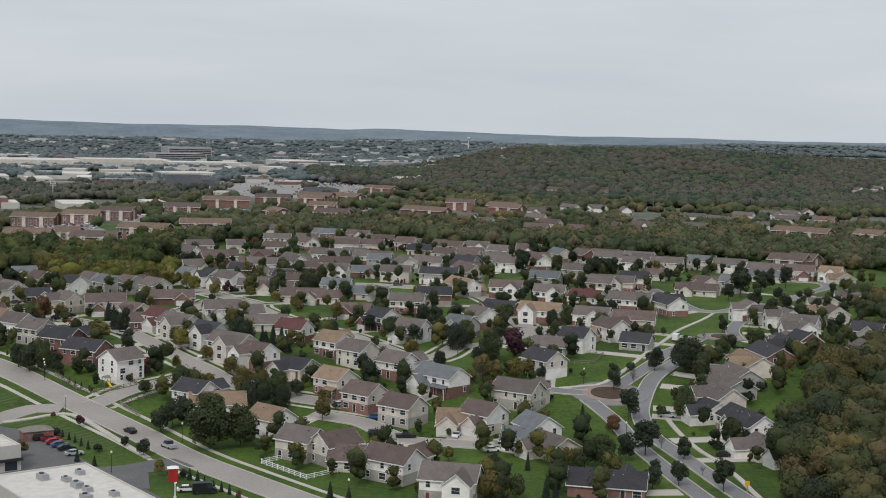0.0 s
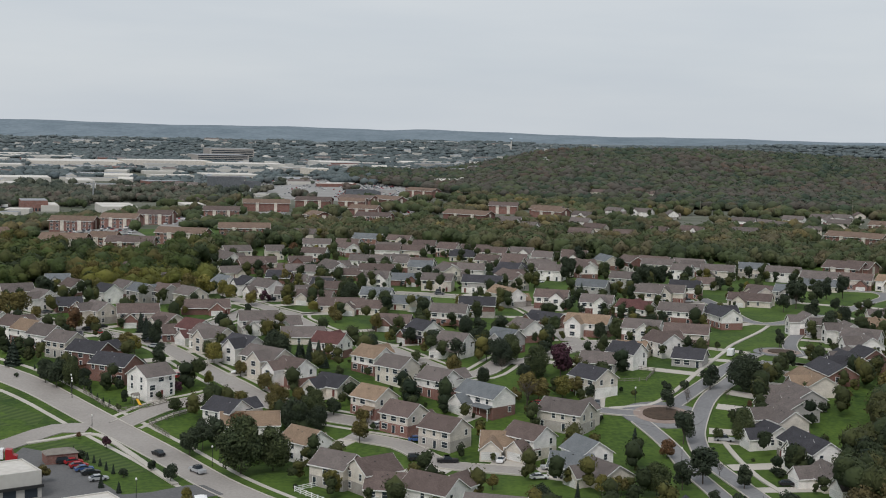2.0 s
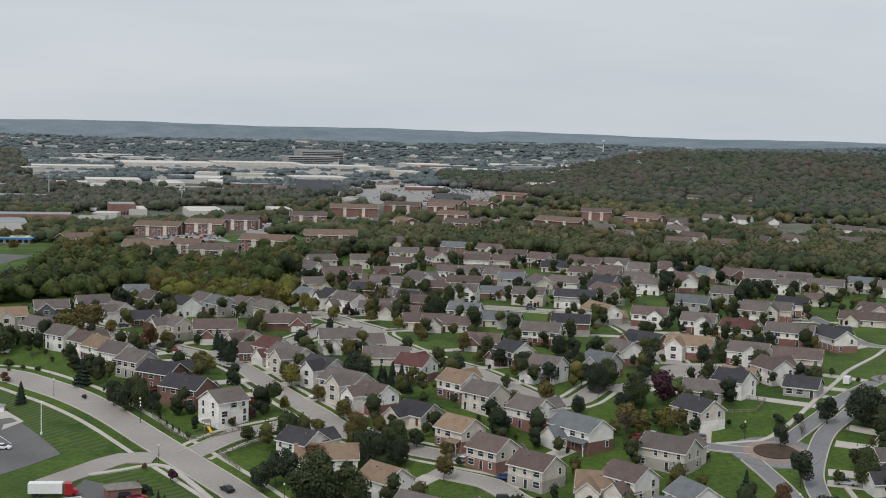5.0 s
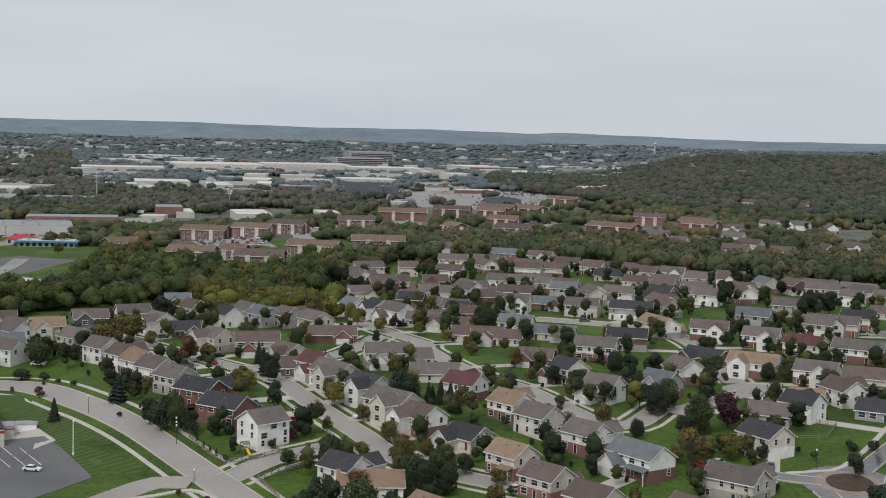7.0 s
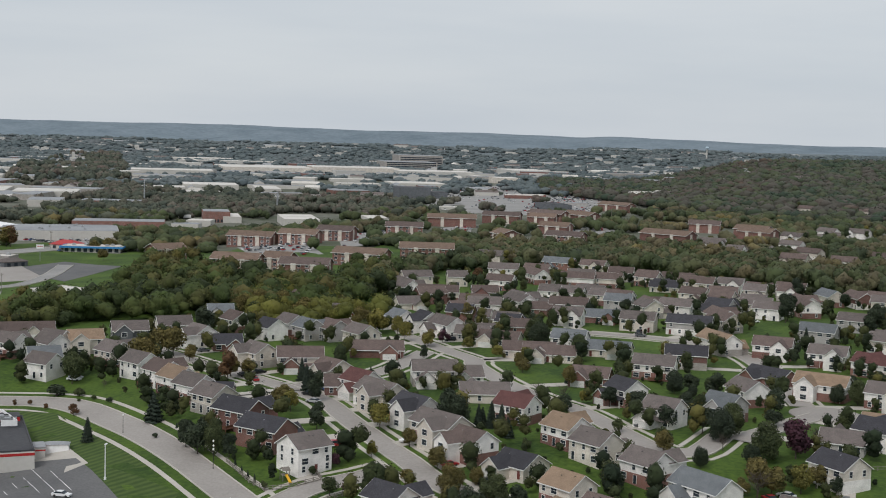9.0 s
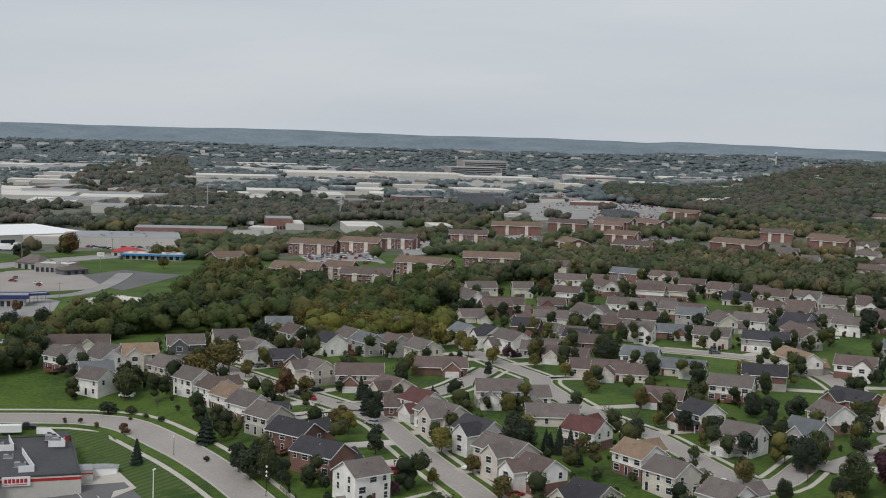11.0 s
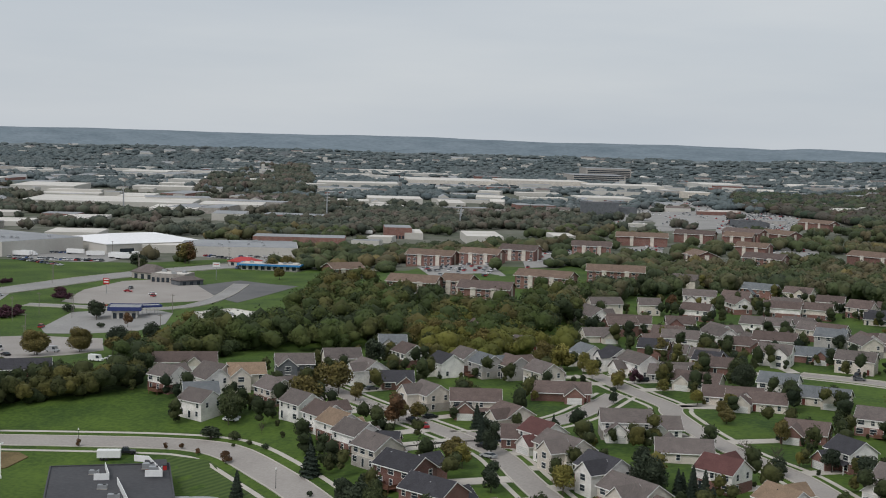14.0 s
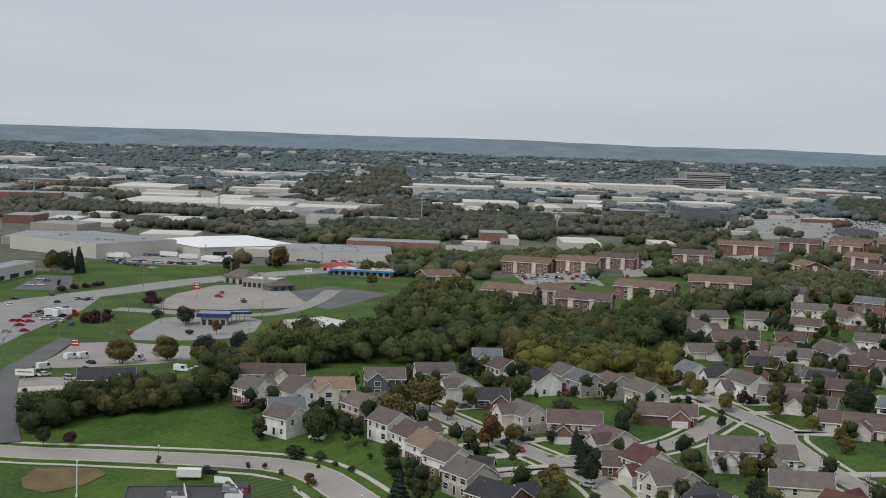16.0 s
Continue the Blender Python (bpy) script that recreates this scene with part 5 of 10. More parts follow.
house(-100.8, 424.1, 51, 9.4, 9.0, 3, "grey", "white", "white", 4)
house(-80.6, 469.5, 140, 11.7, 8.6, 2, "charcoal", "white", "brick", 5)
house(-70.2, 452.9, 141, 15.4, 8.6, 2, "grey", "tan", "brick", 5)
house(-59.5, 439.9, 139, 9.5, 8.6, 2, "brown", "white", "brick", 5)
house(-72.2, 396.7, 146, 8.5, 8.6, 2, "charcoal", "white", "white", 7)
house(-65.2, 392.9, 12, 15.4, 9.5, 1, "tan", "white", "white", 8)
house(-52.4, 479.3, 153, 10.7, 8.6, 2, "maroon", "white", "brick", 3)
house(-36.2, 457.9, 138, 10.5, 8.6, 2, "tan", "white", "brick", 7)
house(-27.4, 445.8, 139, 10.7, 8.6, 2, "grey", "tan", "tan", 6)
house(-13.7, 432.6, 139, 10.2, 8.6, 2, "grey", "white", "brick", 9)
house(0.5, 418.3, 134, 15.3, 8.6, 2, "slate", "white", "brick", 4)
house(-22.2, 398.1, 142, 9.9, 8.6, 2, "brown", "tan", "brick", 4)
house(-10.4, 385.8, 143, 10.7, 8.6, 2, "brown", "tan", "stone", 2)
house(-45.6, 431.7, 145, 10.3, 9.5, 1, "charcoal", "tan", "tan", 9)
house(-32.0, 412.8, 139, 9.9, 8.6, 2, "tan", "tan", "brick", 2)
house(23.7, 404.6, 148, 13.3, 8.6, 2, "grey", "tan", "stone", 7)
house(33.9, 439.6, 128, 11.9, 8.6, 2, "charcoal", "tan", "white", 2)
house(-10.3, 487.2, 151, 8.5, 8.6, 2, "grey", "white", "white", 8)
house(-22.4, 515.3, 131, 8.5, 8.6, 2, "charcoal", "white", "brick", 6)
house(-35.2, 547.7, 172, 12.4, 9.5, 1, "brown", "brick", "brick", 1)
house(-14.3, 564.3, 170, 13.8, 8.6, 2, "grey", "white", "brick", 5)
house(-3.4, 590.4, 178, 14.4, 8.6, 2, "charcoal", "brick", "stone", 4)
house(7.4, 499.5, 141, 9.5, 8.6, 2, "slate", "grey", "brick", 1)
house(15.3, 526.6, 122, 10.9, 8.6, 2, "grey", "white", "brick", 0)
house(25.2, 566.2, 139, 15.4, 9.5, 1, "charcoal", "brick", "brick", 4)
house(40.2, 544.2, 158, 16.3, 8.6, 2, "tan", "white", "brick", 5)
house(59.9, 533.3, 156, 13.4, 8.6, 2, "grey", "white", "brick", 5)
house(63.7, 592.9, 144, 14.5, 8.6, 2, "maroon", "white", "brick", 9)
house(82.1, 586.6, 157, 17.9, 8.6, 2, "grey", "white", "brick", 2)
house(75.1, 524.4, 166, 15.6, 8.6, 2, "brown", "tan", "brick", 6)
house(63.4, 501.3, 117, 12.3, 8.6, 2, "brown", "white", "white", 9)
house(47.9, 475.3, 144, 9.9, 8.6, 2, "charcoal", "white", "white", 5)
house(38.4, 469.7, 165, 11.6, 9.5, 1, "grey", "grey", "grey", 9)
house(48.9, 609.6, 163, 13.3, 8.6, 2, "grey", "white", "brick", 9)
house(29.8, 624.0, 167, 14.1, 8.6, 2, "brown", "white", "brick", 3)
house(9.3, 630.5, 119, 19.0, 8.6, 2, "tan", "white", "stone", 6)
house(-1.5, 676.6, 170, 18.2, 8.6, 2, "charcoal", "grey", "white", 2)
house(-32.3, 607.6, 171, 16.2, 9.5, 1, "slate", "tan", "tan", 4)
house(-47.8, 615.0, 169, 12.7, 8.6, 2, "slate", "white", "white", 6)
house(-41.2, 700.9, 0, 18.1, 9.5, 1, "slate", "brick", "brick", 4)
house(-23.3, 680.7, 170, 14.3, 8.6, 2, "grey", "tan", "tan", 2)
house(-53.9, 685.1, 173, 12.5, 8.6, 2, "grey", "white", "white", 7)
house(-53.2, 589.7, 179, 19.0, 9.5, 1, "brown", "tan", "tan", 0)
house(-75.9, 619.2, 172, 16.0, 9.5, 1, "brown", "tan", "tan", 6)
house(-80.3, 725.8, 126, 16.5, 8.6, 2, "grey", "white", "brick", 3)
house(-67.2, 729.5, 121, 8.6, 9.5, 1, "grey", "white", "white", 3)
house(-58.4, 768.8, 171, 10.6, 8.6, 2, "grey", "white", "white", 4)
house(-61.1, 838.8, 174, 18.0, 8.6, 2, "brown", "white", "brick", 8)
house(-85.2, 848.5, 118, 19.0, 8.6, 2, "brown", "white", "brick", 1)
house(-106.6, 870.8, 4, 16.6, 8.6, 2, "grey", "white", "white", 8)
house(-78.7, 923.7, 163, 18.8, 8.6, 2, "slate", "brick", "brick", 4)
house(-57.1, 915.5, 161, 15.2, 8.6, 2, "brown", "tan", "tan", 7)
house(-44.2, 841.0, 171, 14.4, 8.6, 2, "brown", "tan", "brick", 0)
house(-39.0, 878.8, 173, 13.7, 8.6, 2, "brown", "tan", "stone", 1)
house(-23.4, 859.6, 157, 12.6, 8.6, 2, "brown", "tan", "brick", 3)
house(-13.9, 835.7, 177, 15.1, 9.5, 1, "charcoal", "tan", "tan", 6)
house(3.5, 841.8, 162, 18.9, 8.6, 2, "brown", "tan", "stone", 6)
house(21.9, 844.7, 163, 13.3, 8.6, 2, "grey", "white", "white", 7)
house(1.5, 788.4, 158, 13.0, 8.6, 2, "brown", "tan", "tan", 4)
house(15.2, 777.7, 157, 11.6, 8.6, 2, "brown", "tan", "stone", 9)
house(33.4, 817.9, 167, 11.0, 8.6, 2, "grey", "tan", "stone", 4)
house(50.1, 820.2, 169, 9.5, 8.6, 2, "brown", "white", "stone", 7)
house(-43.4, 762.7, 160, 11.3, 8.6, 2, "grey", "tan", "brick", 9)
house(-34.4, 743.3, 168, 12.5, 8.6, 2, "slate", "grey", "grey", 1)
house(-7.1, 735.6, 162, 14.8, 8.6, 2, "grey", "white", "white", 1)
house(13.2, 736.9, 162, 17.4, 9.5, 1, "charcoal", "grey", "grey", 0)
house(13.4, 693.9, 117, 16.4, 8.6, 2, "brown", "tan", "stone", 1)
house(-20.4, 727.1, 116, 13.5, 8.6, 2, "grey", "tan", "stone", 0)
house(29.7, 767.9, 171, 11.3, 8.6, 2, "grey", "tan", "tan", 3)
house(35.2, 741.0, 161, 12.5, 8.6, 2, "grey", "white", "white", 2)
house(52.7, 758.2, 109, 19.0, 8.6, 2, "brown", "white", "brick", 7)
house(69.7, 807.0, 110, 16.3, 8.6, 2, "slate", "tan", "brick", 2)
house(83.6, 804.3, 109, 17.4, 8.6, 2, "brown", "brick", "white", 3)
house(97.2, 789.9, 168, 16.9, 8.6, 2, "grey", "tan", "tan", 6)
house(51.3, 671.0, 158, 14.6, 8.6, 2, "slate", "grey", "grey", 0)
house(71.6, 711.7, 159, 14.9, 8.6, 2, "grey", "grey", "grey", 6)
house(76.3, 651.8, 153, 13.3, 8.6, 2, "grey", "tan", "white", 1)
house(87.5, 655.6, 163, 11.1, 8.6, 2, "grey", "tan", "brick", 7)
house(96.7, 677.1, 158, 14.1, 8.6, 2, "charcoal", "white", "brick", 5)
house(107.0, 760.7, 148, 8.5, 8.6, 2, "grey", "white", "white", 2)
house(116.0, 782.0, 154, 12.9, 8.6, 2, "grey", "white", "brick", 8)
house(70.3, 1028.3, 155, 17.4, 8.6, 2, "brown", "tan", "tan", 4)
house(-94.2, 706.3, 4, 14.6, 8.6, 2, "grey", "white", "white", 4)
house(-93.4, 682.1, 176, 11.0, 9.5, 1, "grey", "tan", "white", 3)
house(-78.1, 669.5, 169, 8.5, 9.5, 1, "charcoal", "brick", "brick", 7)
house(-125.4, 953.0, 164, 16.2, 8.6, 2, "grey", "tan", "tan", 2)
house(-145.7, 481.0, 13, 12.2, 9.5, 1, "charcoal", "brick", "brick", 5)
house(84.9, 402.8, 107, 12.1, 8.6, 2, "grey", "tan", "white", 1)
house(80.2, 396.2, 108, 8.5, 9.5, 1, "charcoal", "white", "white", 6)
house(86.9, 377.9, 105, 19.0, 8.6, 2, "charcoal", "white", "stone", 1)
house(87.5, 357.6, 107, 8.5, 9.5, 1, "grey", "tan", "white", 6)
house(93.4, 351.2, 108, 8.5, 8.6, 2, "grey", "white", "white", 6)
house(91.8, 422.6, 104, 14.8, 9.5, 1, "grey", "grey", "grey", 3)
house(96.4, 433.4, 102, 15.7, 9.5, 1, "grey", "grey", "grey", 1)
house(104.0, 449.9, 100, 18.5, 9.5, 1, "tan", "tan", "tan", 7)
house(113.9, 464.4, 99, 19.0, 9.5, 1, "charcoal", "brick", "brick", 2)
house(123.8, 481.4, 98, 19.0, 9.5, 1, "charcoal", "brick", "brick", 6)
house(135.8, 510.1, 96, 18.8, 8.6, 2, "grey", "white", "brick", 5)
house(165.8, 521.9, 92, 15.5, 9.5, 1, "charcoal", "grey", "grey", 5)
house(146.0, 462.5, 94, 8.5, 8.6, 2, "grey", "tan", "stone", 2)
house(40.5, 317.0, 168, 17.5, 9.5, 1, "charcoal", "brick", "brick", 5)
house(138.9, 539.9, 95, 8.5, 8.6, 2, "grey", "white", "stone", 5)
house(129.2, 565.5, 96, 8.5, 8.6, 2, "grey", "white", "brick", 3)
house(136.4, 553.7, 95, 8.5, 8.6, 2, "grey", "grey", "stone", 1)
house(161.5, 554.0, 94, 8.5, 8.6, 2, "brown", "tan", "tan", 2)
house(-26.3, 341.7, 40, 10.1, 8.6, 2, "brown", "tan", "stone", 7)
house(-21.9, 336.5, 175, 8.5, 9.5, 1, "brown", "tan", "tan", 5)
house(-11.0, 326.5, 146, 12.4, 8.6, 2, "brown", "white", "stone", 9)
house(3.1, 309.9, 168, 12.8, 8.6, 2, "grey", "white", "stone", 7)
house(-35.2, 345.8, 147, 10.2, 8.6, 2, "grey", "tan", "stone", 2)
house(5.0, 381.2, 176, 8.5, 9.5, 1, "tan", "tan", "tan", 6)
house(12.6, 380.5, 137, 10.5, 8.6, 2, "brown", "white", "tan", 8)
house(27.0, 367.8, 119, 8.8, 8.6, 2, "slate", "white", "tan", 2)
house(22.8, 362.1, 166, 8.5, 9.5, 1, "slate", "white", "white", 0)
house(30.7, 353.9, 123, 8.5, 9.5, 1, "grey", "tan", "tan", 0)
house(-46.4, 370.0, 140, 8.5, 8.6, 2, "tan", "white", "white", 0)
house(51.7, 494.1, 160, 9.3, 9.5, 1, "tan", "tan", "tan", 7)
house(-241.2, 539.0, 159, 8.5, 8.6, 2, "grey", "white", "brick", 1)
house(-220.8, 522.5, 35, 10.4, 8.6, 2, "slate", "grey", "grey", 4)
house(-216.8, 515.1, 161, 8.5, 8.6, 2, "grey", "white", "white", 2)
house(-228.5, 547.5, 160, 8.5, 8.6, 2, "grey", "tan", "brick", 0)
house(97.5, 804.9, 152, 17.0, 8.6, 2, "brown", "tan", "tan", 9)
house(115.5, 794.8, 155, 17.2, 8.6, 2, "grey", "tan", "tan", 4)
house(127.0, 764.1, 160, 17.3, 8.6, 2, "grey", "tan", "tan", 4)
house(149.1, 779.2, 162, 15.4, 8.6, 2, "slate", "tan", "stone", 3)
house(162.1, 762.1, 158, 17.5, 8.6, 2, "grey", "white", "white", 9)
house(176.7, 740.0, 150, 18.5, 8.6, 2, "grey", "tan", "white", 4)
house(172.4, 721.7, 161, 16.8, 9.5, 1, "slate", "tan", "white", 6)
house(194.0, 734.2, 155, 16.0, 8.6, 2, "brown", "tan", "brick", 8)
house(209.9, 729.5, 144, 11.4, 8.6, 2, "tan", "white", "white", 3)
house(214.1, 723.1, 94, 12.9, 9.5, 1, "tan", "tan", "tan", 7)
house(78.0, 658.7, 166, 10.3, 8.6, 2, "grey", "tan", "stone", 3)
house(113.7, 717.5, 160, 8.8, 9.5, 1, "brown", "tan", "tan", 6)
house(97.2, 579.3, 107, 19.0, 8.6, 2, "charcoal", "white", "brick", 3)
house(123.1, 651.7, 161, 19.0, 9.5, 1, "brown", "tan", "tan", 8)
house(135.0, 687.1, 149, 12.6, 9.5, 1, "brown", "tan", "tan", 3)
house(143.8, 670.0, 151, 8.5, 8.6, 2, "slate", "grey", "grey", 5)
house(194.0, 627.2, 96, 8.8, 9.5, 1, "grey", "white", "white", 3)
house(139.6, 523.5, 149, 13.1, 8.6, 2, "grey", "white", "brick", 5)
house(159.0, 573.2, 151, 12.1, 9.5, 1, "tan", "tan", "tan", 9)
house(128.8, 478.1, 105, 8.5, 8.6, 2, "charcoal", "brick", "brick", 2)
house(160.3, 505.6, 145, 11.1, 8.6, 2, "charcoal", "grey", "grey", 7)
house(-144.6, 769.6, 125, 19.0, 8.6, 2, "grey", "white", "white", 2)
house(-146.1, 807.7, 30, 15.7, 8.6, 2, "grey", "tan", "tan", 4)
house(-125.2, 816.5, 17, 8.5, 8.6, 2, "grey", "tan", "tan", 2)
house(-125.2, 736.4, 31, 13.7, 8.6, 2, "brown", "brick", "brick", 7)
house(-130.9, 714.3, 29, 13.2, 9.5, 1, "grey", "tan", "tan", 1)
house(-100.8, 752.0, 15, 12.2, 8.6, 2, "brown", "brick", "brick", 3)
house(-121.9, 648.3, 132, 8.5, 8.6, 2, "slate", "white", "stone", 0)
house(-110.6, 646.5, 129, 9.5, 8.6, 2, "charcoal", "white", "white", 1)
house(-100.0, 636.1, 132, 14.9, 8.6, 2, "grey", "white", "white", 8)
house(-105.3, 706.7, 31, 10.5, 9.5, 1, "brown", "brick", "brick", 4)
house(-86.3, 636.1, 17, 12.2, 9.5, 1, "grey", "grey", "grey", 2)
house(-174.3, 686.3, 132, 8.5, 8.6, 2, "brown", "tan", "stone", 0)
house(-143.6, 762.8, 130, 17.5, 8.6, 2, "grey", "white", "stone", 5)
house(-122.7, 744.6, 9, 19.0, 8.6, 2, "brown", "tan", "brick", 2)
house(-125.1, 662.6, 138, 8.5, 9.5, 1, "slate", "tan", "white", 8)
house(-100.3, 675.1, 175, 11.1, 8.6, 2, "charcoal", "brick", "brick", 0)
house(-103.4, 735.4, 1, 13.2, 9.5, 1, "brown", "brick", "brick", 5)
house(-150.3, 675.7, 5, 14.3, 9.5, 1, "grey", "tan", "tan", 2)
house(-178.2, 694.7, 138, 8.5, 8.6, 2, "brown", "white", "white", 9)
house(19.0, 1144.3, 164, 19.0, 8.6, 2, "grey", "white", "white", 6)
house(86.6, 1244.8, 138, 19.0, 8.6, 2, "grey", "white", "white", 7)
house(123.0, 1324.1, 132, 19.0, 8.6, 2, "grey", "white", "stone", 2)
house(148.7, 1319.7, 146, 19.0, 8.6, 2, "grey", "white", "white", 7)
house(85.1, 1082.7, 140, 19.0, 8.6, 2, "brown", "tan", "white", 0)
house(224.4, 1211.5, 159, 19.0, 8.6, 2, "grey", "white", "brick", 5)
house(242.1, 1165.7, 145, 19.0, 8.6, 2, "grey", "tan", "white", 3)
house(277.1, 1253.6, 146, 19.0, 8.6, 2, "grey", "white", "brick", 3)
house(310.4, 1289.4, 141, 19.0, 8.6, 2, "grey", "white", "white", 0)
house(331.3, 1297.8, 131, 19.0, 8.6, 2, "grey", "white", "stone", 2)
house(307.7, 1214.1, 153, 19.0, 8.6, 2, "grey", "tan", "stone", 4)
house(545.3, 1797.6, 108, 19.0, 8.6, 2, "grey", "white", "white", 5)
house(574.6, 1807.9, 120, 19.0, 8.6, 2, "grey", "white", "stone", 9)
house(200.6, 1078.7, 158, 18.9, 8.6, 2, "grey", "white", "white", 0)
house(101.8, 1022.2, 163, 15.7, 8.6, 2, "brown", "white", "brick", 2)
house(132.6, 1065.2, 139, 15.6, 8.6, 2, "brown", "white", "white", 0)
house(160.7, 1075.0, 143, 15.7, 8.6, 2, "brown", "white", "brick", 7)
house(135.9, 1676.3, 136, 19.0, 9.5, 1, "brown", "tan", "tan", 6)
house(197.2, 1671.3, 138, 19.0, 9.5, 1, "brown", "tan", "tan", 9)
house(-99.9, 807.2, 169, 13.9, 8.6, 2, "brown", "white", "brick", 8)
house(-257.8, 574.5, 28, 27.6, 9.5, 1, "brown", "tan", "tan", 6)
house(-81.8, 734.9, 126, 12.8, 8.6, 2, "grey", "white", "white", 1)
house(-67.0, 717.2, 5, 16.1, 9.5, 1, "brown", "brick", "brick", 5)
house(-80.3, 676.2, 177, 10.5, 9.5, 1, "grey", "tan", "tan", 6)
house(-73.9, 656.1, 2, 12.2, 9.5, 1, "brown", "brick", "brick", 0)
house(-61.5, 595.1, 4, 19.0, 9.5, 1, "brown", "tan", "tan", 1)
house(-88.0, 629.3, 179, 13.0, 9.5, 1, "grey", "grey", "grey", 4)
house(-82.3, 937.6, 165, 16.0, 9.5, 1, "slate", "brick", "brick", 9)
house(-69.9, 770.1, 174, 8.9, 8.6, 2, "grey", "white", "white", 1)
house(-299.2, 540.8, 35, 18.1, 9.5, 1, "charcoal", "brick", "brick", 3)
house(-87.3, 875.1, 167, 14.3, 8.6, 2, "brown", "white", "white", 6)
house(-60.4, 855.6, 173, 14.5, 8.6, 2, "grey", "white", "brick", 9)
house(-23.9, 866.5, 156, 10.7, 8.6, 2, "brown", "tan", "brick", 5)
house(-6.1, 885.7, 167, 18.4, 9.5, 1, "brown", "tan", "tan", 1)
house(5.0, 871.1, 168, 17.5, 9.5, 1, "brown", "tan", "tan", 4)
house(-13.6, 843.7, 151, 12.7, 9.5, 1, "charcoal", "tan", "tan", 1)
house(16.3, 798.0, 171, 13.9, 8.6, 2, "brown", "white", "brick", 8)
house(37.3, 849.6, 152, 14.6, 9.5, 1, "brown", "tan", "tan", 6)
house(53.1, 833.5, 164, 14.7, 8.6, 2, "brown", "tan", "stone", 8)
house(-56.5, 720.3, 176, 17.1, 8.6, 2, "brown", "white", "brick", 9)
house(-50.3, 776.9, 173, 13.1, 8.6, 2, "grey", "white", "white", 1)
house(-34.7, 759.4, 161, 12.5, 8.6, 2, "brown", "white", "white", 0)
house(-20.1, 736.0, 112, 12.8, 8.6, 2, "brown", "white", "white", 1)
house(13.2, 744.4, 151, 11.9, 8.6, 2, "charcoal", "grey", "grey", 9)
house(12.3, 706.3, 111, 19.0, 8.6, 2, "brown", "tan", "stone", 1)
house(31.2, 755.8, 172, 12.7, 8.6, 2, "grey", "tan", "white", 5)
house(53.8, 772.7, 109, 19.0, 8.6, 2, "brown", "white", "brick", 1)
# ---- apartment blocks ----
apartment(-314.3, 1044.9, 178, 33.6, roof="umber")
apartment(-278.3, 1046.1, 175, 27.9, roof="umber")
apartment(-259.8, 1080.9, 175, 26.3, roof="brown")
apartment(-256.5, 837.7, 180, 27.1, roof="umber")
apartment(-235.7, 851.2, 177, 15.6, roof="umber")
apartment(-212.2, 824.4, 3, 27.2, roof="brown")
apartment(-198.3, 901.5, 172, 32.3, roof="umber")
apartment(-168.3, 958.7, 9, 34.3, roof="umber")
apartment(-221.2, 1145.6, 10, 28.7, roof="brown")
apartment(-204.0, 1271.4, 9, 42.0, roof="umber")
apartment(-135.6, 1110.6, 118, 24.0, roof="umber")
apartment(-167.8, 1336.6, 175, 34.1, roof="brown")
apartment(-129.6, 1335.6, 170, 24.7, roof="umber")
apartment(-107.6, 1217.7, 164, 24.7, roof="umber")
apartment(-90.6, 1114.1, 164, 28.0, roof="brown")
apartment(-338.2, 936.3, 49, 21.5, roof="umber")
apartment(269.0, 1013.7, 143, 41.6, roof="umber")
apartment(198.6, 774.0, 145, 19.9, roof="brown")
apartment(316.1, 1001.6, 141, 20.2, roof="umber")
apartment(327.1, 1160.2, 150, 14.0, roof="umber")
apartment(207.7, 776.4, 143, 14.0, roof="brown")
apartment(56.2, 1277.4, 152, 29.1, roof="umber")
apartment(-74.3, 1601.4, 140, 42.0, roof="umber")
apartment(-130.6, 1394.6, 153, 38.1, roof="brown")
apartment(-99.1, 1391.5, 138, 36.6, roof="umber")
apartment(-15.1, 1177.0, 149, 42.0, roof="umber")
apartment(16.2, 1321.6, 173, 26.6, roof="brown")
apartment(58.4, 1247.9, 149, 29.5, roof="umber")
# ---- single trees and shrubs ----
tree("fir", -154.8, 457.3, 0.96, 1.60)
tree("fir", -168.4, 442.6, 0.79, 1.20)
tree("green", -203.4, 507.5, 1.23, 1.00)
tree("fir", -145.2, 450.3, 0.20, 1.02)
tree("fir", -142.4, 446.0, 0.24, 1.10)
tree("fir", -118.8, 422.8, 0.23, 1.00)
tree("fir", -115.4, 417.8, 0.23, 1.01)
tree("fir", -112.8, 414.9, 0.23, 1.03)
tree("fir", -110.2, 412.2, 0.26, 0.94)
tree("big", -126.3, 428.4, 0.80, 0.70)
tree("dark", -122.2, 427.9, 0.80, 1.01)
tree("dark", -135.7, 446.1, 0.60, 1.04)
tree("olive", -176.4, 544.3, 0.66, 1.07)
tree("olive", -153.2, 520.3, 0.86, 1.20)
tree("green", -148.1, 527.7, 0.63, 0.92)
tree("fir", -132.0, 532.5, 0.52, 1.30)
tree("dark", -123.1, 512.2, 0.70, 0.97)
tree("pear", -115.5, 489.4, 1.17, 0.92)
tree("pear", -106.0, 455.7, 0.97, 1.08)
tree("green", -71.2, 479.6, 0.81, 1.30)
tree("fir", -61.4, 471.9, 0.59, 1.30)
tree("fir", -58.9, 468.8, 0.59, 1.20)
tree("fir", -52.7, 460.3, 0.65, 1.60)
tree("fir", -94.2, 520.6, 0.50, 1.40)
tree("dark", -21.8, 421.8, 0.83, 1.20)
tree("dark", -40.1, 497.5, 0.66, 1.20)
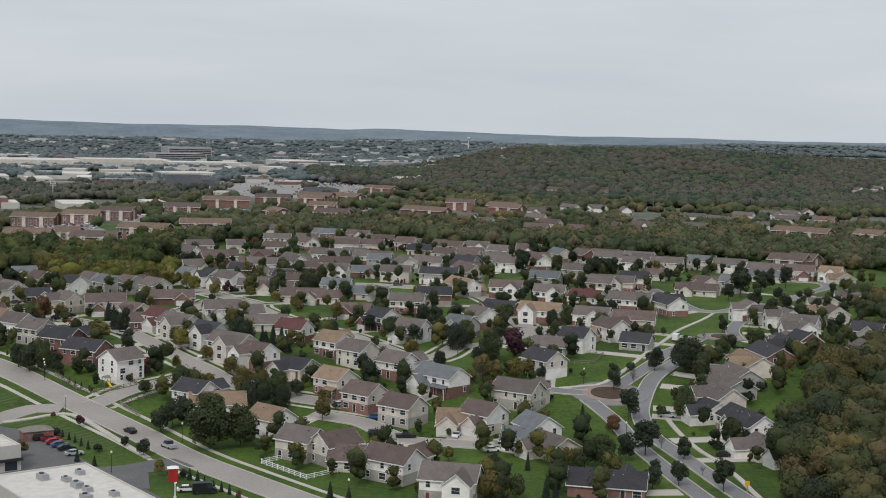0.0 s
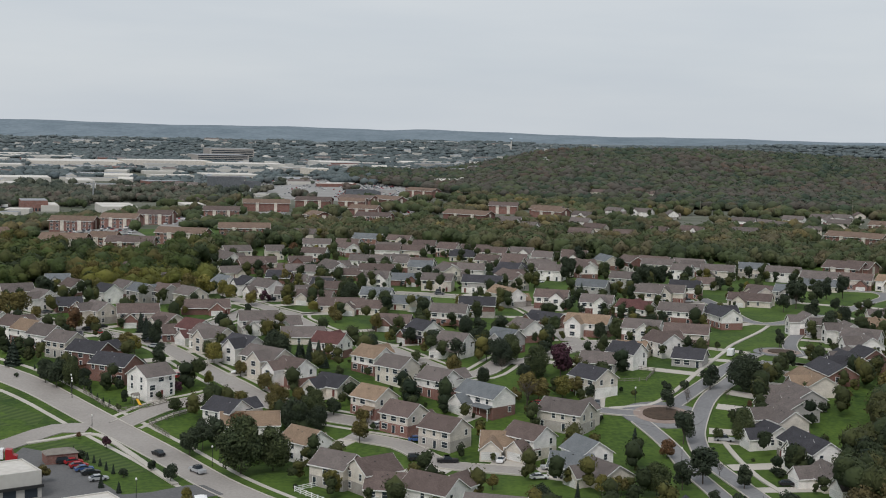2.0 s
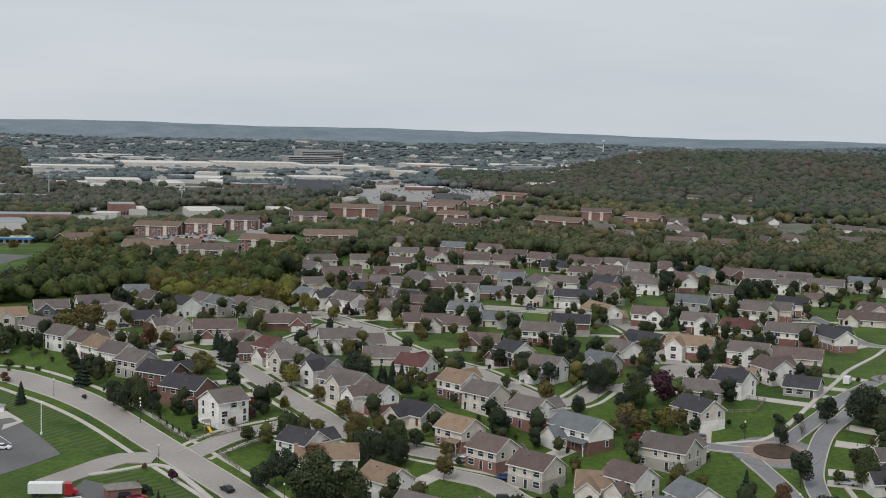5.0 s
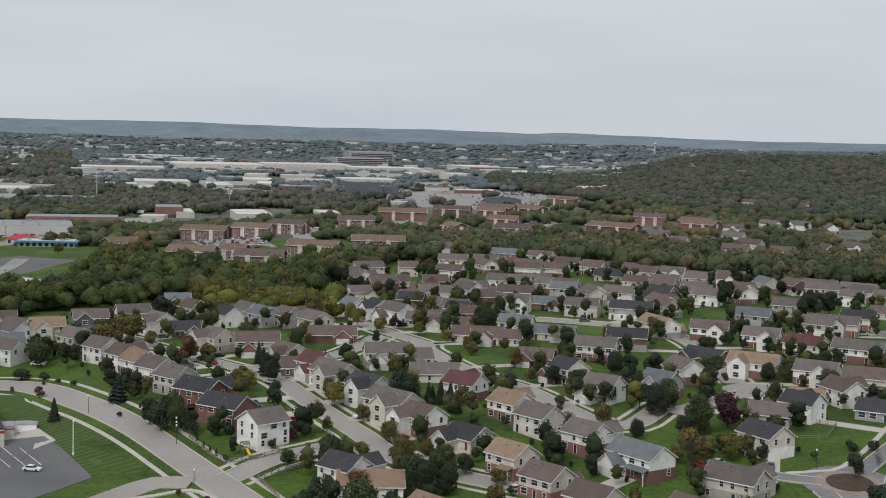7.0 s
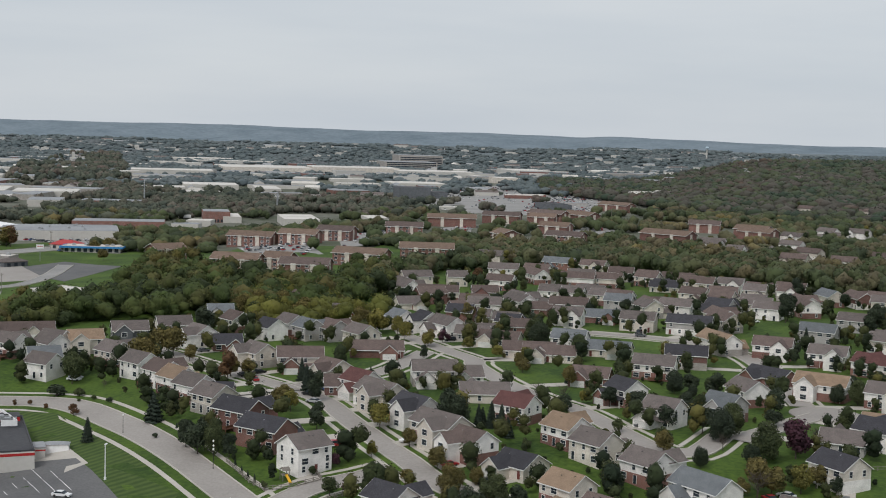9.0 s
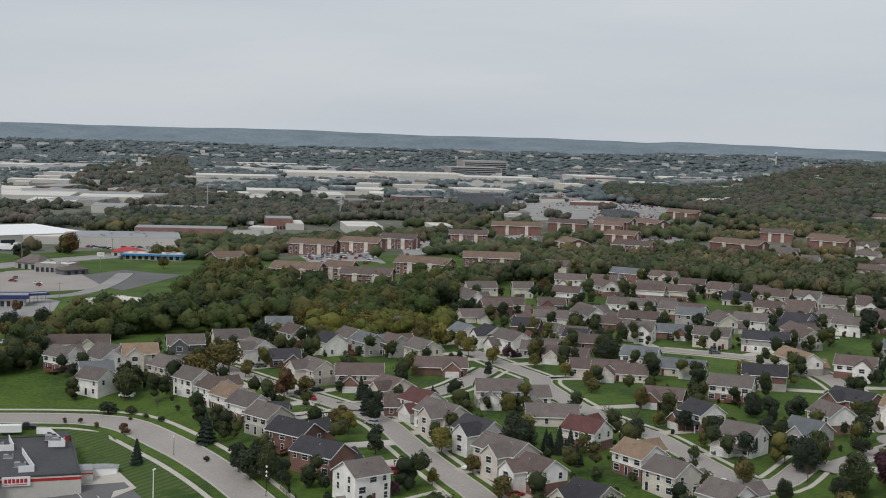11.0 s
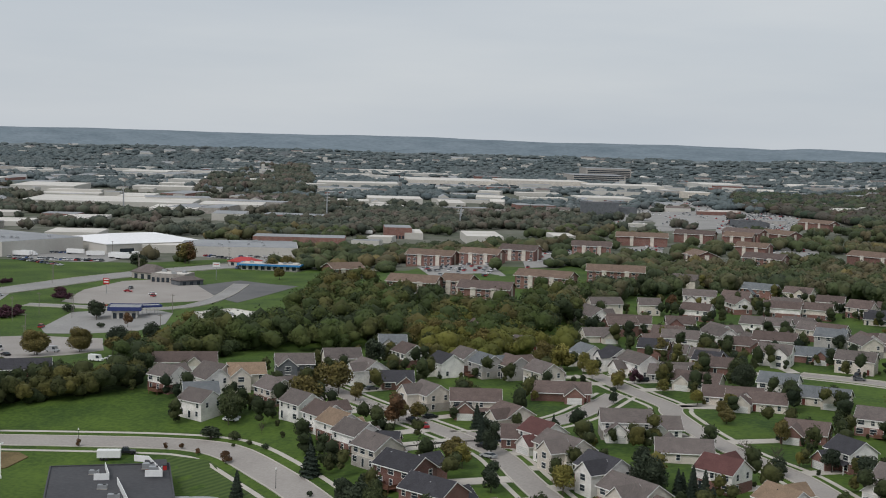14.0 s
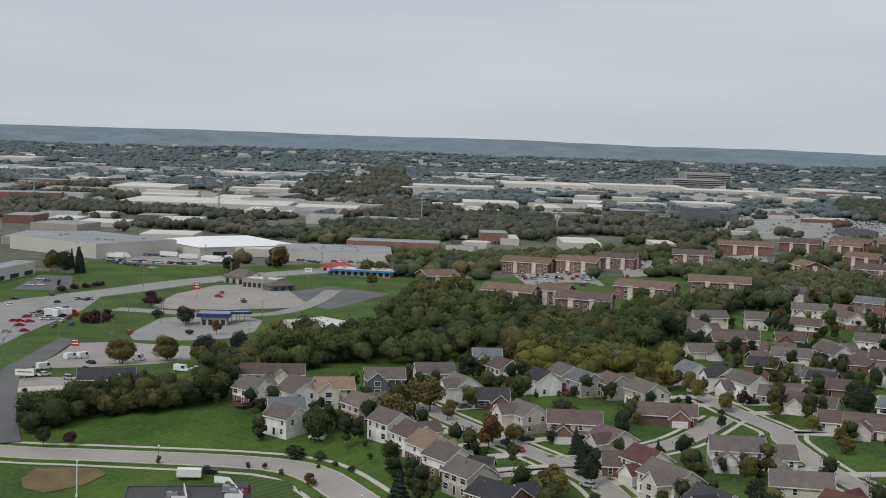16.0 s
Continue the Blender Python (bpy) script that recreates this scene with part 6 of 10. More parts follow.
tree("fir", -42.7, 544.1, 0.65, 1.05)
tree("yellow", -35.4, 511.0, 0.54, 0.91)
tree("dark", -27.1, 508.4, 0.86, 1.12)
tree("dark", -17.1, 492.2, 0.82, 1.11)
tree("green", -23.1, 473.6, 0.54, 1.04)
tree("olive", -67.1, 430.4, 0.76, 1.20)
tree("olive", -73.2, 420.5, 0.41, 1.50)
tree("olive", -59.7, 407.3, 0.64, 1.30)
tree("bigolive", -55.5, 421.4, 0.39, 1.04)
tree("big", -46.6, 394.8, 0.61, 0.93)
tree("dark", -43.7, 410.0, 0.64, 1.20)
tree("olive", -34.5, 403.3, 0.57, 1.30)
tree("green", -46.1, 448.8, 0.51, 0.90)
tree("yellow", -85.6, 600.7, 0.66, 1.20)
tree("yellow", -72.1, 586.6, 0.64, 1.20)
tree("olive", -59.9, 560.3, 0.66, 1.40)
tree("big", -7.3, 537.4, 0.50, 1.10)
tree("big", -1.6, 533.6, 0.32, 1.02)
tree("big", 4.2, 546.3, 0.36, 1.10)
tree("dark", -16.5, 487.9, 0.90, 1.30)
tree("dark", -5.5, 490.9, 0.73, 1.30)
tree("big", 0.1, 496.9, 0.64, 0.80)
tree("big", 6.4, 473.3, 0.68, 0.80)
tree("dark", 21.3, 493.7, 0.69, 1.40)
tree("dark", 24.7, 530.5, 0.56, 0.91)
tree("big", 43.9, 536.0, 0.52, 0.94)
tree("big", 50.2, 535.2, 0.66, 0.95)
tree("dark", 62.6, 575.0, 0.66, 1.30)
tree("dark", 67.3, 570.4, 0.75, 1.30)
tree("dark", 72.9, 575.0, 0.66, 1.30)
tree("big", 17.8, 458.3, 0.48, 0.91)
tree("plum", 25.4, 467.3, 0.69, 1.20)
tree("big", -0.2, 445.7, 0.45, 0.90)
tree("dark", 32.7, 479.8, 0.41, 1.00)
tree("olive", 13.3, 440.9, 0.68, 1.20)
tree("dark", 41.5, 602.8, 0.56, 1.00)
tree("dark", 46.9, 675.9, 0.55, 1.09)
tree("dark", 60.0, 675.8, 0.67, 1.01)
tree("big", -60.4, 352.9, 1.16, 1.04)
tree("big", -52.9, 356.6, 0.87, 1.01)
tree("big", -48.8, 406.3, 0.69, 1.05)
tree("green", -91.0, 434.7, 0.64, 1.00)
tree("yellow", -85.7, 436.0, 0.56, 0.96)
tree("olive", -123.3, 480.3, 0.81, 1.50)
tree("green", -89.6, 407.2, 0.62, 1.12)
tree("plum", -85.9, 414.3, 0.41, 1.12)
tree("olive", -77.5, 446.1, 0.69, 1.08)
tree("olive", -90.3, 463.9, 0.78, 1.06)
tree("olive", -67.8, 437.5, 0.62, 0.97)
tree("dark", -59.7, 441.4, 0.73, 0.95)
tree("dark", -76.9, 369.4, 0.96, 0.96)
tree("dark", -74.7, 375.3, 0.98, 0.92)
tree("dark", -71.6, 378.4, 0.94, 1.07)
tree("dark", -82.9, 353.0, 0.37, 0.99)
tree("dark", -75.9, 343.4, 0.57, 1.09)
tree("plum", -100.3, 373.9, 0.44, 0.99)
tree("fir", -90.9, 336.1, 0.36, 1.11)
tree("fir", -85.5, 331.9, 0.32, 1.09)
tree("fir", -107.3, 368.1, 0.25, 0.90)
tree("darkshrub", -104.3, 363.9, 1.15, 0.95)
tree("fir", -102.0, 362.3, 0.25, 1.10)
tree("fir", -99.4, 359.4, 0.25, 1.00)
tree("fir", -97.0, 356.5, 0.25, 1.12)
tree("fir", -94.3, 352.5, 0.27, 0.99)
tree("fir", -91.6, 349.2, 0.29, 0.92)
tree("darkshrub", -88.3, 346.5, 1.16, 1.04)
tree("olive", -106.2, 339.0, 0.61, 1.07)
tree("yellow", -67.7, 323.9, 0.50, 0.96)
tree("darkshrub", -65.2, 324.6, 0.65, 0.92)
tree("darkshrub", -61.8, 323.7, 0.88, 0.97)
tree("fir", -59.7, 320.8, 0.33, 1.11)
tree("fir", -57.6, 319.8, 0.30, 1.07)
tree("fir", -55.1, 315.1, 0.29, 0.93)
tree("fir", -52.4, 311.8, 0.29, 0.95)
tree("fir", -50.4, 310.8, 0.29, 0.92)
tree("fir", -48.2, 308.7, 0.29, 0.91)
tree("rust", -45.4, 304.8, 0.27, 1.08)
tree("dark", -136.3, 433.8, 0.93, 0.94)
tree("dark", -131.3, 429.0, 1.14, 1.02)
tree("green", -97.3, 419.5, 0.36, 1.00)
tree("green", -106.3, 407.8, 0.32, 0.94)
tree("rust", -110.2, 382.0, 0.25, 1.06)
tree("olive", -33.7, 385.5, 0.91, 0.93)
tree("dark", -26.4, 444.3, 0.79, 1.04)
tree("dark", -21.9, 427.7, 0.76, 0.93)
tree("olive", -9.9, 453.4, 0.95, 0.99)
tree("big", 8.7, 477.5, 0.76, 0.95)
tree("dark", 12.7, 446.7, 0.88, 0.96)
tree("plum", 26.6, 476.0, 0.73, 1.11)
tree("bare", 13.1, 424.7, 1.29, 1.40)
tree("bare", 5.8, 461.5, 0.80, 1.08)
tree("olive", 9.8, 426.5, 0.63, 0.97)
tree("olive", 28.0, 435.9, 0.79, 1.09)
tree("dark", 32.5, 432.0, 0.61, 0.95)
tree("darkshrub", 33.9, 411.0, 1.04, 0.99)
tree("olive", 2.6, 345.0, 0.51, 1.09)
tree("big", 14.0, 329.3, 0.48, 1.04)
tree("green", 10.5, 321.4, 0.64, 0.92)
tree("bigolive", 12.6, 307.5, 0.64, 1.12)
tree("green", 18.3, 310.3, 0.77, 0.95)
tree("fir", 22.7, 337.5, 0.54, 0.70)
tree("yellow", 28.8, 342.7, 0.64, 0.96)
tree("olive", 33.6, 343.2, 0.64, 1.07)
tree("yellow", 31.4, 341.6, 0.59, 0.97)
tree("fir", 41.2, 384.9, 0.76, 0.97)
tree("fir", 25.4, 310.9, 0.62, 0.92)
tree("fir", -24.7, 306.6, 0.48, 0.92)
tree("fir", -20.4, 306.9, 0.34, 1.03)
tree("shrub", -8.3, 380.9, 1.05, 0.95)
tree("darkshrub", 12.0, 378.6, 0.85, 1.03)
tree("shrub", 9.0, 379.7, 1.05, 0.98)
tree("fir", 27.4, 308.8, 0.55, 1.00)
tree("pear", 71.3, 446.1, 1.01, 1.11)
tree("pear", 54.7, 422.4, 0.89, 1.01)
tree("pear", 55.6, 393.3, 1.20, 1.03)
tree("pear", 55.2, 356.1, 1.26, 1.10)
tree("pear", 64.9, 352.7, 0.80, 1.09)
tree("pear", 68.7, 320.0, 1.08, 0.94)
tree("big", 98.5, 469.9, 0.58, 0.93)
tree("big", 81.7, 445.4, 0.99, 1.10)
tree("big", 72.2, 394.6, 0.79, 0.80)
tree("green", 65.8, 396.7, 0.51, 1.08)
tree("pear", 110.1, 527.0, 0.86, 0.95)
tree("darkshrub", 63.2, 445.5, 1.56, 0.94)
tree("darkshrub", 57.9, 445.0, 1.08, 1.06)
tree("dark", 54.5, 335.1, 0.52, 1.11)
tree("dark", 58.8, 325.2, 0.83, 0.94)
tree("rust", 49.3, 379.7, 0.68, 1.11)
tree("big", 42.2, 344.0, 0.66, 1.09)
tree("dark", 49.2, 350.3, 0.91, 1.03)
tree("shrub", 86.0, 442.5, 1.55, 0.99)
tree("rust", 80.4, 428.3, 0.30, 0.92)
tree("darkshrub", 101.5, 425.9, 1.61, 0.91)
tree("darkshrub", 76.2, 365.6, 1.22, 1.11)
tree("dark", 81.6, 368.9, 0.48, 0.95)
tree("darkshrub", 83.5, 357.4, 1.90, 1.06)
tree("yellow", 48.0, 312.8, 0.47, 0.96)
tree("dark", 51.9, 322.2, 0.74, 1.08)
tree("bare", 60.7, 364.1, 0.75, 1.03)
tree("bare", 66.7, 336.2, 0.47, 0.96)
tree("bare", 62.2, 431.5, 0.60, 0.94)
tree("bare", 74.8, 435.4, 0.60, 1.06)
tree("bare", 98.6, 505.0, 0.61, 0.92)
tree("big", 122.4, 454.9, 0.45, 0.60)
tree("shrub", 72.2, 379.5, 0.63, 0.95)
tree("darkshrub", 79.2, 382.7, 0.52, 1.02)
tree("darkshrub", 84.7, 353.7, 0.80, 1.09)
tree("plum", 89.5, 431.3, 0.27, 1.04)
tree("big", 141.3, 444.6, 0.81, 0.96)
tree("bigolive", 126.1, 434.2, 1.07, 1.10)
tree("bigolive", 126.4, 417.4, 0.89, 0.94)
tree("olive", -41.9, 537.7, 0.99, 0.90)
tree("dark", 6.0, 537.2, 0.94, 1.30)
tree("green", -10.0, 457.7, 0.88, 0.96)
tree("dark", 22.7, 511.2, 1.07, 1.00)
tree("big", 16.7, 453.0, 0.88, 0.91)
tree("plum", 24.8, 458.4, 1.30, 1.20)
tree("bare", 31.5, 473.4, 0.92, 0.94)
tree("dark", 45.7, 547.0, 0.81, 0.98)
tree("dark", 48.9, 545.5, 1.03, 1.03)
tree("pear", 75.9, 699.8, 1.49, 0.93)
tree("pear", 79.6, 707.7, 1.51, 0.98)
tree("pear", 85.2, 716.6, 1.44, 1.10)
tree("pear", 90.6, 722.6, 1.36, 1.12)
tree("fir", 45.6, 664.3, 0.80, 1.04)
tree("pear", 42.5, 731.1, 1.64, 1.05)
tree("dark", 109.3, 754.2, 1.02, 1.03)
tree("green", -26.6, 563.5, 0.76, 0.93)
tree("bare", -41.0, 503.8, 1.22, 0.91)
tree("olive", -62.6, 571.1, 0.69, 0.90)
tree("big", -63.5, 635.0, 0.73, 1.10)
tree("dark", -97.1, 813.8, 0.74, 1.05)
tree("dark", -31.1, 736.7, 0.90, 1.11)
tree("darkshrub", 57.2, 447.8, 1.09, 0.90)
tree("bare", 62.2, 434.2, 0.64, 1.04)
tree("shrub", 72.2, 614.1, 0.87, 1.01)
tree("darkshrub", 81.0, 621.9, 0.36, 1.06)
tree("fir", 50.5, 602.6, 0.68, 0.97)
tree("pear", 54.5, 815.2, 1.53, 1.12)
tree("shrub", -2.0, 418.1, 1.71, 0.92)
tree("shrub", 1.1, 420.0, 1.43, 1.02)
tree("olive", 13.6, 429.6, 1.18, 1.06)
tree("olive", 16.6, 427.1, 1.04, 1.10)
tree("yellow", 24.0, 431.3, 0.92, 1.06)
tree("green", -206.0, 516.4, 1.08, 1.30)
tree("darkshrub", -202.3, 494.3, 1.90, 1.60)
tree("shrub", -194.1, 493.0, 1.61, 1.05)
tree("olive", -185.4, 522.8, 1.52, 1.07)
tree("olive", -185.7, 552.6, 1.34, 1.10)
tree("rust", -151.9, 513.6, 1.22, 0.98)
tree("olive", -147.9, 523.1, 0.81, 1.05)
tree("olive", -179.4, 554.6, 0.56, 1.10)
tree("dark", -194.4, 610.2, 1.28, 1.09)
tree("olive", -122.3, 474.6, 0.88, 0.99)
tree("yellow", -118.6, 472.6, 0.80, 1.07)
tree("fir", -128.7, 520.5, 0.87, 1.09)
tree("fir", -117.4, 496.6, 0.68, 1.03)
tree("plum", -93.2, 426.6, 0.50, 1.04)
tree("yellow", -88.7, 459.0, 0.98, 0.98)
tree("big", -68.9, 465.5, 0.89, 1.03)
tree("dark", -139.3, 440.3, 0.67, 1.03)
tree("dark", -134.8, 436.0, 0.76, 0.92)
tree("dark", -130.5, 431.9, 0.82, 1.04)
tree("plum", -85.4, 408.4, 0.45, 1.12)
tree("dark", -77.4, 387.7, 0.63, 1.09)
tree("dark", -74.9, 387.6, 0.71, 1.06)
tree("rust", -67.3, 388.9, 0.83, 1.40)
tree("big", -52.3, 392.7, 0.82, 0.99)
tree("bigolive", -60.8, 414.0, 0.65, 1.06)
tree("bigolive", -194.0, 656.6, 0.92, 1.03)
tree("bigolive", -187.3, 661.8, 1.05, 1.00)
tree("bigolive", -179.2, 669.0, 0.97, 1.08)
tree("olive", -167.8, 661.4, 1.23, 1.40)
tree("olive", -152.7, 663.8, 0.94, 0.92)
tree("bigolive", -137.2, 640.6, 0.80, 1.07)
tree("yellow", -128.1, 630.9, 1.27, 1.30)
tree("yellow", -118.8, 627.8, 1.01, 0.91)
tree("olive", -102.3, 607.3, 0.87, 1.03)
tree("plum", -98.2, 616.6, 0.67, 1.01)
tree("olive", -161.1, 671.0, 0.79, 0.95)
tree("green", -153.0, 602.3, 0.50, 1.05)
tree("green", -144.2, 750.7, 0.77, 1.01)
tree("darkshrub", -101.9, 596.4, 1.08, 1.04)
tree("darkshrub", -128.3, 572.5, 1.04, 1.10)
tree("darkshrub", -214.5, 571.4, 1.06, 0.96)
tree("shrub", -191.2, 486.4, 0.72, 0.90)
tree("darkshrub", -148.2, 441.7, 0.78, 0.97)
tree("green", -211.5, 686.7, 1.13, 1.05)
tree("olive", -328.3, 591.9, 1.23, 1.60)
tree("olive", -320.0, 609.8, 1.10, 1.50)
tree("olive", -299.1, 599.2, 0.96, 1.40)
tree("dark", -291.5, 599.4, 0.88, 0.94)
tree("plum", -269.5, 481.9, 0.58, 1.20)
tree("dark", -276.1, 478.3, 0.82, 0.94)
tree("rust", -236.6, 478.0, 0.29, 1.10)
tree("darkshrub", -318.3, 522.3, 0.73, 1.05)
tree("fir", -559.0, 875.0, 1.90, 1.00)
tree("dark", -562.3, 864.5, 1.81, 1.10)
tree("olive", -579.6, 873.2, 1.61, 0.97)
tree("dark", -377.9, 713.9, 0.84, 1.05)
tree("plum", -431.3, 764.8, 0.80, 1.50)
tree("plum", -421.9, 696.4, 0.70, 1.30)
tree("plum", -420.2, 701.8, 0.77, 1.30)
tree("plum", -420.1, 710.3, 0.66, 1.30)
tree("plum", -523.8, 808.4, 0.50, 0.94)
tree("plum", -508.9, 801.5, 0.42, 1.30)
tree("plum", -506.7, 809.5, 0.43, 1.30)
tree("plum", -505.3, 816.9, 0.43, 1.30)
tree("plum", -504.7, 823.7, 0.43, 1.30)
tree("rust", -475.1, 988.3, 1.90, 0.99)
tree("green", -477.8, 928.1, 1.07, 1.08)
tree("olive", -192.7, 552.7, 1.29, 1.10)
tree("olive", -192.7, 570.3, 1.05, 1.09)
tree("darkshrub", -192.3, 515.0, 1.38, 0.98)
tree("fir", -164.3, 479.1, 0.54, 1.50)
tree("darkshrub", -179.4, 482.9, 0.86, 1.03)
tree("shrub", -186.9, 488.0, 0.90, 0.97)
tree("bare", -187.6, 497.8, 0.64, 0.93)
tree("rust", -185.9, 471.3, 0.45, 1.40)
tree("rust", -198.9, 479.6, 0.25, 1.01)
tree("rust", -206.4, 484.0, 0.25, 1.08)
tree("rust", -211.2, 483.2, 0.25, 1.09)
tree("plum", -205.9, 531.9, 0.38, 1.06)
tree("plum", -189.4, 515.6, 0.40, 1.11)
tree("fir", -122.6, 504.2, 0.96, 0.96)
tree("green", -117.9, 526.1, 0.63, 0.94)
tree("fir", -93.3, 514.4, 0.70, 1.00)
tree("dark", -98.2, 576.5, 0.54, 0.96)
tree("fir", -108.5, 534.2, 0.44, 0.95)
tree("olive", -97.0, 672.8, 1.21, 0.99)
tree("yellow", -101.5, 602.4, 0.68, 1.04)
tree("plum", -96.7, 620.6, 0.42, 1.01)
tree("yellow", -113.1, 614.6, 1.01, 0.97)
tree("dark", -90.9, 718.3, 1.10, 1.08)
tree("big", -60.7, 623.2, 0.76, 1.12)
tree("rust", -116.9, 838.2, 1.10, 1.00)
tree("dark", -92.0, 800.7, 0.80, 0.92)
tree("bare", -63.2, 538.8, 0.72, 0.91)
tree("bare", -49.8, 513.5, 1.00, 1.09)
tree("dark", -82.0, 549.5, 0.64, 0.91)
tree("pear", 142.1, 642.8, 1.77, 1.06)
tree("dark", 133.8, 630.3, 1.09, 1.03)
tree("pear", 138.7, 597.7, 1.28, 0.97)
tree("pear", 159.0, 672.7, 1.28, 1.07)
tree("pear", 166.4, 685.6, 1.32, 0.90)
tree("pear", 175.6, 690.3, 1.46, 0.93)
tree("dark", 159.0, 639.2, 0.78, 1.00)
tree("big", 150.1, 590.9, 0.70, 0.91)
tree("pear", 134.6, 550.0, 1.38, 1.08)
tree("dark", 191.1, 660.8, 0.83, 0.95)
tree("fir", 206.3, 677.4, 0.51, 0.93)
tree("pear", 143.6, 764.7, 1.02, 0.91)
tree("dark", 118.9, 711.0, 0.94, 1.04)
tree("dark", 112.0, 769.7, 0.89, 1.00)
tree("pear", 93.0, 741.7, 1.15, 1.04)
tree("pear", 87.0, 736.9, 1.14, 1.04)
tree("pear", 81.5, 730.1, 1.32, 1.08)
tree("dark", 99.0, 751.1, 0.61, 1.11)
tree("olive", 116.5, 670.9, 0.55, 1.05)
tree("yellow", 132.1, 708.6, 0.65, 0.94)
tree("dark", 96.9, 571.2, 0.35, 1.00)
tree("big", 179.9, 575.0, 0.65, 0.94)
tree("dark", 163.2, 559.1, 0.80, 0.90)
tree("rust", 169.3, 632.8, 0.39, 1.00)
tree("dark", 203.7, 639.1, 0.52, 1.06)
tree("green", 85.3, 516.6, 0.42, 0.94)
tree("darkshrub", 92.3, 508.2, 0.83, 0.96)
tree("dark", -31.8, 754.8, 0.87, 1.40)
tree("fir", -42.0, 692.3, 0.40, 0.98)
tree("pear", 43.8, 736.3, 1.65, 1.05)
tree("fir", 51.0, 609.2, 0.68, 1.01)
tree("dark", 42.0, 615.5, 0.59, 1.04)
tree("dark", -7.5, 548.6, 0.75, 1.40)
tree("dark", -2.1, 543.1, 0.74, 1.30)
tree("olive", -17.4, 502.1, 0.79, 1.07)
tree("green", -25.7, 572.8, 0.90, 0.99)
tree("fir", -50.8, 622.7, 0.47, 1.07)
tree("yellow", -61.1, 581.0, 0.73, 1.10)
tree("dark", -63.9, 646.6, 1.08, 0.92)
tree("dark", -68.4, 669.5, 0.84, 1.11)
tree("rust", 41.6, 871.8, 0.48, 1.06)
tree("fir", -20.6, 896.8, 0.52, 0.93)
tree("green", -26.2, 846.2, 0.64, 1.00)
tree("yellow", -16.2, 826.1, 0.54, 1.04)
tree("dark", 58.8, 876.3, 0.84, 1.10)
tree("green", 68.3, 825.5, 0.95, 0.98)
tree("yellow", 2.5, 689.4, 0.31, 1.03)
tree("dark", 39.7, 635.9, 0.54, 1.09)
tree("dark", -55.6, 613.4, 0.46, 1.08)
tree("plum", -64.1, 731.7, 0.37, 1.11)
tree("green", 18.4, 750.6, 0.38, 1.00)
tree("pear", -18.0, 498.9, 0.95, 1.15)
tree("pear", -3.5, 497.9, 1.0, 1.2)
tree("dark", 0.7, 478.3, 1.0, 1.1)
tree("big", 5.5, 470.4, 0.75, 1.0)
tree("dark", -9.2, 481.6, 0.9, 1.1)
tree("fir", -58.9, 472.2, 0.8, 1.1)
tree("fir", -62.2, 469.4, 0.75, 1.1)
tree("fir", -55.6, 469.4, 0.8, 1.1)
tree("dark", -74.3, 489.2, 0.9, 1.0)
# ---- driveways ----
driveway(80.8, 477.4, 73.8, 480.5)
driveway(186.6, 723.3, 177.6, 726.1)
driveway(-200.2, 569.0, -208.2, 576.2)
driveway(-194.9, 566.6, -187.1, 576.8)
driveway(-182.9, 558.9, -171.7, 572.3)
driveway(-156.4, 534.0, -150.3, 540.6)
driveway(-148.9, 524.9, -139.2, 537.2)
driveway(-102.4, 577.6, -110.4, 578.8)
driveway(-115.9, 500.3, -111.3, 504.8)
driveway(-111.0, 493.9, -104.3, 500.3)
driveway(-102.1, 480.2, -94.1, 484.3)
driveway(-69.1, 538.8, -76.3, 535.4)
driveway(-50.4, 516.3, -61.1, 509.1)
driveway(-95.3, 416.0, -100.7, 421.0)
driveway(-93.1, 463.4, -84.2, 470.0)
driveway(-81.6, 447.4, -74.4, 453.8)
driveway(-67.0, 431.1, -59.4, 437.2)
driveway(-60.3, 410.1, -67.7, 394.0)
driveway(-23.2, 468.9, -36.3, 460.6)
driveway(-12.8, 455.1, -24.1, 445.5)
driveway(-17.6, 383.0, -13.9, 386.1)
driveway(-56.7, 419.6, -45.3, 429.1)
driveway(33.2, 418.5, 27.1, 404.8)
driveway(33.8, 422.8, 35.3, 435.5)
driveway(-20.3, 480.5, -10.4, 485.4)
driveway(-34.2, 503.9, -22.7, 512.6)
driveway(7.1, 490.5, 6.0, 498.8)
driveway(27.8, 530.0, 16.0, 528.9)
driveway(37.1, 542.4, 41.5, 542.6)
driveway(19.6, 620.7, 25.0, 623.8)
driveway(-24.1, 664.0, -20.6, 678.2)
driveway(100.6, 658.0, 87.1, 656.6)
driveway(63.1, 397.7, 78.8, 394.7)
driveway(68.2, 352.3, 86.1, 355.4)
driveway(121.9, 547.0, 136.8, 542.4)
driveway(126.1, 555.7, 134.7, 552.5)
driveway(4.0, 368.3, 6.5, 379.1)
driveway(8.6, 368.2, 10.5, 380.1)
driveway(14.2, 365.4, 24.2, 368.9)
driveway(16.5, 362.4, 22.6, 361.8)
driveway(15.6, 360.2, 29.9, 353.2)
driveway(188.3, 724.2, 181.3, 736.3)
driveway(181.5, 724.3, 170.9, 723.2)
driveway(187.9, 726.2, 190.1, 733.8)
driveway(203.7, 719.1, 210.6, 726.5)
driveway(203.0, 717.0, 212.4, 719.6)
driveway(111.4, 589.9, 99.8, 576.8)
driveway(112.6, 648.9, 125.1, 650.1)
driveway(-118.0, 633.7, -122.6, 647.8)
driveway(-115.9, 633.9, -112.5, 646.2)
driveway(-109.1, 626.4, -99.4, 632.5)
driveway(-101.4, 618.1, -86.8, 628.1)
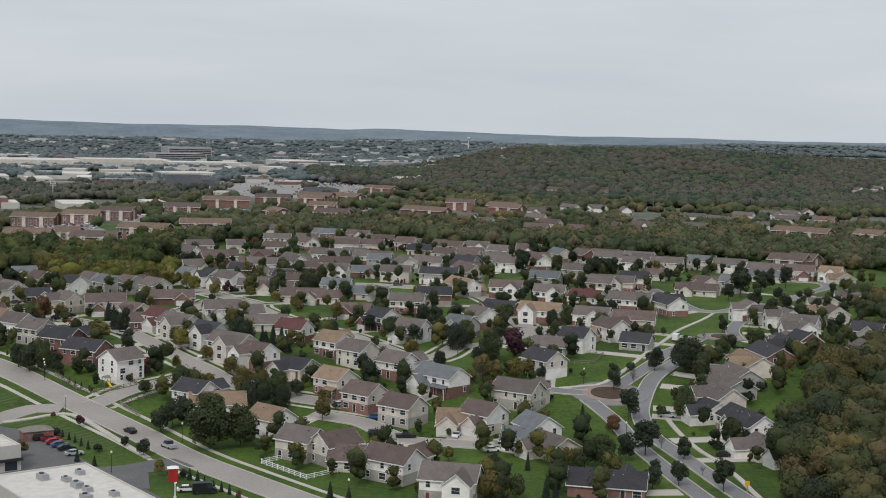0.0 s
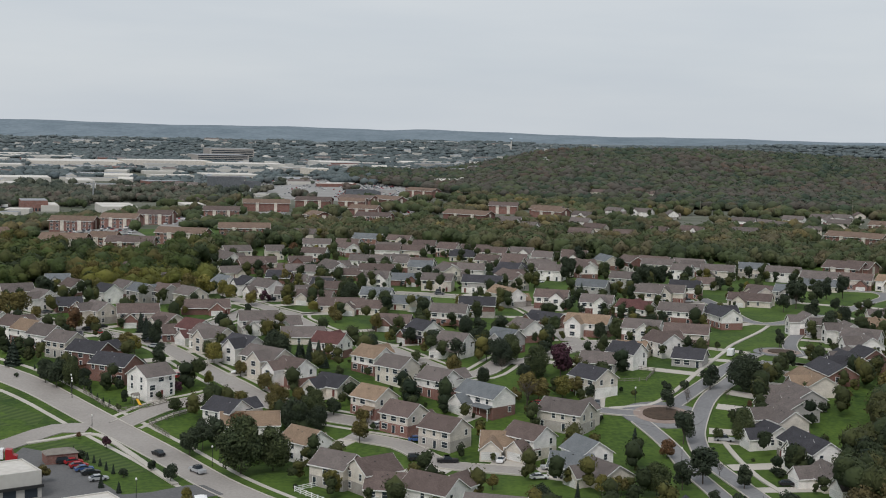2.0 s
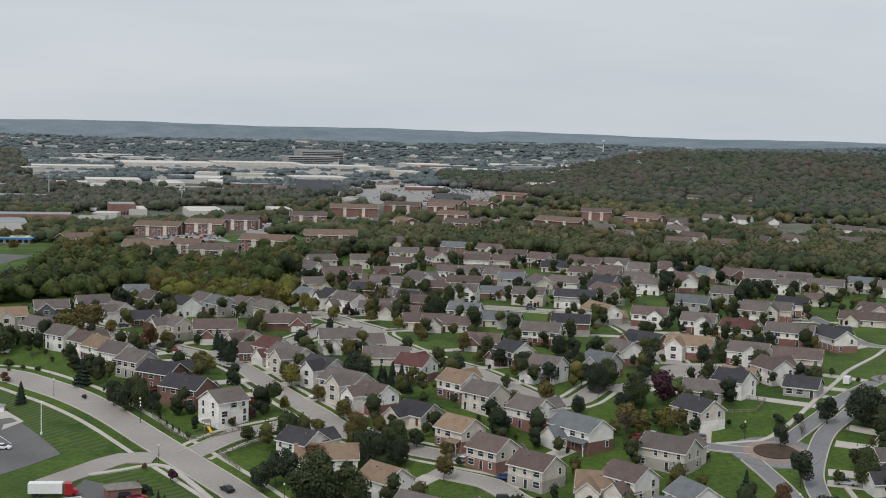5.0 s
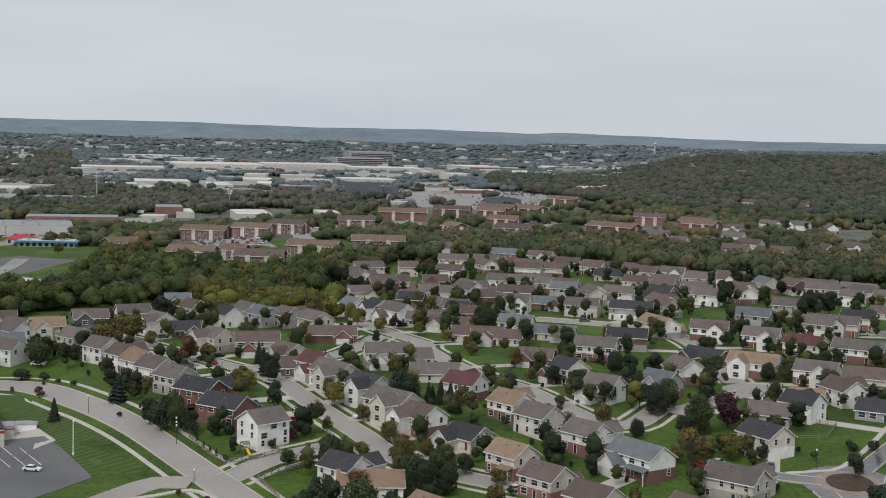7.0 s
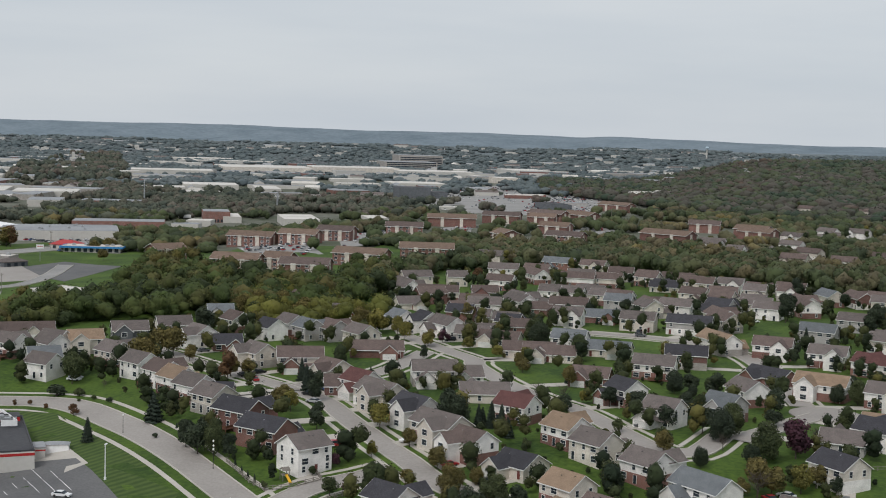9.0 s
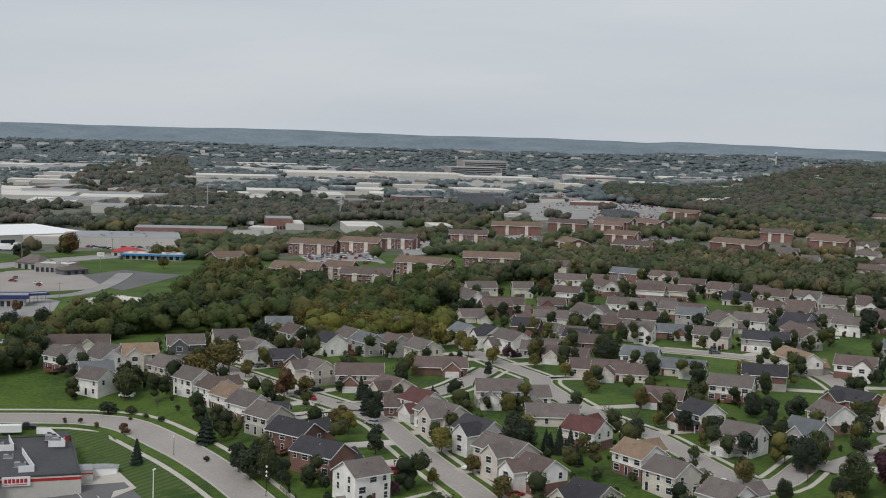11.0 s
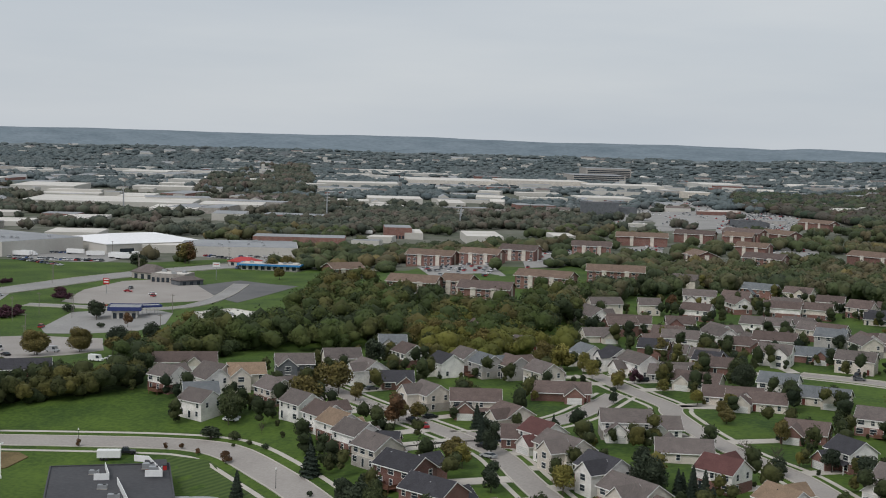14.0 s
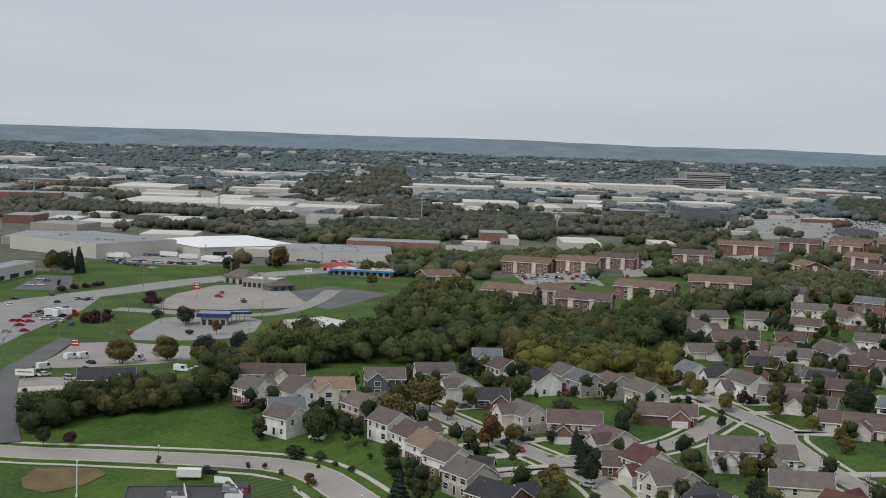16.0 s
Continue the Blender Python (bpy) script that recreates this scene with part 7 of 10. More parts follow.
made = [(-22.7, 512.6)] + DRIVE_ENDS
for hx, hy in HOUSES:
    if hy > 900 or min(math.hypot(hx - a, hy - b) for a, b in made) < 9:
        continue
    near = min((Vector(p).lerp(Vector(q), u / 8) for line, wd in ROAD_LINES[1:] for p, q in zip(line, line[1:]) for u in range(9)), key=lambda p: (p.x - hx) ** 2 + (p.y - hy) ** 2)
    gap = (near - Vector((hx, hy)))
    if 11 < gap.length < 34:
        way = gap.normalized()
        driveway(near.x - way.x * 3.4, near.y - way.y * 3.4, hx + way.x * 5.0, hy + way.y * 5.0, 5.2)
# ---- cars on driveways and streets ----
car("grey", -191.7, 570.7, 232, "car")
car("grey", -178.4, 564.2, 50, "car")
car("black", -145.8, 528.9, 52, "car")
car("white", -78.8, 449.9, 222, "car")
car("red", -64.3, 433.3, 39, "car")
car("red", -63.4, 403.4, -115, "car")
car("blue", -27.5, 466.2, -148, "pickup")
car("white", -15.9, 452.4, -140, "suv")
car("black", -53.6, 422.2, 39, "suv")
car("silver", 31.6, 415.0, 66, "suv")
car("grey", 34.3, 427.0, 263, "car")
car("grey", -16.5, 482.4, 26, "car")
car("red", 23.8, 529.6, -175, "suv")
car("black", -22.8, 669.3, 256, "suv")
car("silver", 95.1, 657.4, -174, "pickup")
car("silver", 67.5, 396.8, -11, "pickup")
car("white", 4.9, 372.2, 257, "car")
car("silver", 17.9, 366.7, 19, "pickup")
car("grey", 21.6, 357.3, 154, "suv")
car("black", 185.5, 729.0, 120, "suv")
car("silver", -119.5, 638.5, 288, "pickup")
car("grey", -114.6, 638.7, 255, "car")
car("silver", -105.4, 628.8, 32, "car")
car("black", -96.1, 621.8, 214, "suv")
car("black", -85.1, 368.7, 131, "car", 0.2)
car("silver", -71.3, 352.7, 131, "pickup", 0.2)
car("black", -106.5, 358.1, 30, "suv", 0.2)
car("red", -104.2, 357.7, 30, "car", 0.2)
car("red", -101.8, 354.2, 30, "car", 0.2)
car("blue", -99.5, 351.1, 30, "car", 0.2)
car("black", -96.9, 347.8, 30, "car", 0.2)
car("silver", -93.3, 342.3, 30, "car", 0.2)
car("white", -58.3, 310.1, 15, "car", 0.2)
car("black", -54.1, 309.1, 15, "van", 0.2)
car("black", -9.1, 369.8, 8, "pickup", 0.2)
car("black", -17.3, 371.4, 15, "suv", 0.2)
car("blue", -18.2, 388.6, 8, "car", 0.2)
car("white", 14.3, 356.6, 15, "car", 0.2)
car("grey", 22.7, 355.7, 20, "car", 0.2)
car("white", -29.9, 400.4, 60, "car", 0.2)
car("red", 16.1, 425.0, 120, "car", 0.2)
car("black", 76.7, 357.3, 0, "car", 0.2)
car("white", 87.9, 503.4, 70, "van", 0.2)
car("white", 35.5, 545.6, 60, "suv", 0.2)
car("white", 20.2, 427.7, 150, "car", 0.2)
car("white", 28.1, 724.7, 10, "car", 0.2)
car("grey", -21.8, 660.9, 10, "car", 0.2)
car("black", -119.7, 497.5, 160, "suv", 0.2)
car("blue", -115.9, 506.0, 160, "suv", 0.2)
car("silver", -115.4, 486.5, 160, "car", 0.2)
car("black", -149.6, 521.8, 131, "car", 0.2)
car("red", -143.4, 515.3, 131, "car", 0.2)
car("white", -204.4, 511.2, 0, "car", 0.2)
car("red", -96.8, 442.2, 30, "suv", 0.2)
car("grey", -60.1, 569.0, 120, "car", 0.2)
car("white", -154.2, 396.7, 0, "car", 0.2)
car("silver", -204.9, 513.6, 0, "car", 0.2)
car("silver", -223.9, 564.4, 20, "suv", 0.2)
car("black", -222.0, 554.8, 0, "pickup", 0.2)
car("silver", -315.4, 542.5, 0, "suv", 0.2)
car("white", -327.2, 544.0, 70, "car", 0.2)
car("white", -336.7, 556.0, 70, "van", 0.2)
car("silver", -330.5, 542.2, 70, "van", 0.2)
car("white", -355.4, 596.0, 80, "van", 0.2)
car("white", -353.8, 601.7, 80, "van", 0.2)
car("black", -336.5, 583.1, 160, "car", 0.2)
car("silver", -329.5, 604.0, 0, "van", 0.2)
car("white", -293.2, 577.7, 0, "van", 0.2)
car("white", -289.8, 582.7, 0, "car", 0.2)
car("black", -503.7, 745.0, 170, "car", 0.2)
car("white", -490.6, 724.3, 170, "car", 0.2)
car("black", -477.8, 764.9, 20, "car", 0.2)
car("silver", -472.7, 768.8, 20, "car", 0.2)
car("red", -451.0, 679.7, 60, "car", 0.2)
car("red", -448.9, 681.2, 60, "car", 0.2)
car("red", -444.0, 682.3, 60, "car", 0.2)
car("red", -439.9, 670.0, 60, "car", 0.2)
car("red", -427.2, 657.6, 60, "car", 0.2)
car("red", -455.7, 694.8, 60, "car", 0.2)
car("silver", -458.9, 703.9, 60, "car", 0.2)
car("silver", -453.4, 700.8, 60, "car", 0.2)
car("black", -460.7, 711.5, 60, "car", 0.2)
car("red", -456.6, 710.0, 60, "car", 0.2)
car("white", -443.9, 693.1, 60, "car", 0.2)
car("white", -440.3, 697.4, 60, "car", 0.2)
car("black", -442.9, 706.7, 60, "car", 0.2)
car("silver", -445.4, 716.4, 60, "car", 0.2)
car("silver", -431.8, 650.8, 60, "car", 0.2)
car("red", -423.9, 820.7, 20, "car", 0.2)
car("white", -405.4, 815.9, 10, "car", 0.2)
car("red", -424.0, 820.6, 20, "car", 0.2)
car("red", -402.4, 759.0, 10, "car", 0.2)
car("silver", -429.9, 976.4, 15, "car", 0.2)
car("black", -425.8, 979.9, 15, "car", 0.2)
car("black", -420.4, 999.4, 15, "car", 0.2)
car("white", -539.7, 802.0, 10, "car", 0.2)
car("white", -535.0, 805.8, 10, "car", 0.2)
car("white", -554.3, 830.3, 10, "car", 0.2)
car("blue", -544.6, 824.4, 10, "car", 0.2)
car("silver", -600.7, 957.9, 100, "car", 0.2)
car("silver", -595.6, 957.9, 100, "pickup", 0.2)
car("silver", -593.1, 957.8, 100, "pickup", 0.2)
car("white", -588.1, 957.8, 100, "car", 0.2)
car("blue", -585.6, 957.8, 100, "suv", 0.2)
car("silver", -583.0, 957.8, 100, "car", 0.2)
car("white", -575.5, 957.7, 100, "suv", 0.2)
car("white", -573.0, 957.7, 100, "suv", 0.2)
car("silver", -570.5, 957.7, 100, "suv", 0.2)
car("grey", -568.0, 957.7, 100, "pickup", 0.2)
car("white", -565.4, 957.7, 100, "pickup", 0.2)
car("white", -563.9, 959.0, 100, "car", 0.2)
car("blue", -559.8, 960.3, 100, "car", 0.2)
car("white", -557.7, 960.9, 100, "suv", 0.2)
car("white", -555.6, 961.5, 100, "car", 0.2)
car("silver", -553.5, 962.2, 100, "car", 0.2)
car("white", -551.4, 962.8, 100, "car", 0.2)
car("red", -549.3, 963.4, 100, "pickup", 0.2)
car("black", -547.2, 964.0, 100, "suv", 0.2)
car("white", -545.1, 964.7, 100, "suv", 0.2)
car("black", -543.0, 965.3, 100, "car", 0.2)
car("black", -540.9, 965.9, 100, "pickup", 0.2)
car("red", -538.9, 966.6, 100, "car", 0.2)
car("silver", -536.8, 967.2, 100, "suv", 0.2)
car("white", -534.7, 967.8, 100, "pickup", 0.2)
car("grey", -532.6, 968.4, 100, "pickup", 0.2)
car("black", -507.2, 1059.6, 100, "car", 0.2)
car("silver", -504.9, 1059.9, 100, "car", 0.2)
car("silver", -502.6, 1060.3, 100, "car", 0.2)
car("grey", -500.3, 1060.6, 100, "pickup", 0.2)
car("silver", -498.0, 1061.0, 100, "pickup", 0.2)
car("black", -495.7, 1061.4, 100, "suv", 0.2)
car("white", -493.4, 1061.7, 100, "car", 0.2)
car("silver", -481.9, 1068.1, 100, "pickup", 0.2)
car("silver", -477.8, 1068.4, 100, "car", 0.2)
car("blue", -469.5, 1069.1, 100, "car", 0.2)
car("red", -465.3, 1069.5, 100, "car", 0.2)
car("silver", -461.1, 1069.9, 100, "car", 0.2)
car("white", -457.0, 1070.2, 100, "car", 0.2)
car("red", -662.9, 989.8, 100, "car", 0.2)
car("grey", -659.3, 988.8, 100, "car", 0.2)
car("silver", -655.8, 987.8, 100, "car", 0.2)
car("grey", -652.2, 986.8, 100, "pickup", 0.2)
car("grey", -648.6, 985.8, 100, "car", 0.2)
car("white", -645.1, 984.8, 100, "car", 0.2)
car("silver", -599.7, 1005.8, 100, "pickup", 0.2)
car("white", -596.7, 1006.8, 100, "car", 0.2)
car("red", -590.7, 1008.9, 100, "car", 0.2)
car("blue", -587.7, 1009.9, 100, "pickup", 0.2)
car("white", -584.7, 1010.9, 100, "car", 0.2)
car("blue", -581.7, 1012.0, 100, "car", 0.2)
car("black", -278.5, 993.0, 110, "pickup", 0.2)
car("silver", -307.1, 1010.5, 110, "car", 0.2)
car("white", -310.5, 1020.6, 110, "suv", 0.2)
car("white", -305.7, 1016.5, 110, "car", 0.2)
car("grey", -296.3, 1008.3, 110, "pickup", 0.2)
car("silver", -291.5, 1004.1, 110, "pickup", 0.2)
car("silver", -286.8, 1000.0, 110, "suv", 0.2)
car("white", -282.1, 995.9, 110, "car", 0.2)
car("red", -262.8, 1036.6, 110, "car", 0.2)
car("white", -263.2, 1188.5, 110, "pickup", 0.2)
car("grey", -258.9, 1188.4, 110, "pickup", 0.2)
car("blue", -254.6, 1188.3, 110, "suv", 0.2)
car("silver", -246.1, 1188.1, 110, "suv", 0.2)
car("red", -167.2, 1649.2, 20, "suv", 0.2)
car("red", -164.9, 1671.7, 20, "pickup", 0.2)
car("silver", -162.7, 1694.1, 20, "suv", 0.2)
car("black", -160.5, 1716.5, 20, "pickup", 0.2)
car("red", -158.3, 1738.9, 20, "suv", 0.2)
car("silver", -153.9, 1783.7, 20, "car", 0.2)
car("silver", -151.7, 1806.2, 20, "car", 0.2)
car("grey", -149.5, 1828.6, 20, "car", 0.2)
car("white", -147.3, 1851.0, 20, "pickup", 0.2)
car("black", -142.8, 1895.8, 20, "car", 0.2)
car("black", -140.6, 1918.2, 20, "car", 0.2)
car("silver", -138.4, 1940.7, 20, "pickup", 0.2)
car("black", -179.6, 1728.7, 20, "suv", 0.2)
car("grey", -174.9, 1717.6, 20, "suv", 0.2)
car("grey", -165.6, 1695.3, 20, "car", 0.2)
car("white", -151.7, 1662.0, 20, "car", 0.2)
car("silver", -147.0, 1650.9, 20, "car", 0.2)
car("white", -142.4, 1639.8, 20, "suv", 0.2)
car("blue", -137.7, 1628.7, 20, "car", 0.2)
car("silver", -133.1, 1617.6, 20, "pickup", 0.2)
car("white", -128.4, 1606.5, 20, "car", 0.2)
car("grey", -154.8, 1910.7, 20, "car", 0.2)
car("blue", -154.9, 1958.6, 20, "car", 0.2)
car("blue", -154.9, 2006.5, 20, "pickup", 0.2)
car("white", -155.0, 2054.4, 20, "pickup", 0.2)
car("silver", -155.0, 2102.3, 20, "car", 0.2)
car("red", -155.1, 2150.2, 20, "car", 0.2)
car("red", -155.2, 2198.1, 20, "suv", 0.2)
car("white", -168.6, 1214.1, 60, "car", 0.2)
car("grey", -165.0, 1209.2, 60, "car", 0.2)
car("black", -157.9, 1199.4, 60, "car", 0.2)
car("red", -154.3, 1194.5, 60, "pickup", 0.2)
car("blue", -150.7, 1189.6, 60, "pickup", 0.2)
car("grey", -147.2, 1184.8, 60, "suv", 0.2)
car("red", -143.6, 1179.9, 60, "suv", 0.2)
car("silver", -233.3, 1076.7, 60, "car", 0.2)
car("silver", -229.5, 1085.0, 60, "car", 0.2)
car("blue", -225.7, 1093.4, 60, "suv", 0.2)
car("white", -222.0, 1101.7, 60, "car", 0.2)
car("red", -218.2, 1110.0, 60, "suv", 0.2)
car("blue", -214.4, 1118.3, 60, "car", 0.2)
# ---- shops, warehouses and distant buildings ----
flat_building("shop", -80.4, 290.3, 128, 36.7, 23.6, 6.0, PLASTER, ROOFWHITE, "single-storey shop with white flat roof and roof units", "shop", 0, None, 0)
flat_building("shop", -197.7, 431.2, 31, 31.0, 44.5, 6.0, PLASTER, ROOFDARK, "single-storey shop with dark flat roof and red stripe", "shop", 0, REDPAINT)
shop_front(-197.7, 431.2, 31)
flat_building("warehouse", -646.5, 1009.0, -15, 99.9, 75.4, 11.0, PLASTER, ROOFGREY, "large pale warehouse with grey flat roof", "warehouse", 6, None, 0)
hip_hall(-573.0, 1078.0, 59.0, 84.0, 76.0, 7.0, 5.0, PLASTER, ROOFBRIGHT, "large pale warehouse with bright white low-pitched roof", "warehouse")
flat_building("shop", -482.9, 1083.6, 25, 87.8, 64.1, 8.0, PLASTER, ROOFGREY, "long pale strip of shops with flat roof", "shop", 8, None, 0)
flat_building("shop", -574.5, 815.7, 104, 78.3, 12.9, 8.0, PLASTER, ROOFGREY, "low shop building with grey flat roof", "shop", 0, None, 4)
flat_building("bank", -370.0, 727.2, 26, 12.1, 12.0, 5.0, PLASTER, ROOFGREY, "small pale bank with a dark blue canopy band", "bank", 1, None, 4)
band_roof(-370.0, 727.2, 26, 16.1, 15.0, 4.2, 1.9, NAVYPAINT, ROOFGREY, "broad dark blue canopy over a bank", "canopy", 0)
band_roof(-364.7, 740.5, 44, 12.1, 8.0, 4.2, 1.1, NAVYPAINT, ROOFGREY, "dark blue drive-through canopy on steel posts", "canopy", 3)
flat_building("restaurant", -410.5, 984.6, 13, 38.5, 15.0, 4.6, PLASTER, ROOFWHITE, "low pale restaurant with a bright blue eave", "restaurant", 4, None, 9)
band_roof(-410.5, 984.6, 13, 43.5, 19.0, 3.0, 1.3, BLUEPAINT, ROOFWHITE, "bright blue eave round a restaurant", "canopy", 0)
hip_hall(-437.1, 999.2, -6.6, 18.1, 16.0, 3.2, 3.0, PLASTER, REDPAINT, "red-roofed end of a low restaurant", "restaurant")
flat_building("restaurant", -429.6, 883.0, 6, 22.0, 16.0, 5.6, SIDING["stone"], ROOFWHITE, "stone-fronted restaurant with flat roof", "restaurant", 4, None, 7)
hip_hall(-451.1, 894.5, -14.1, 18.5, 16.0, 4.0, 4.6, SIDING["stone"], ROOFING["grey"], "steep grey shingled wing of a stone restaurant", "restaurant")
hip_hall(-414.7, 873.6, 58.9, 16.2, 10.0, 3.0, 2.2, SIDING["dark"], ROOFING["grey"], "dark timber porch with grey hipped roof", "restaurant")
flat_building("shop", -294.9, 702.4, -24, 40.9, 23.1, 4.5, PLASTER, ROOFWHITE, "small shop with white flat roof among trees", "shop", 2, None, 0)
flat_building("warehouse", -2119, 2747, 22, 95, 141, 10.0, PLASTER, ROOFWHITE, "low pale warehouse with white flat roof on the plain", "warehouse", 0, None, 0)
flat_building("warehouse", -1816, 2386, 22, 99, 148, 5.2, PLASTER, ROOFWHITE, "low pale warehouse with white flat roof on the plain", "warehouse", 0, None, 0)
flat_building("warehouse", -1181, 1879, 22, 90, 135, 8.9, PLASTER, ROOFWHITE, "low pale warehouse with white flat roof on the plain", "warehouse", 0, None, 0)
flat_building("warehouse", -1057, 1742, 22, 78, 44, 5.0, PLASTER, ROOFWHITE, "low pale warehouse with white flat roof on the plain", "warehouse", 0, None, 0)
flat_building("warehouse", -915, 1617, 22, 201, 130, 6.5, PLASTER, ROOFWHITE, "low pale warehouse with white flat roof on the plain", "warehouse", 0, None, 0)
flat_building("warehouse", -787, 1539, 22, 54, 82, 5.4, PLASTER, ROOFWHITE, "low pale warehouse with white flat roof on the plain", "warehouse", 0, None, 0)
flat_building("warehouse", -882, 1349, 22, 23, 34, 4.5, PLASTER, ROOFWHITE, "low pale warehouse with white flat roof on the plain", "warehouse", 0, None, 0)
flat_building("warehouse", -854, 1254, 22, 30, 39, 4.9, PLASTER, ROOFWHITE, "low pale warehouse with white flat roof on the plain", "warehouse", 0, None, 0)
flat_building("warehouse", -800, 1239, 22, 45, 53, 4.7, PLASTER, ROOFWHITE, "low pale warehouse with white flat roof on the plain", "warehouse", 0, None, 0)
flat_building("warehouse", -780, 1337, 22, 43, 65, 4.0, PLASTER, ROOFWHITE, "low pale warehouse with white flat roof on the plain", "warehouse", 0, None, 0)
flat_building("warehouse", -1477, 2676, 22, 91, 121, 6.4, PLASTER, ROOFWHITE, "low pale warehouse with white flat roof on the plain", "warehouse", 0, None, 0)
flat_building("warehouse", -1073, 2020, 22, 91, 49, 6.1, PLASTER, ROOFWHITE, "low pale warehouse with white flat roof on the plain", "warehouse", 0, None, 0)
flat_building("warehouse", -1356, 2338, 22, 64, 81, 5.2, PLASTER, ROOFWHITE, "low pale warehouse with white flat roof on the plain", "warehouse", 0, None, 0)
flat_building("warehouse", -1703, 2650, 22, 108, 46, 4.2, PLASTER, ROOFWHITE, "low pale warehouse with white flat roof on the plain", "warehouse", 0, None, 0)
flat_building("warehouse", -1142, 2198, 22, 65, 47, 4.0, PLASTER, ROOFWHITE, "low pale warehouse with white flat roof on the plain", "warehouse", 0, None, 0)
flat_building("warehouse", -761, 1630, 22, 75, 74, 7.0, PLASTER, ROOFWHITE, "low pale warehouse with white flat roof on the plain", "warehouse", 0, None, 0)
flat_building("warehouse", -860, 1758, 22, 22, 32, 4.0, PLASTER, ROOFWHITE, "low pale warehouse with white flat roof on the plain", "warehouse", 0, None, 0)
flat_building("warehouse", -895, 2389, 22, 142, 86, 10.3, PLASTER, ROOFWHITE, "low pale warehouse with white flat roof on the plain", "warehouse", 0, None, 0)
flat_building("warehouse", -1149, 3232, 22, 156, 84, 6.3, PLASTER, ROOFWHITE, "low pale warehouse with white flat roof on the plain", "warehouse", 0, None, 0)
flat_building("warehouse", -1061, 3176, 22, 229, 124, 6.1, PLASTER, ROOFWHITE, "low pale warehouse with white flat roof on the plain", "warehouse", 0, None, 0)
flat_building("warehouse", -701, 1866, 22, 50, 49, 5.3, PLASTER, ROOFWHITE, "low pale warehouse with white flat roof on the plain", "warehouse", 0, None, 0)
flat_building("warehouse", -664, 1938, 22, 76, 79, 7.8, PLASTER, ROOFWHITE, "low pale warehouse with white flat roof on the plain", "warehouse", 0, None, 0)
flat_building("warehouse", -599, 1729, 22, 43, 41, 7.2, PLASTER, ROOFWHITE, "low pale warehouse with white flat roof on the plain", "warehouse", 0, None, 0)
flat_building("warehouse", -1459, 3057, 22, 87, 130, 5.1, PLASTER, ROOFWHITE, "low pale warehouse with white flat roof on the plain", "warehouse", 0, None, 0)
flat_building("warehouse", -497, 2784, 22, 149, 105, 10.8, PLASTER, ROOFWHITE, "low pale warehouse with white flat roof on the plain", "warehouse", 0, None, 0)
flat_building("warehouse", -428, 2250, 22, 88, 82, 7.3, PLASTER, ROOFWHITE, "low pale warehouse with white flat roof on the plain", "warehouse", 0, None, 0)
flat_building("warehouse", -346, 3089, 22, 90, 134, 9.9, PLASTER, ROOFWHITE, "low pale warehouse with white flat roof on the plain", "warehouse", 0, None, 0)
flat_building("warehouse", -560, 2355, 22, 72, 36, 5.7, PLASTER, ROOFWHITE, "low pale warehouse with white flat roof on the plain", "warehouse", 0, None, 0)
flat_building("warehouse", -563, 2141, 22, 23, 34, 5.2, PLASTER, ROOFWHITE, "low pale warehouse with white flat roof on the plain", "warehouse", 0, None, 0)
flat_building("shop", -827, 2718, 22, 176, 163, 10.9, SIDING["tan"], ROOFWHITE, "long tan department store with white flat roof", "shop", 0, None, 9)
flat_building("shop", -667, 2808, 22, 177, 112, 12.8, SIDING["tan"], ROOFWHITE, "long tan department store with white flat roof", "shop", 0, None, 9)
flat_building("office_building", -438, 1318, 22, 25, 37, 10.8, SIDING["brick"], ROOFGREY, "brown brick office block with window bands", "office building", 0, None, 8)
flat_building("hospital", -637, 3218, 22, 121, 127, 17.0, SIDING["stone"], ROOFGREY, "broad grey hospital wing with window bands", "hospital", 0, None, 12)
flat_building("hospital", -633, 3328, 22, 106, 95, 29.2, SIDING["stone"], ROOFGREY, "tall grey hospital block with window bands", "hospital", 0, None, 12)
flat_building("church", -348, 1819, 22, 42, 39, 17.0, SIDING["dark"], ROOFDARK, "dark slate-grey hall building", "hall", 0, None, 0)
flat_building("church", -319, 1838, 22, 23, 32, 9.1, SIDING["dark"], ROOFDARK, "low dark annexe building", "hall", 0, None, 0)
flat_building("shop", -309, 2465, 22, 43, 64, 9.3, SIDING["tan"], ROOFWHITE, "low yellowish shop building with pale roof", "shop", 0, None, 6)
flat_building("shop", -201, 1874, 22, 41, 17, 4.0, SIDING["brick"], ROOFWHITE, "low shop with a dull red front", "shop", 0, None, 0)
flat_building("shop", -147, 1605, 22, 29, 33, 7.1, SIDING["dark"], ROOFDARK, "shop with dark green roof", "shop", 0, None, 0)
flat_building("mill", -1377, 3022, 22, 7, 10, 18.3, PLASTER, ROOFWHITE, "pale grain mill tower", "mill", 0, None, 0)
flat_building("mill", -1345, 2967, 22, 27, 14, 9.0, PLASTER, ROOFWHITE, "pale grain mill block", "mill", 0, None, 0)
power_pole(-1110, 1524, 33)
power_pole(-787, 1422, 29)
power_pole(-560, 1442, 33)
power_pole(-426, 1477, 20)
power_pole(-436, 1513, 21)
flat_building("commercial_building", -492, 3230, 20, 41, 39, 5.5, PLASTER, ROOFWHITE, "low pale flat-roofed commercial building", "commercial building")
flat_building("commercial_building", -1138, 1140, 100, 66, 31, 6.5, SIDING["stone"], ROOFGREY, "low grey-roofed commercial building", "commercial building")
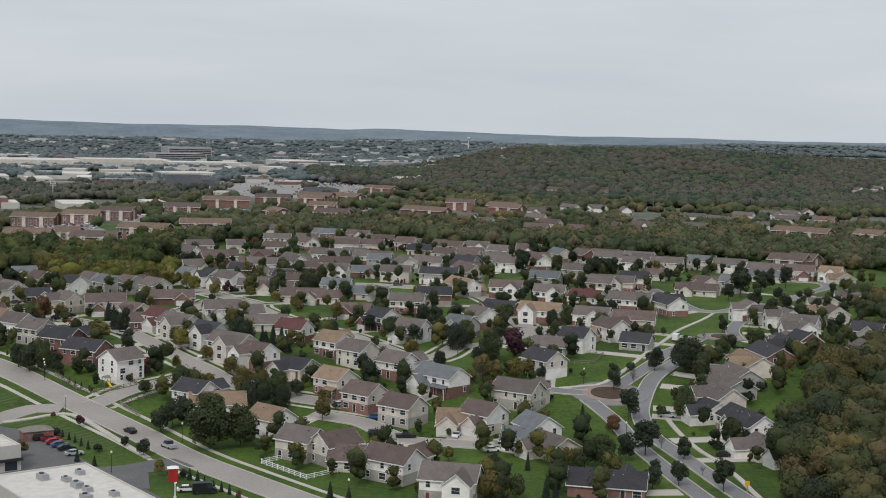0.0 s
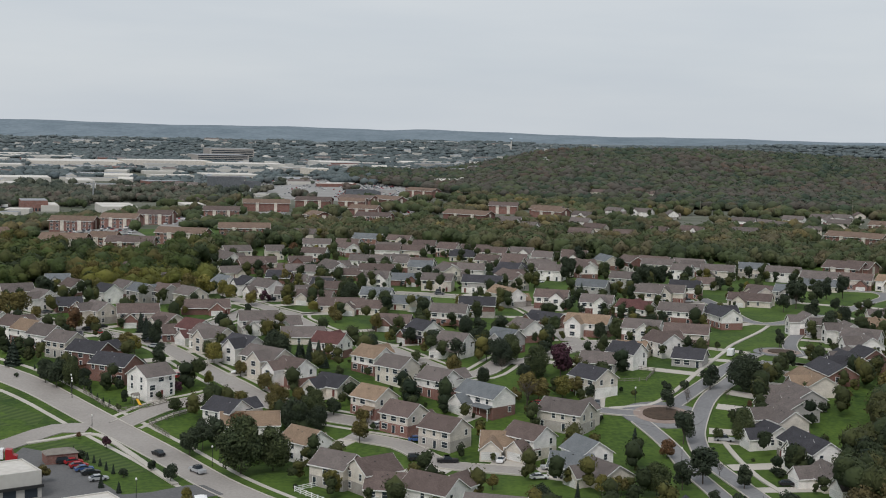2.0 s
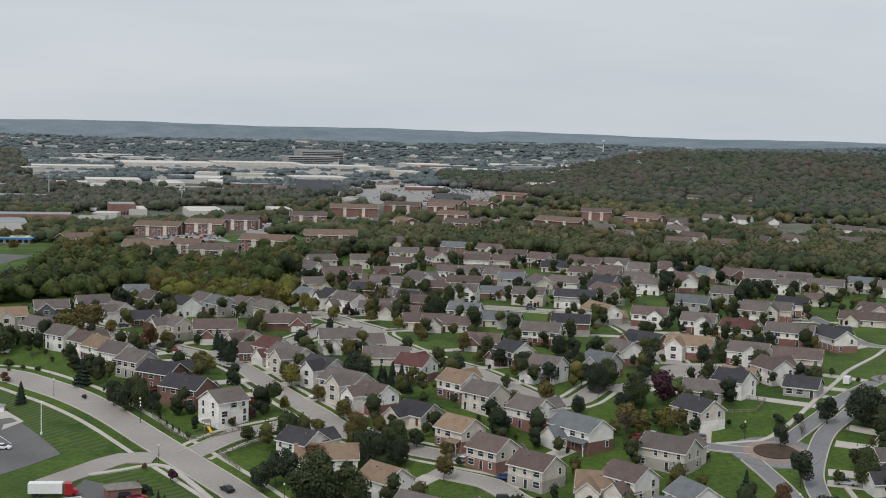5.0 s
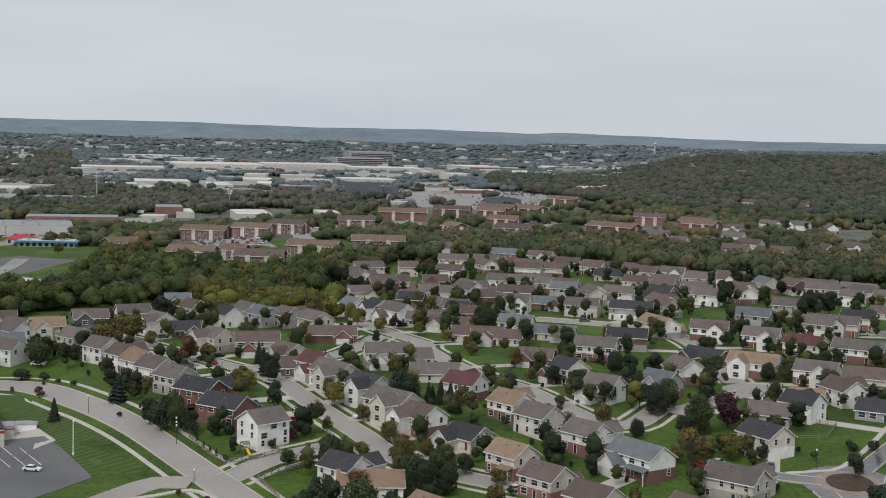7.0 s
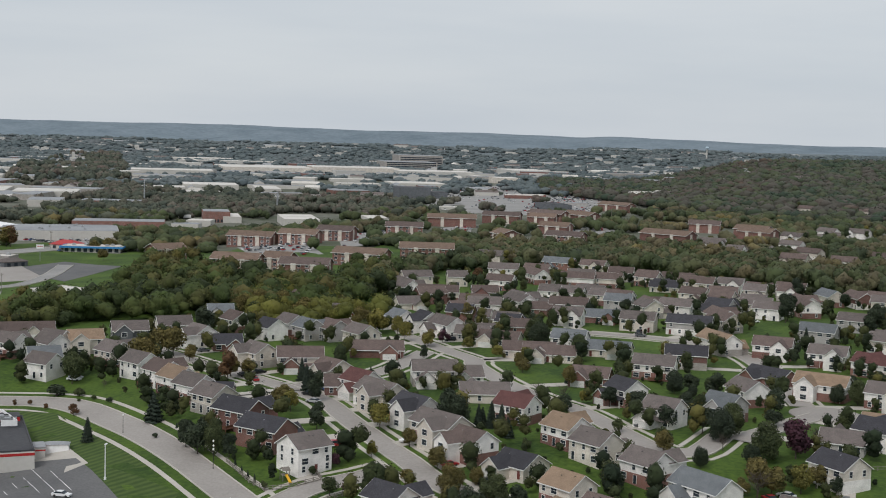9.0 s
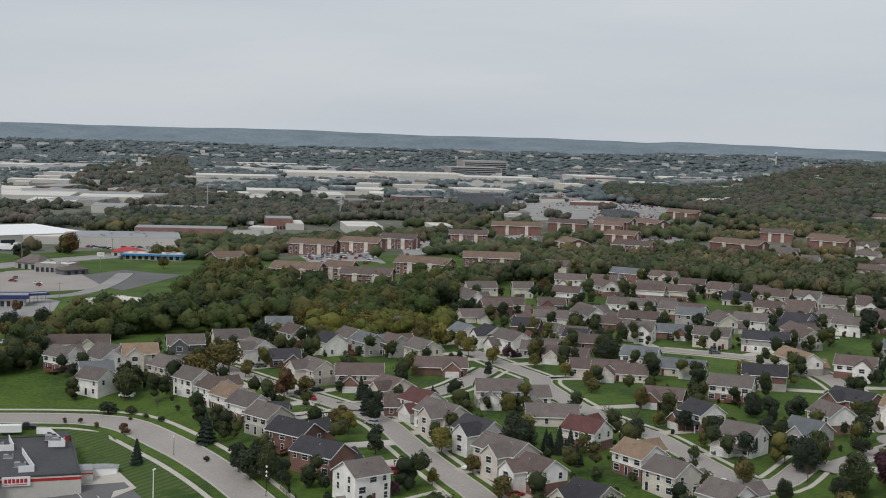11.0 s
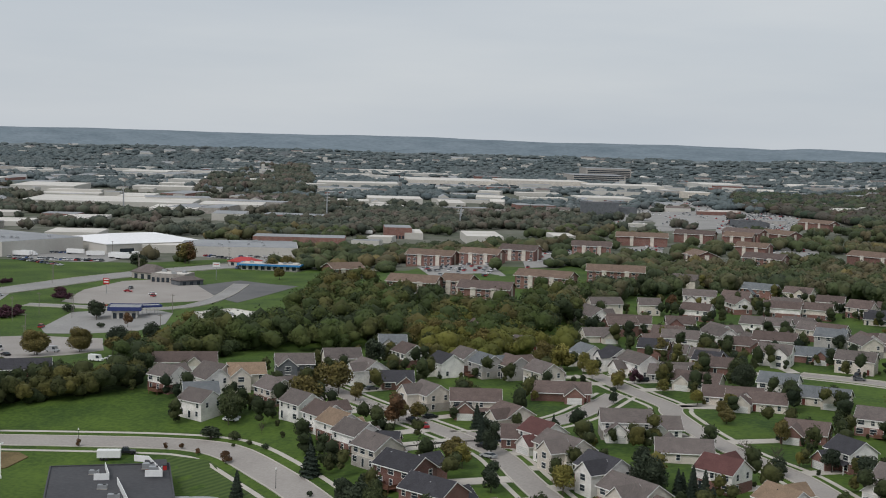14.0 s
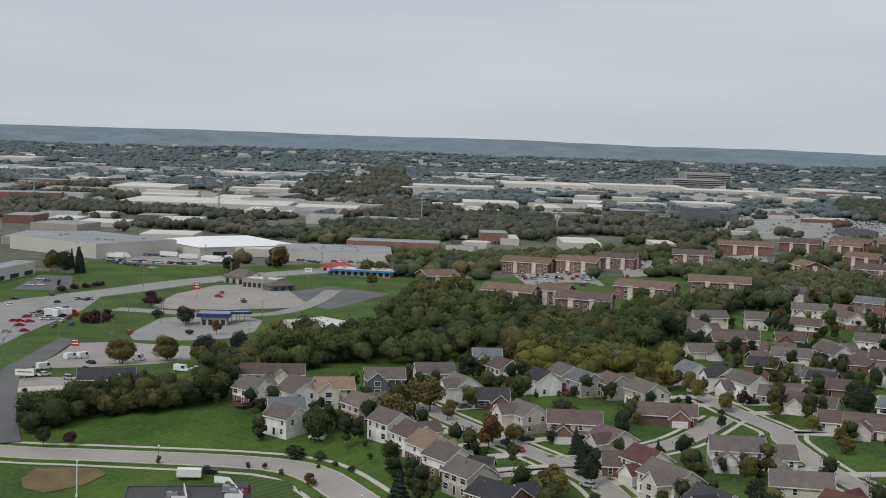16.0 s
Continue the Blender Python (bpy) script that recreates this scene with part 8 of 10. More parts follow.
flat_building("commercial_building", -365, 2955, 32, 36, 22, 6.6, PLASTER, ROOFWHITE, "low pale flat-roofed commercial building", "commercial building")
flat_building("commercial_building", -1094, 2959, 10, 94, 38, 6.0, PLASTER, ROOFWHITE, "low pale flat-roofed commercial building", "commercial building")
flat_building("commercial_building", -834, 1108, 100, 24, 22, 8.1, PLASTER, ROOFWHITE, "low pale flat-roofed commercial building", "commercial building")
flat_building("commercial_building", -610, 1487, 10, 77, 36, 6.5, SIDING["brick"], ROOFGREY, "low brick commercial building", "commercial building")
flat_building("commercial_building", -400, 3206, 32, 82, 40, 6.7, SIDING["stone"], ROOFGREY, "low grey-roofed commercial building", "commercial building")
flat_building("commercial_building", -1291, 1641, 32, 36, 36, 7.3, SIDING["brick"], ROOFGREY, "low brick commercial building", "commercial building")
flat_building("commercial_building", -2036, 2211, 32, 72, 21, 6.6, PLASTER, ROOFGREY, "low grey-roofed commercial building", "commercial building")
flat_building("commercial_building", -489, 1212, 20, 78, 32, 5.9, SIDING["brick"], ROOFGREY, "low brick commercial building", "commercial building")
flat_building("commercial_building", -1173, 1366, 100, 38, 15, 5.7, PLASTER, ROOFWHITE, "low pale flat-roofed commercial building", "commercial building")
flat_building("commercial_building", -1069, 1769, 20, 73, 18, 8.4, PLASTER, ROOFWHITE, "low pale flat-roofed commercial building", "commercial building")
flat_building("commercial_building", -1152, 1619, 20, 85, 34, 6.1, PLASTER, ROOFGREY, "low grey-roofed commercial building", "commercial building")
flat_building("commercial_building", -673, 1957, 10, 68, 24, 4.8, PLASTER, ROOFWHITE, "low pale flat-roofed commercial building", "commercial building")
flat_building("commercial_building", -754, 2828, 10, 72, 39, 5.3, SIDING["brick"], ROOFGREY, "low brick commercial building", "commercial building")
flat_building("commercial_building", -1244, 1436, 32, 71, 18, 5.8, PLASTER, ROOFWHITE, "low pale flat-roofed commercial building", "commercial building")
flat_building("commercial_building", -674, 2481, 10, 67, 16, 8.0, SIDING["brick"], ROOFGREY, "low brick commercial building", "commercial building")
flat_building("commercial_building", -1837, 2281, 100, 99, 20, 6.3, PLASTER, ROOFWHITE, "low pale flat-roofed commercial building", "commercial building")
flat_building("commercial_building", -798, 2040, 100, 36, 18, 7.1, SIDING["brick"], ROOFGREY, "low brick commercial building", "commercial building")
flat_building("commercial_building", -1203, 1939, 100, 32, 47, 7.8, SIDING["brick"], ROOFGREY, "low brick commercial building", "commercial building")
flat_building("commercial_building", -419, 1190, 10, 23, 18, 7.3, PLASTER, ROOFGREY, "low grey-roofed commercial building", "commercial building")
flat_building("commercial_building", -540, 1071, 112, 43, 30, 6.5, PLASTER, ROOFWHITE, "low pale flat-roofed commercial building", "commercial building")
flat_building("commercial_building", -823, 1362, 20, 37, 33, 4.5, SIDING["brick"], ROOFGREY, "low brick commercial building", "commercial building")
flat_building("commercial_building", -1421, 2811, 20, 96, 47, 7.0, SIDING["stone"], ROOFGREY, "low grey-roofed commercial building", "commercial building")
flat_building("commercial_building", -1592, 2454, 32, 92, 26, 7.6, PLASTER, ROOFWHITE, "low pale flat-roofed commercial building", "commercial building")
flat_building("commercial_building", -621, 2946, 32, 45, 27, 5.3, SIDING["brick"], ROOFGREY, "low brick commercial building", "commercial building")
flat_building("commercial_building", -572, 1910, 112, 91, 33, 6.8, PLASTER, ROOFWHITE, "low pale flat-roofed commercial building", "commercial building")
flat_building("commercial_building", -1353, 1818, 32, 31, 20, 8.5, SIDING["stone"], ROOFGREY, "low grey-roofed commercial building", "commercial building")
flat_building("commercial_building", -1436, 2076, 112, 93, 50, 5.6, PLASTER, ROOFWHITE, "low pale flat-roofed commercial building", "commercial building")
flat_building("commercial_building", -1790, 1804, 112, 46, 23, 7.5, PLASTER, ROOFGREY, "low grey-roofed commercial building", "commercial building")
flat_building("commercial_building", -498, 2897, 100, 80, 44, 7.6, PLASTER, ROOFWHITE, "low pale flat-roofed commercial building", "commercial building")
flat_building("commercial_building", -1380, 2513, 10, 113, 47, 6.9, PLASTER, ROOFGREY, "low grey-roofed commercial building", "commercial building")
flat_building("commercial_building", -675, 1159, 112, 50, 45, 4.9, PLASTER, ROOFWHITE, "low pale flat-roofed commercial building", "commercial building")
flat_building("commercial_building", -1364, 2731, 10, 86, 26, 7.9, PLASTER, ROOFWHITE, "low pale flat-roofed commercial building", "commercial building")
flat_building("commercial_building", -940, 1715, 112, 84, 43, 7.7, PLASTER, ROOFWHITE, "low pale flat-roofed commercial building", "commercial building")
flat_building("commercial_building", -410, 2757, 112, 109, 16, 5.9, PLASTER, ROOFWHITE, "low pale flat-roofed commercial building", "commercial building")
flat_building("commercial_building", -589, 2014, 10, 83, 18, 5.7, PLASTER, ROOFGREY, "low grey-roofed commercial building", "commercial building")
flat_building("commercial_building", -307, 2782, 20, 36, 16, 7.8, SIDING["brick"], ROOFGREY, "low brick commercial building", "commercial building")
flat_building("commercial_building", -769, 1703, 10, 87, 41, 6.8, SIDING["stone"], ROOFGREY, "low grey-roofed commercial building", "commercial building")
flat_building("commercial_building", -2237, 2485, 20, 116, 19, 6.1, PLASTER, ROOFWHITE, "low pale flat-roofed commercial building", "commercial building")
flat_building("commercial_building", -47, 3102, 100, 81, 36, 6.8, SIDING["stone"], ROOFGREY, "low grey-roofed commercial building", "commercial building")
flat_building("commercial_building", -2050, 2431, 32, 92, 49, 7.4, SIDING["stone"], ROOFGREY, "low grey-roofed commercial building", "commercial building")
flat_building("commercial_building", -888, 1285, 32, 39, 48, 6.5, PLASTER, ROOFGREY, "low grey-roofed commercial building", "commercial building")
flat_building("commercial_building", -1605, 1681, 112, 99, 24, 6.6, PLASTER, ROOFGREY, "low grey-roofed commercial building", "commercial building")
flat_building("commercial_building", -1659, 2457, 10, 85, 18, 4.6, SIDING["stone"], ROOFGREY, "low grey-roofed commercial building", "commercial building")
flat_building("commercial_building", -861, 3112, 20, 61, 39, 7.8, SIDING["brick"], ROOFGREY, "low brick commercial building", "commercial building")
flat_building("commercial_building", 68, 2970, 112, 67, 48, 7.0, SIDING["stone"], ROOFGREY, "low grey-roofed commercial building", "commercial building")
flat_building("commercial_building", -953, 1009, 32, 86, 15, 8.4, SIDING["brick"], ROOFGREY, "low brick commercial building", "commercial building")
flat_building("commercial_building", -1051, 1931, 112, 37, 22, 5.9, PLASTER, ROOFWHITE, "low pale flat-roofed commercial building", "commercial building")
flat_building("commercial_building", -1618, 2655, 112, 57, 15, 5.9, PLASTER, ROOFGREY, "low grey-roofed commercial building", "commercial building")
flat_building("commercial_building", -626, 2302, 100, 49, 37, 7.5, PLASTER, ROOFWHITE, "low pale flat-roofed commercial building", "commercial building")
flat_building("commercial_building", -741, 1556, 100, 81, 24, 7.1, SIDING["stone"], ROOFGREY, "low grey-roofed commercial building", "commercial building")
flat_building("commercial_building", -119, 3124, 32, 68, 19, 7.4, PLASTER, ROOFWHITE, "low pale flat-roofed commercial building", "commercial building")
flat_building("commercial_building", -673, 1448, 112, 57, 35, 7.8, PLASTER, ROOFGREY, "low grey-roofed commercial building", "commercial building")
flat_building("commercial_building", -109, 2893, 32, 93, 22, 8.3, SIDING["stone"], ROOFGREY, "low grey-roofed commercial building", "commercial building")
flat_building("commercial_building", -1892, 2647, 32, 30, 30, 5.8, PLASTER, ROOFGREY, "low grey-roofed commercial building", "commercial building")
flat_building("commercial_building", -1921, 1995, 10, 90, 35, 4.7, PLASTER, ROOFWHITE, "low pale flat-roofed commercial building", "commercial building")
flat_building("commercial_building", -1877, 2420, 100, 89, 33, 8.2, PLASTER, ROOFGREY, "low grey-roofed commercial building", "commercial building")
flat_building("commercial_building", -427, 1329, 112, 54, 17, 6.2, PLASTER, ROOFWHITE, "low pale flat-roofed commercial building", "commercial building")
flat_building("commercial_building", -1623, 2906, 20, 56, 42, 5.4, PLASTER, ROOFWHITE, "low pale flat-roofed commercial building", "commercial building")
flat_building("commercial_building", -767, 2563, 10, 48, 33, 6.1, SIDING["brick"], ROOFGREY, "low brick commercial building", "commercial building")
flat_building("commercial_building", -363, 2649, 20, 85, 21, 7.4, SIDING["stone"], ROOFGREY, "low grey-roofed commercial building", "commercial building")
flat_building("commercial_building", -572, 2524, 112, 33, 26, 7.2, SIDING["brick"], ROOFGREY, "low brick commercial building", "commercial building")
flat_building("commercial_building", -1998, 2321, 20, 115, 36, 6.4, SIDING["brick"], ROOFGREY, "low brick commercial building", "commercial building")
flat_building("commercial_building", -424, 2871, 20, 81, 20, 6.2, PLASTER, ROOFGREY, "low grey-roofed commercial building", "commercial building")
flat_building("commercial_building", -1576, 2754, 10, 59, 19, 6.3, PLASTER, ROOFWHITE, "low pale flat-roofed commercial building", "commercial building")
flat_building("commercial_building", -1026, 1039, 32, 37, 35, 6.1, PLASTER, ROOFWHITE, "low pale flat-roofed commercial building", "commercial building")
flat_building("commercial_building", -792, 1168, 100, 46, 45, 6.9, SIDING["stone"], ROOFGREY, "low grey-roofed commercial building", "commercial building")
flat_building("commercial_building", -841, 2200, 10, 95, 49, 7.5, PLASTER, ROOFGREY, "low grey-roofed commercial building", "commercial building")
flat_building("commercial_building", -1676, 1836, 112, 66, 27, 4.9, SIDING["stone"], ROOFGREY, "low grey-roofed commercial building", "commercial building")
flat_building("commercial_building", -431, 1257, 10, 22, 23, 5.8, PLASTER, ROOFWHITE, "low pale flat-roofed commercial building", "commercial building")
flat_building("commercial_building", -509, 1767, 32, 58, 20, 7.0, SIDING["stone"], ROOFGREY, "low grey-roofed commercial building", "commercial building")
flat_building("commercial_building", -2234, 2347, 112, 73, 31, 8.4, PLASTER, ROOFGREY, "low grey-roofed commercial building", "commercial building")
flat_building("commercial_building", -729, 1049, 112, 69, 37, 6.4, SIDING["stone"], ROOFGREY, "low grey-roofed commercial building", "commercial building")
flat_building("commercial_building", -877, 1219, 20, 29, 47, 8.2, SIDING["brick"], ROOFGREY, "low brick commercial building", "commercial building")
flat_building("commercial_building", -1291, 2019, 112, 101, 36, 5.2, SIDING["stone"], ROOFGREY, "low grey-roofed commercial building", "commercial building")
flat_building("commercial_building", -277, 2880, 10, 105, 27, 7.2, SIDING["brick"], ROOFGREY, "low brick commercial building", "commercial building")
flat_building("commercial_building", -784, 1571, 100, 87, 34, 5.6, SIDING["stone"], ROOFGREY, "low grey-roofed commercial building", "commercial building")
flat_building("commercial_building", -1481, 1626, 10, 29, 16, 5.2, PLASTER, ROOFWHITE, "low pale flat-roofed commercial building", "commercial building")
flat_building("commercial_building", -1130, 2456, 112, 63, 42, 5.9, PLASTER, ROOFWHITE, "low pale flat-roofed commercial building", "commercial building")
flat_building("commercial_building", -1025, 2207, 10, 61, 27, 4.9, PLASTER, ROOFWHITE, "low pale flat-roofed commercial building", "commercial building")
flat_building("commercial_building", -876, 2522, 100, 37, 27, 8.1, SIDING["stone"], ROOFGREY, "low grey-roofed commercial building", "commercial building")
flat_building("commercial_building", -1391, 2639, 100, 96, 40, 5.3, PLASTER, ROOFGREY, "low grey-roofed commercial building", "commercial building")
flat_building("commercial_building", -1336, 2679, 112, 102, 47, 4.5, PLASTER, ROOFGREY, "low grey-roofed commercial building", "commercial building")
flat_building("commercial_building", -2123, 2548, 32, 63, 43, 6.7, SIDING["brick"], ROOFGREY, "low brick commercial building", "commercial building")
flat_building("commercial_building", -1996, 2528, 112, 56, 22, 4.9, PLASTER, ROOFWHITE, "low pale flat-roofed commercial building", "commercial building")
flat_building("commercial_building", -1439, 2126, 100, 67, 45, 4.9, SIDING["brick"], ROOFGREY, "low brick commercial building", "commercial building")
flat_building("commercial_building", -1697, 2779, 32, 64, 47, 6.4, SIDING["stone"], ROOFGREY, "low grey-roofed commercial building", "commercial building")
flat_building("commercial_building", -490, 3096, 10, 32, 47, 6.7, PLASTER, ROOFWHITE, "low pale flat-roofed commercial building", "commercial building")
flat_building("commercial_building", -1179, 2295, 10, 61, 40, 7.1, PLASTER, ROOFWHITE, "low pale flat-roofed commercial building", "commercial building")
flat_building("commercial_building", -1159, 3040, 32, 75, 16, 5.0, PLASTER, ROOFWHITE, "low pale flat-roofed commercial building", "commercial building")
flat_building("commercial_building", -1155, 1566, 32, 88, 43, 7.9, SIDING["brick"], ROOFGREY, "low brick commercial building", "commercial building")
flat_building("commercial_building", -497, 3025, 32, 85, 21, 4.9, PLASTER, ROOFGREY, "low grey-roofed commercial building", "commercial building")
flat_building("commercial_building", -802, 914, 20, 21, 41, 6.5, PLASTER, ROOFWHITE, "low pale flat-roofed commercial building", "commercial building")
flat_building("commercial_building", -448, 1880, 32, 51, 33, 8.4, SIDING["brick"], ROOFGREY, "low brick commercial building", "commercial building")
flat_building("commercial_building", -1912, 2714, 32, 88, 25, 7.4, PLASTER, ROOFWHITE, "low pale flat-roofed commercial building", "commercial building")
flat_building("commercial_building", -1491, 2966, 112, 81, 25, 5.3, SIDING["brick"], ROOFGREY, "low brick commercial building", "commercial building")
flat_building("commercial_building", -944, 2292, 32, 54, 30, 8.4, PLASTER, ROOFWHITE, "low pale flat-roofed commercial building", "commercial building")
flat_building("commercial_building", -1403, 2328, 112, 84, 27, 7.3, SIDING["stone"], ROOFGREY, "low grey-roofed commercial building", "commercial building")
flat_building("commercial_building", -1711, 2578, 112, 85, 34, 5.5, PLASTER, ROOFWHITE, "low pale flat-roofed commercial building", "commercial building")
flat_building("commercial_building", -1102, 2380, 10, 98, 26, 5.6, SIDING["brick"], ROOFGREY, "low brick commercial building", "commercial building")
flat_building("commercial_building", -904, 2978, 112, 114, 46, 5.3, SIDING["brick"], ROOFGREY, "low brick commercial building", "commercial building")
flat_building("commercial_building", -1394, 1928, 20, 96, 44, 7.6, SIDING["brick"], ROOFGREY, "low brick commercial building", "commercial building")
flat_building("commercial_building", -1313, 2933, 112, 74, 41, 6.8, SIDING["stone"], ROOFGREY, "low grey-roofed commercial building", "commercial building")
flat_building("commercial_building", -1397, 1739, 112, 82, 17, 5.8, SIDING["stone"], ROOFGREY, "low grey-roofed commercial building", "commercial building")
flat_building("commercial_building", -708, 2520, 20, 105, 44, 6.7, PLASTER, ROOFGREY, "low grey-roofed commercial building", "commercial building")
flat_building("commercial_building", -340, 1861, 100, 59, 45, 6.1, PLASTER, ROOFGREY, "low grey-roofed commercial building", "commercial building")
flat_building("commercial_building", -394, 2174, 20, 29, 36, 5.9, SIDING["brick"], ROOFGREY, "low brick commercial building", "commercial building")
flat_building("commercial_building", -628, 2212, 32, 69, 46, 5.7, PLASTER, ROOFGREY, "low grey-roofed commercial building", "commercial building")
flat_building("commercial_building", -358, 1320, 112, 67, 33, 7.2, PLASTER, ROOFWHITE, "low pale flat-roofed commercial building", "commercial building")
flat_building("commercial_building", -195, 2708, 32, 81, 26, 5.0, PLASTER, ROOFWHITE, "low pale flat-roofed commercial building", "commercial building")
flat_building("commercial_building", -2110, 2269, 100, 80, 46, 4.5, PLASTER, ROOFGREY, "low grey-roofed commercial building", "commercial building")
flat_building("commercial_building", -1389, 1680, 32, 52, 22, 6.9, PLASTER, ROOFWHITE, "low pale flat-roofed commercial building", "commercial building")
flat_building("commercial_building", -620, 1702, 10, 62, 19, 4.8, SIDING["stone"], ROOFGREY, "low grey-roofed commercial building", "commercial building")
flat_building("commercial_building", -648, 2699, 32, 61, 30, 7.8, PLASTER, ROOFGREY, "low grey-roofed commercial building", "commercial building")
flat_building("commercial_building", -1306, 1580, 20, 24, 29, 5.4, PLASTER, ROOFWHITE, "low pale flat-roofed commercial building", "commercial building")
flat_building("commercial_building", -159, 3096, 20, 35, 36, 5.2, SIDING["brick"], ROOFGREY, "low brick commercial building", "commercial building")
flat_building("commercial_building", -980, 2886, 112, 117, 17, 5.5, PLASTER, ROOFWHITE, "low pale flat-roofed commercial building", "commercial building")
flat_building("commercial_building", -20, 3192, 100, 36, 27, 6.6, PLASTER, ROOFWHITE, "low pale flat-roofed commercial building", "commercial building")
flat_building("commercial_building", -1399, 2236, 32, 38, 41, 7.7, SIDING["stone"], ROOFGREY, "low grey-roofed commercial building", "commercial building")
flat_building("commercial_building", -1116, 2758, 32, 58, 26, 6.4, PLASTER, ROOFWHITE, "low pale flat-roofed commercial building", "commercial building")
flat_building("commercial_building", -459, 2496, 10, 101, 16, 8.0, PLASTER, ROOFGREY, "low grey-roofed commercial building", "commercial building")
flat_building("commercial_building", -171, 3147, 10, 76, 30, 5.7, PLASTER, ROOFGREY, "low grey-roofed commercial building", "commercial building")
flat_building("commercial_building", -1145, 1413, 32, 34, 36, 5.7, PLASTER, ROOFWHITE, "low pale flat-roofed commercial building", "commercial building")
flat_building("commercial_building", -571, 2690, 100, 37, 40, 6.7, PLASTER, ROOFGREY, "low grey-roofed commercial building", "commercial building")
flat_building("commercial_building", -1249, 2688, 32, 104, 36, 6.3, PLASTER, ROOFGREY, "low grey-roofed commercial building", "commercial building")
flat_building("commercial_building", -982, 1192, 100, 61, 39, 7.0, PLASTER, ROOFWHITE, "low pale flat-roofed commercial building", "commercial building")
flat_building("commercial_building", -1225, 1768, 10, 88, 27, 6.2, SIDING["stone"], ROOFGREY, "low grey-roofed commercial building", "commercial building")
flat_building("commercial_building", -1457, 2743, 10, 45, 47, 6.2, PLASTER, ROOFWHITE, "low pale flat-roofed commercial building", "commercial building")
flat_building("commercial_building", -1311, 2804, 20, 85, 19, 5.5, SIDING["stone"], ROOFGREY, "low grey-roofed commercial building", "commercial building")
flat_building("commercial_building", -1203, 2930, 32, 53, 44, 5.9, SIDING["brick"], ROOFGREY, "low brick commercial building", "commercial building")
flat_building("commercial_building", -284, 1318, 112, 40, 20, 5.0, PLASTER, ROOFWHITE, "low pale flat-roofed commercial building", "commercial building")
flat_building("commercial_building", -953, 1864, 100, 97, 37, 5.8, SIDING["brick"], ROOFGREY, "low brick commercial building", "commercial building")
flat_building("commercial_building", -427, 3278, 100, 112, 48, 4.8, PLASTER, ROOFGREY, "low grey-roofed commercial building", "commercial building")
flat_building("commercial_building", -453, 3318, 20, 31, 19, 7.1, SIDING["brick"], ROOFGREY, "low brick commercial building", "commercial building")
flat_building("commercial_building", -2193, 2383, 112, 75, 42, 5.7, PLASTER, ROOFWHITE, "low pale flat-roofed commercial building", "commercial building")
flat_building("commercial_building", -887, 2781, 100, 29, 22, 5.5, PLASTER, ROOFWHITE, "low pale flat-roofed commercial building", "commercial building")
flat_building("commercial_building", -1030, 3037, 20, 33, 31, 5.8, SIDING["brick"], ROOFGREY, "low brick commercial building", "commercial building")
flat_building("commercial_building", -629, 2597, 10, 37, 48, 4.6, PLASTER, ROOFGREY, "low grey-roofed commercial building", "commercial building")
flat_building("commercial_building", -493, 2122, 32, 65, 36, 8.2, PLASTER, ROOFWHITE, "low pale flat-roofed commercial building", "commercial building")
flat_building("commercial_building", -264, 2709, 10, 56, 19, 7.8, PLASTER, ROOFWHITE, "low pale flat-roofed commercial building", "commercial building")
flat_building("commercial_building", -965, 2014, 112, 65, 41, 7.3, PLASTER, ROOFGREY, "low grey-roofed commercial building", "commercial building")
flat_building("commercial_building", -1782, 2616, 10, 64, 22, 6.9, SIDING["stone"], ROOFGREY, "low grey-roofed commercial building", "commercial building")
flat_building("commercial_building", -719, 3096, 10, 43, 37, 7.5, SIDING["brick"], ROOFGREY, "low brick commercial building", "commercial building")
flat_building("commercial_building", -841, 2564, 100, 45, 39, 5.2, PLASTER, ROOFGREY, "low grey-roofed commercial building", "commercial building")
flat_building("commercial_building", -1962, 2262, 32, 32, 32, 6.8, PLASTER, ROOFGREY, "low grey-roofed commercial building", "commercial building")
flat_building("commercial_building", 79, 3245, 32, 71, 20, 5.6, SIDING["stone"], ROOFGREY, "low grey-roofed commercial building", "commercial building")
flat_building("commercial_building", -872, 1696, 32, 83, 50, 8.1, PLASTER, ROOFGREY, "low grey-roofed commercial building", "commercial building")
flat_building("commercial_building", -87, 2979, 112, 66, 37, 5.8, SIDING["stone"], ROOFGREY, "low grey-roofed commercial building", "commercial building")
flat_building("commercial_building", -253, 2937, 10, 36, 15, 6.6, PLASTER, ROOFWHITE, "low pale flat-roofed commercial building", "commercial building")
# ---- paved and planted areas ----
patch("cul_de_sac", [(49.5, 517.2), (49.0, 520.6), (47.4, 523.7), (45.0, 526.1), (41.9, 527.7), (38.5, 528.2), (35.1, 527.7), (32.0, 526.1), (29.6, 523.7), (28.0, 520.6), (27.5, 517.2), (28.0, 513.8), (29.6, 510.8), (32.0, 508.3), (35.1, 506.8), (38.5, 506.2), (41.9, 506.8), (45.0, 508.3), (47.4, 510.8), (49.0, 513.8)], CONCRETE, 0.32, "round pale concrete turning circle", "road")
road("pavement", [(67.0, 399.2), (68.4, 382.7), (71.1, 362.4), (73.5, 351.3), (75.5, 332.9), (75.9, 322.2), (76.4, 315.2)], 1.5, PALE, "narrow pale concrete footpath on a lawn", kerb=False, rise=0.06)
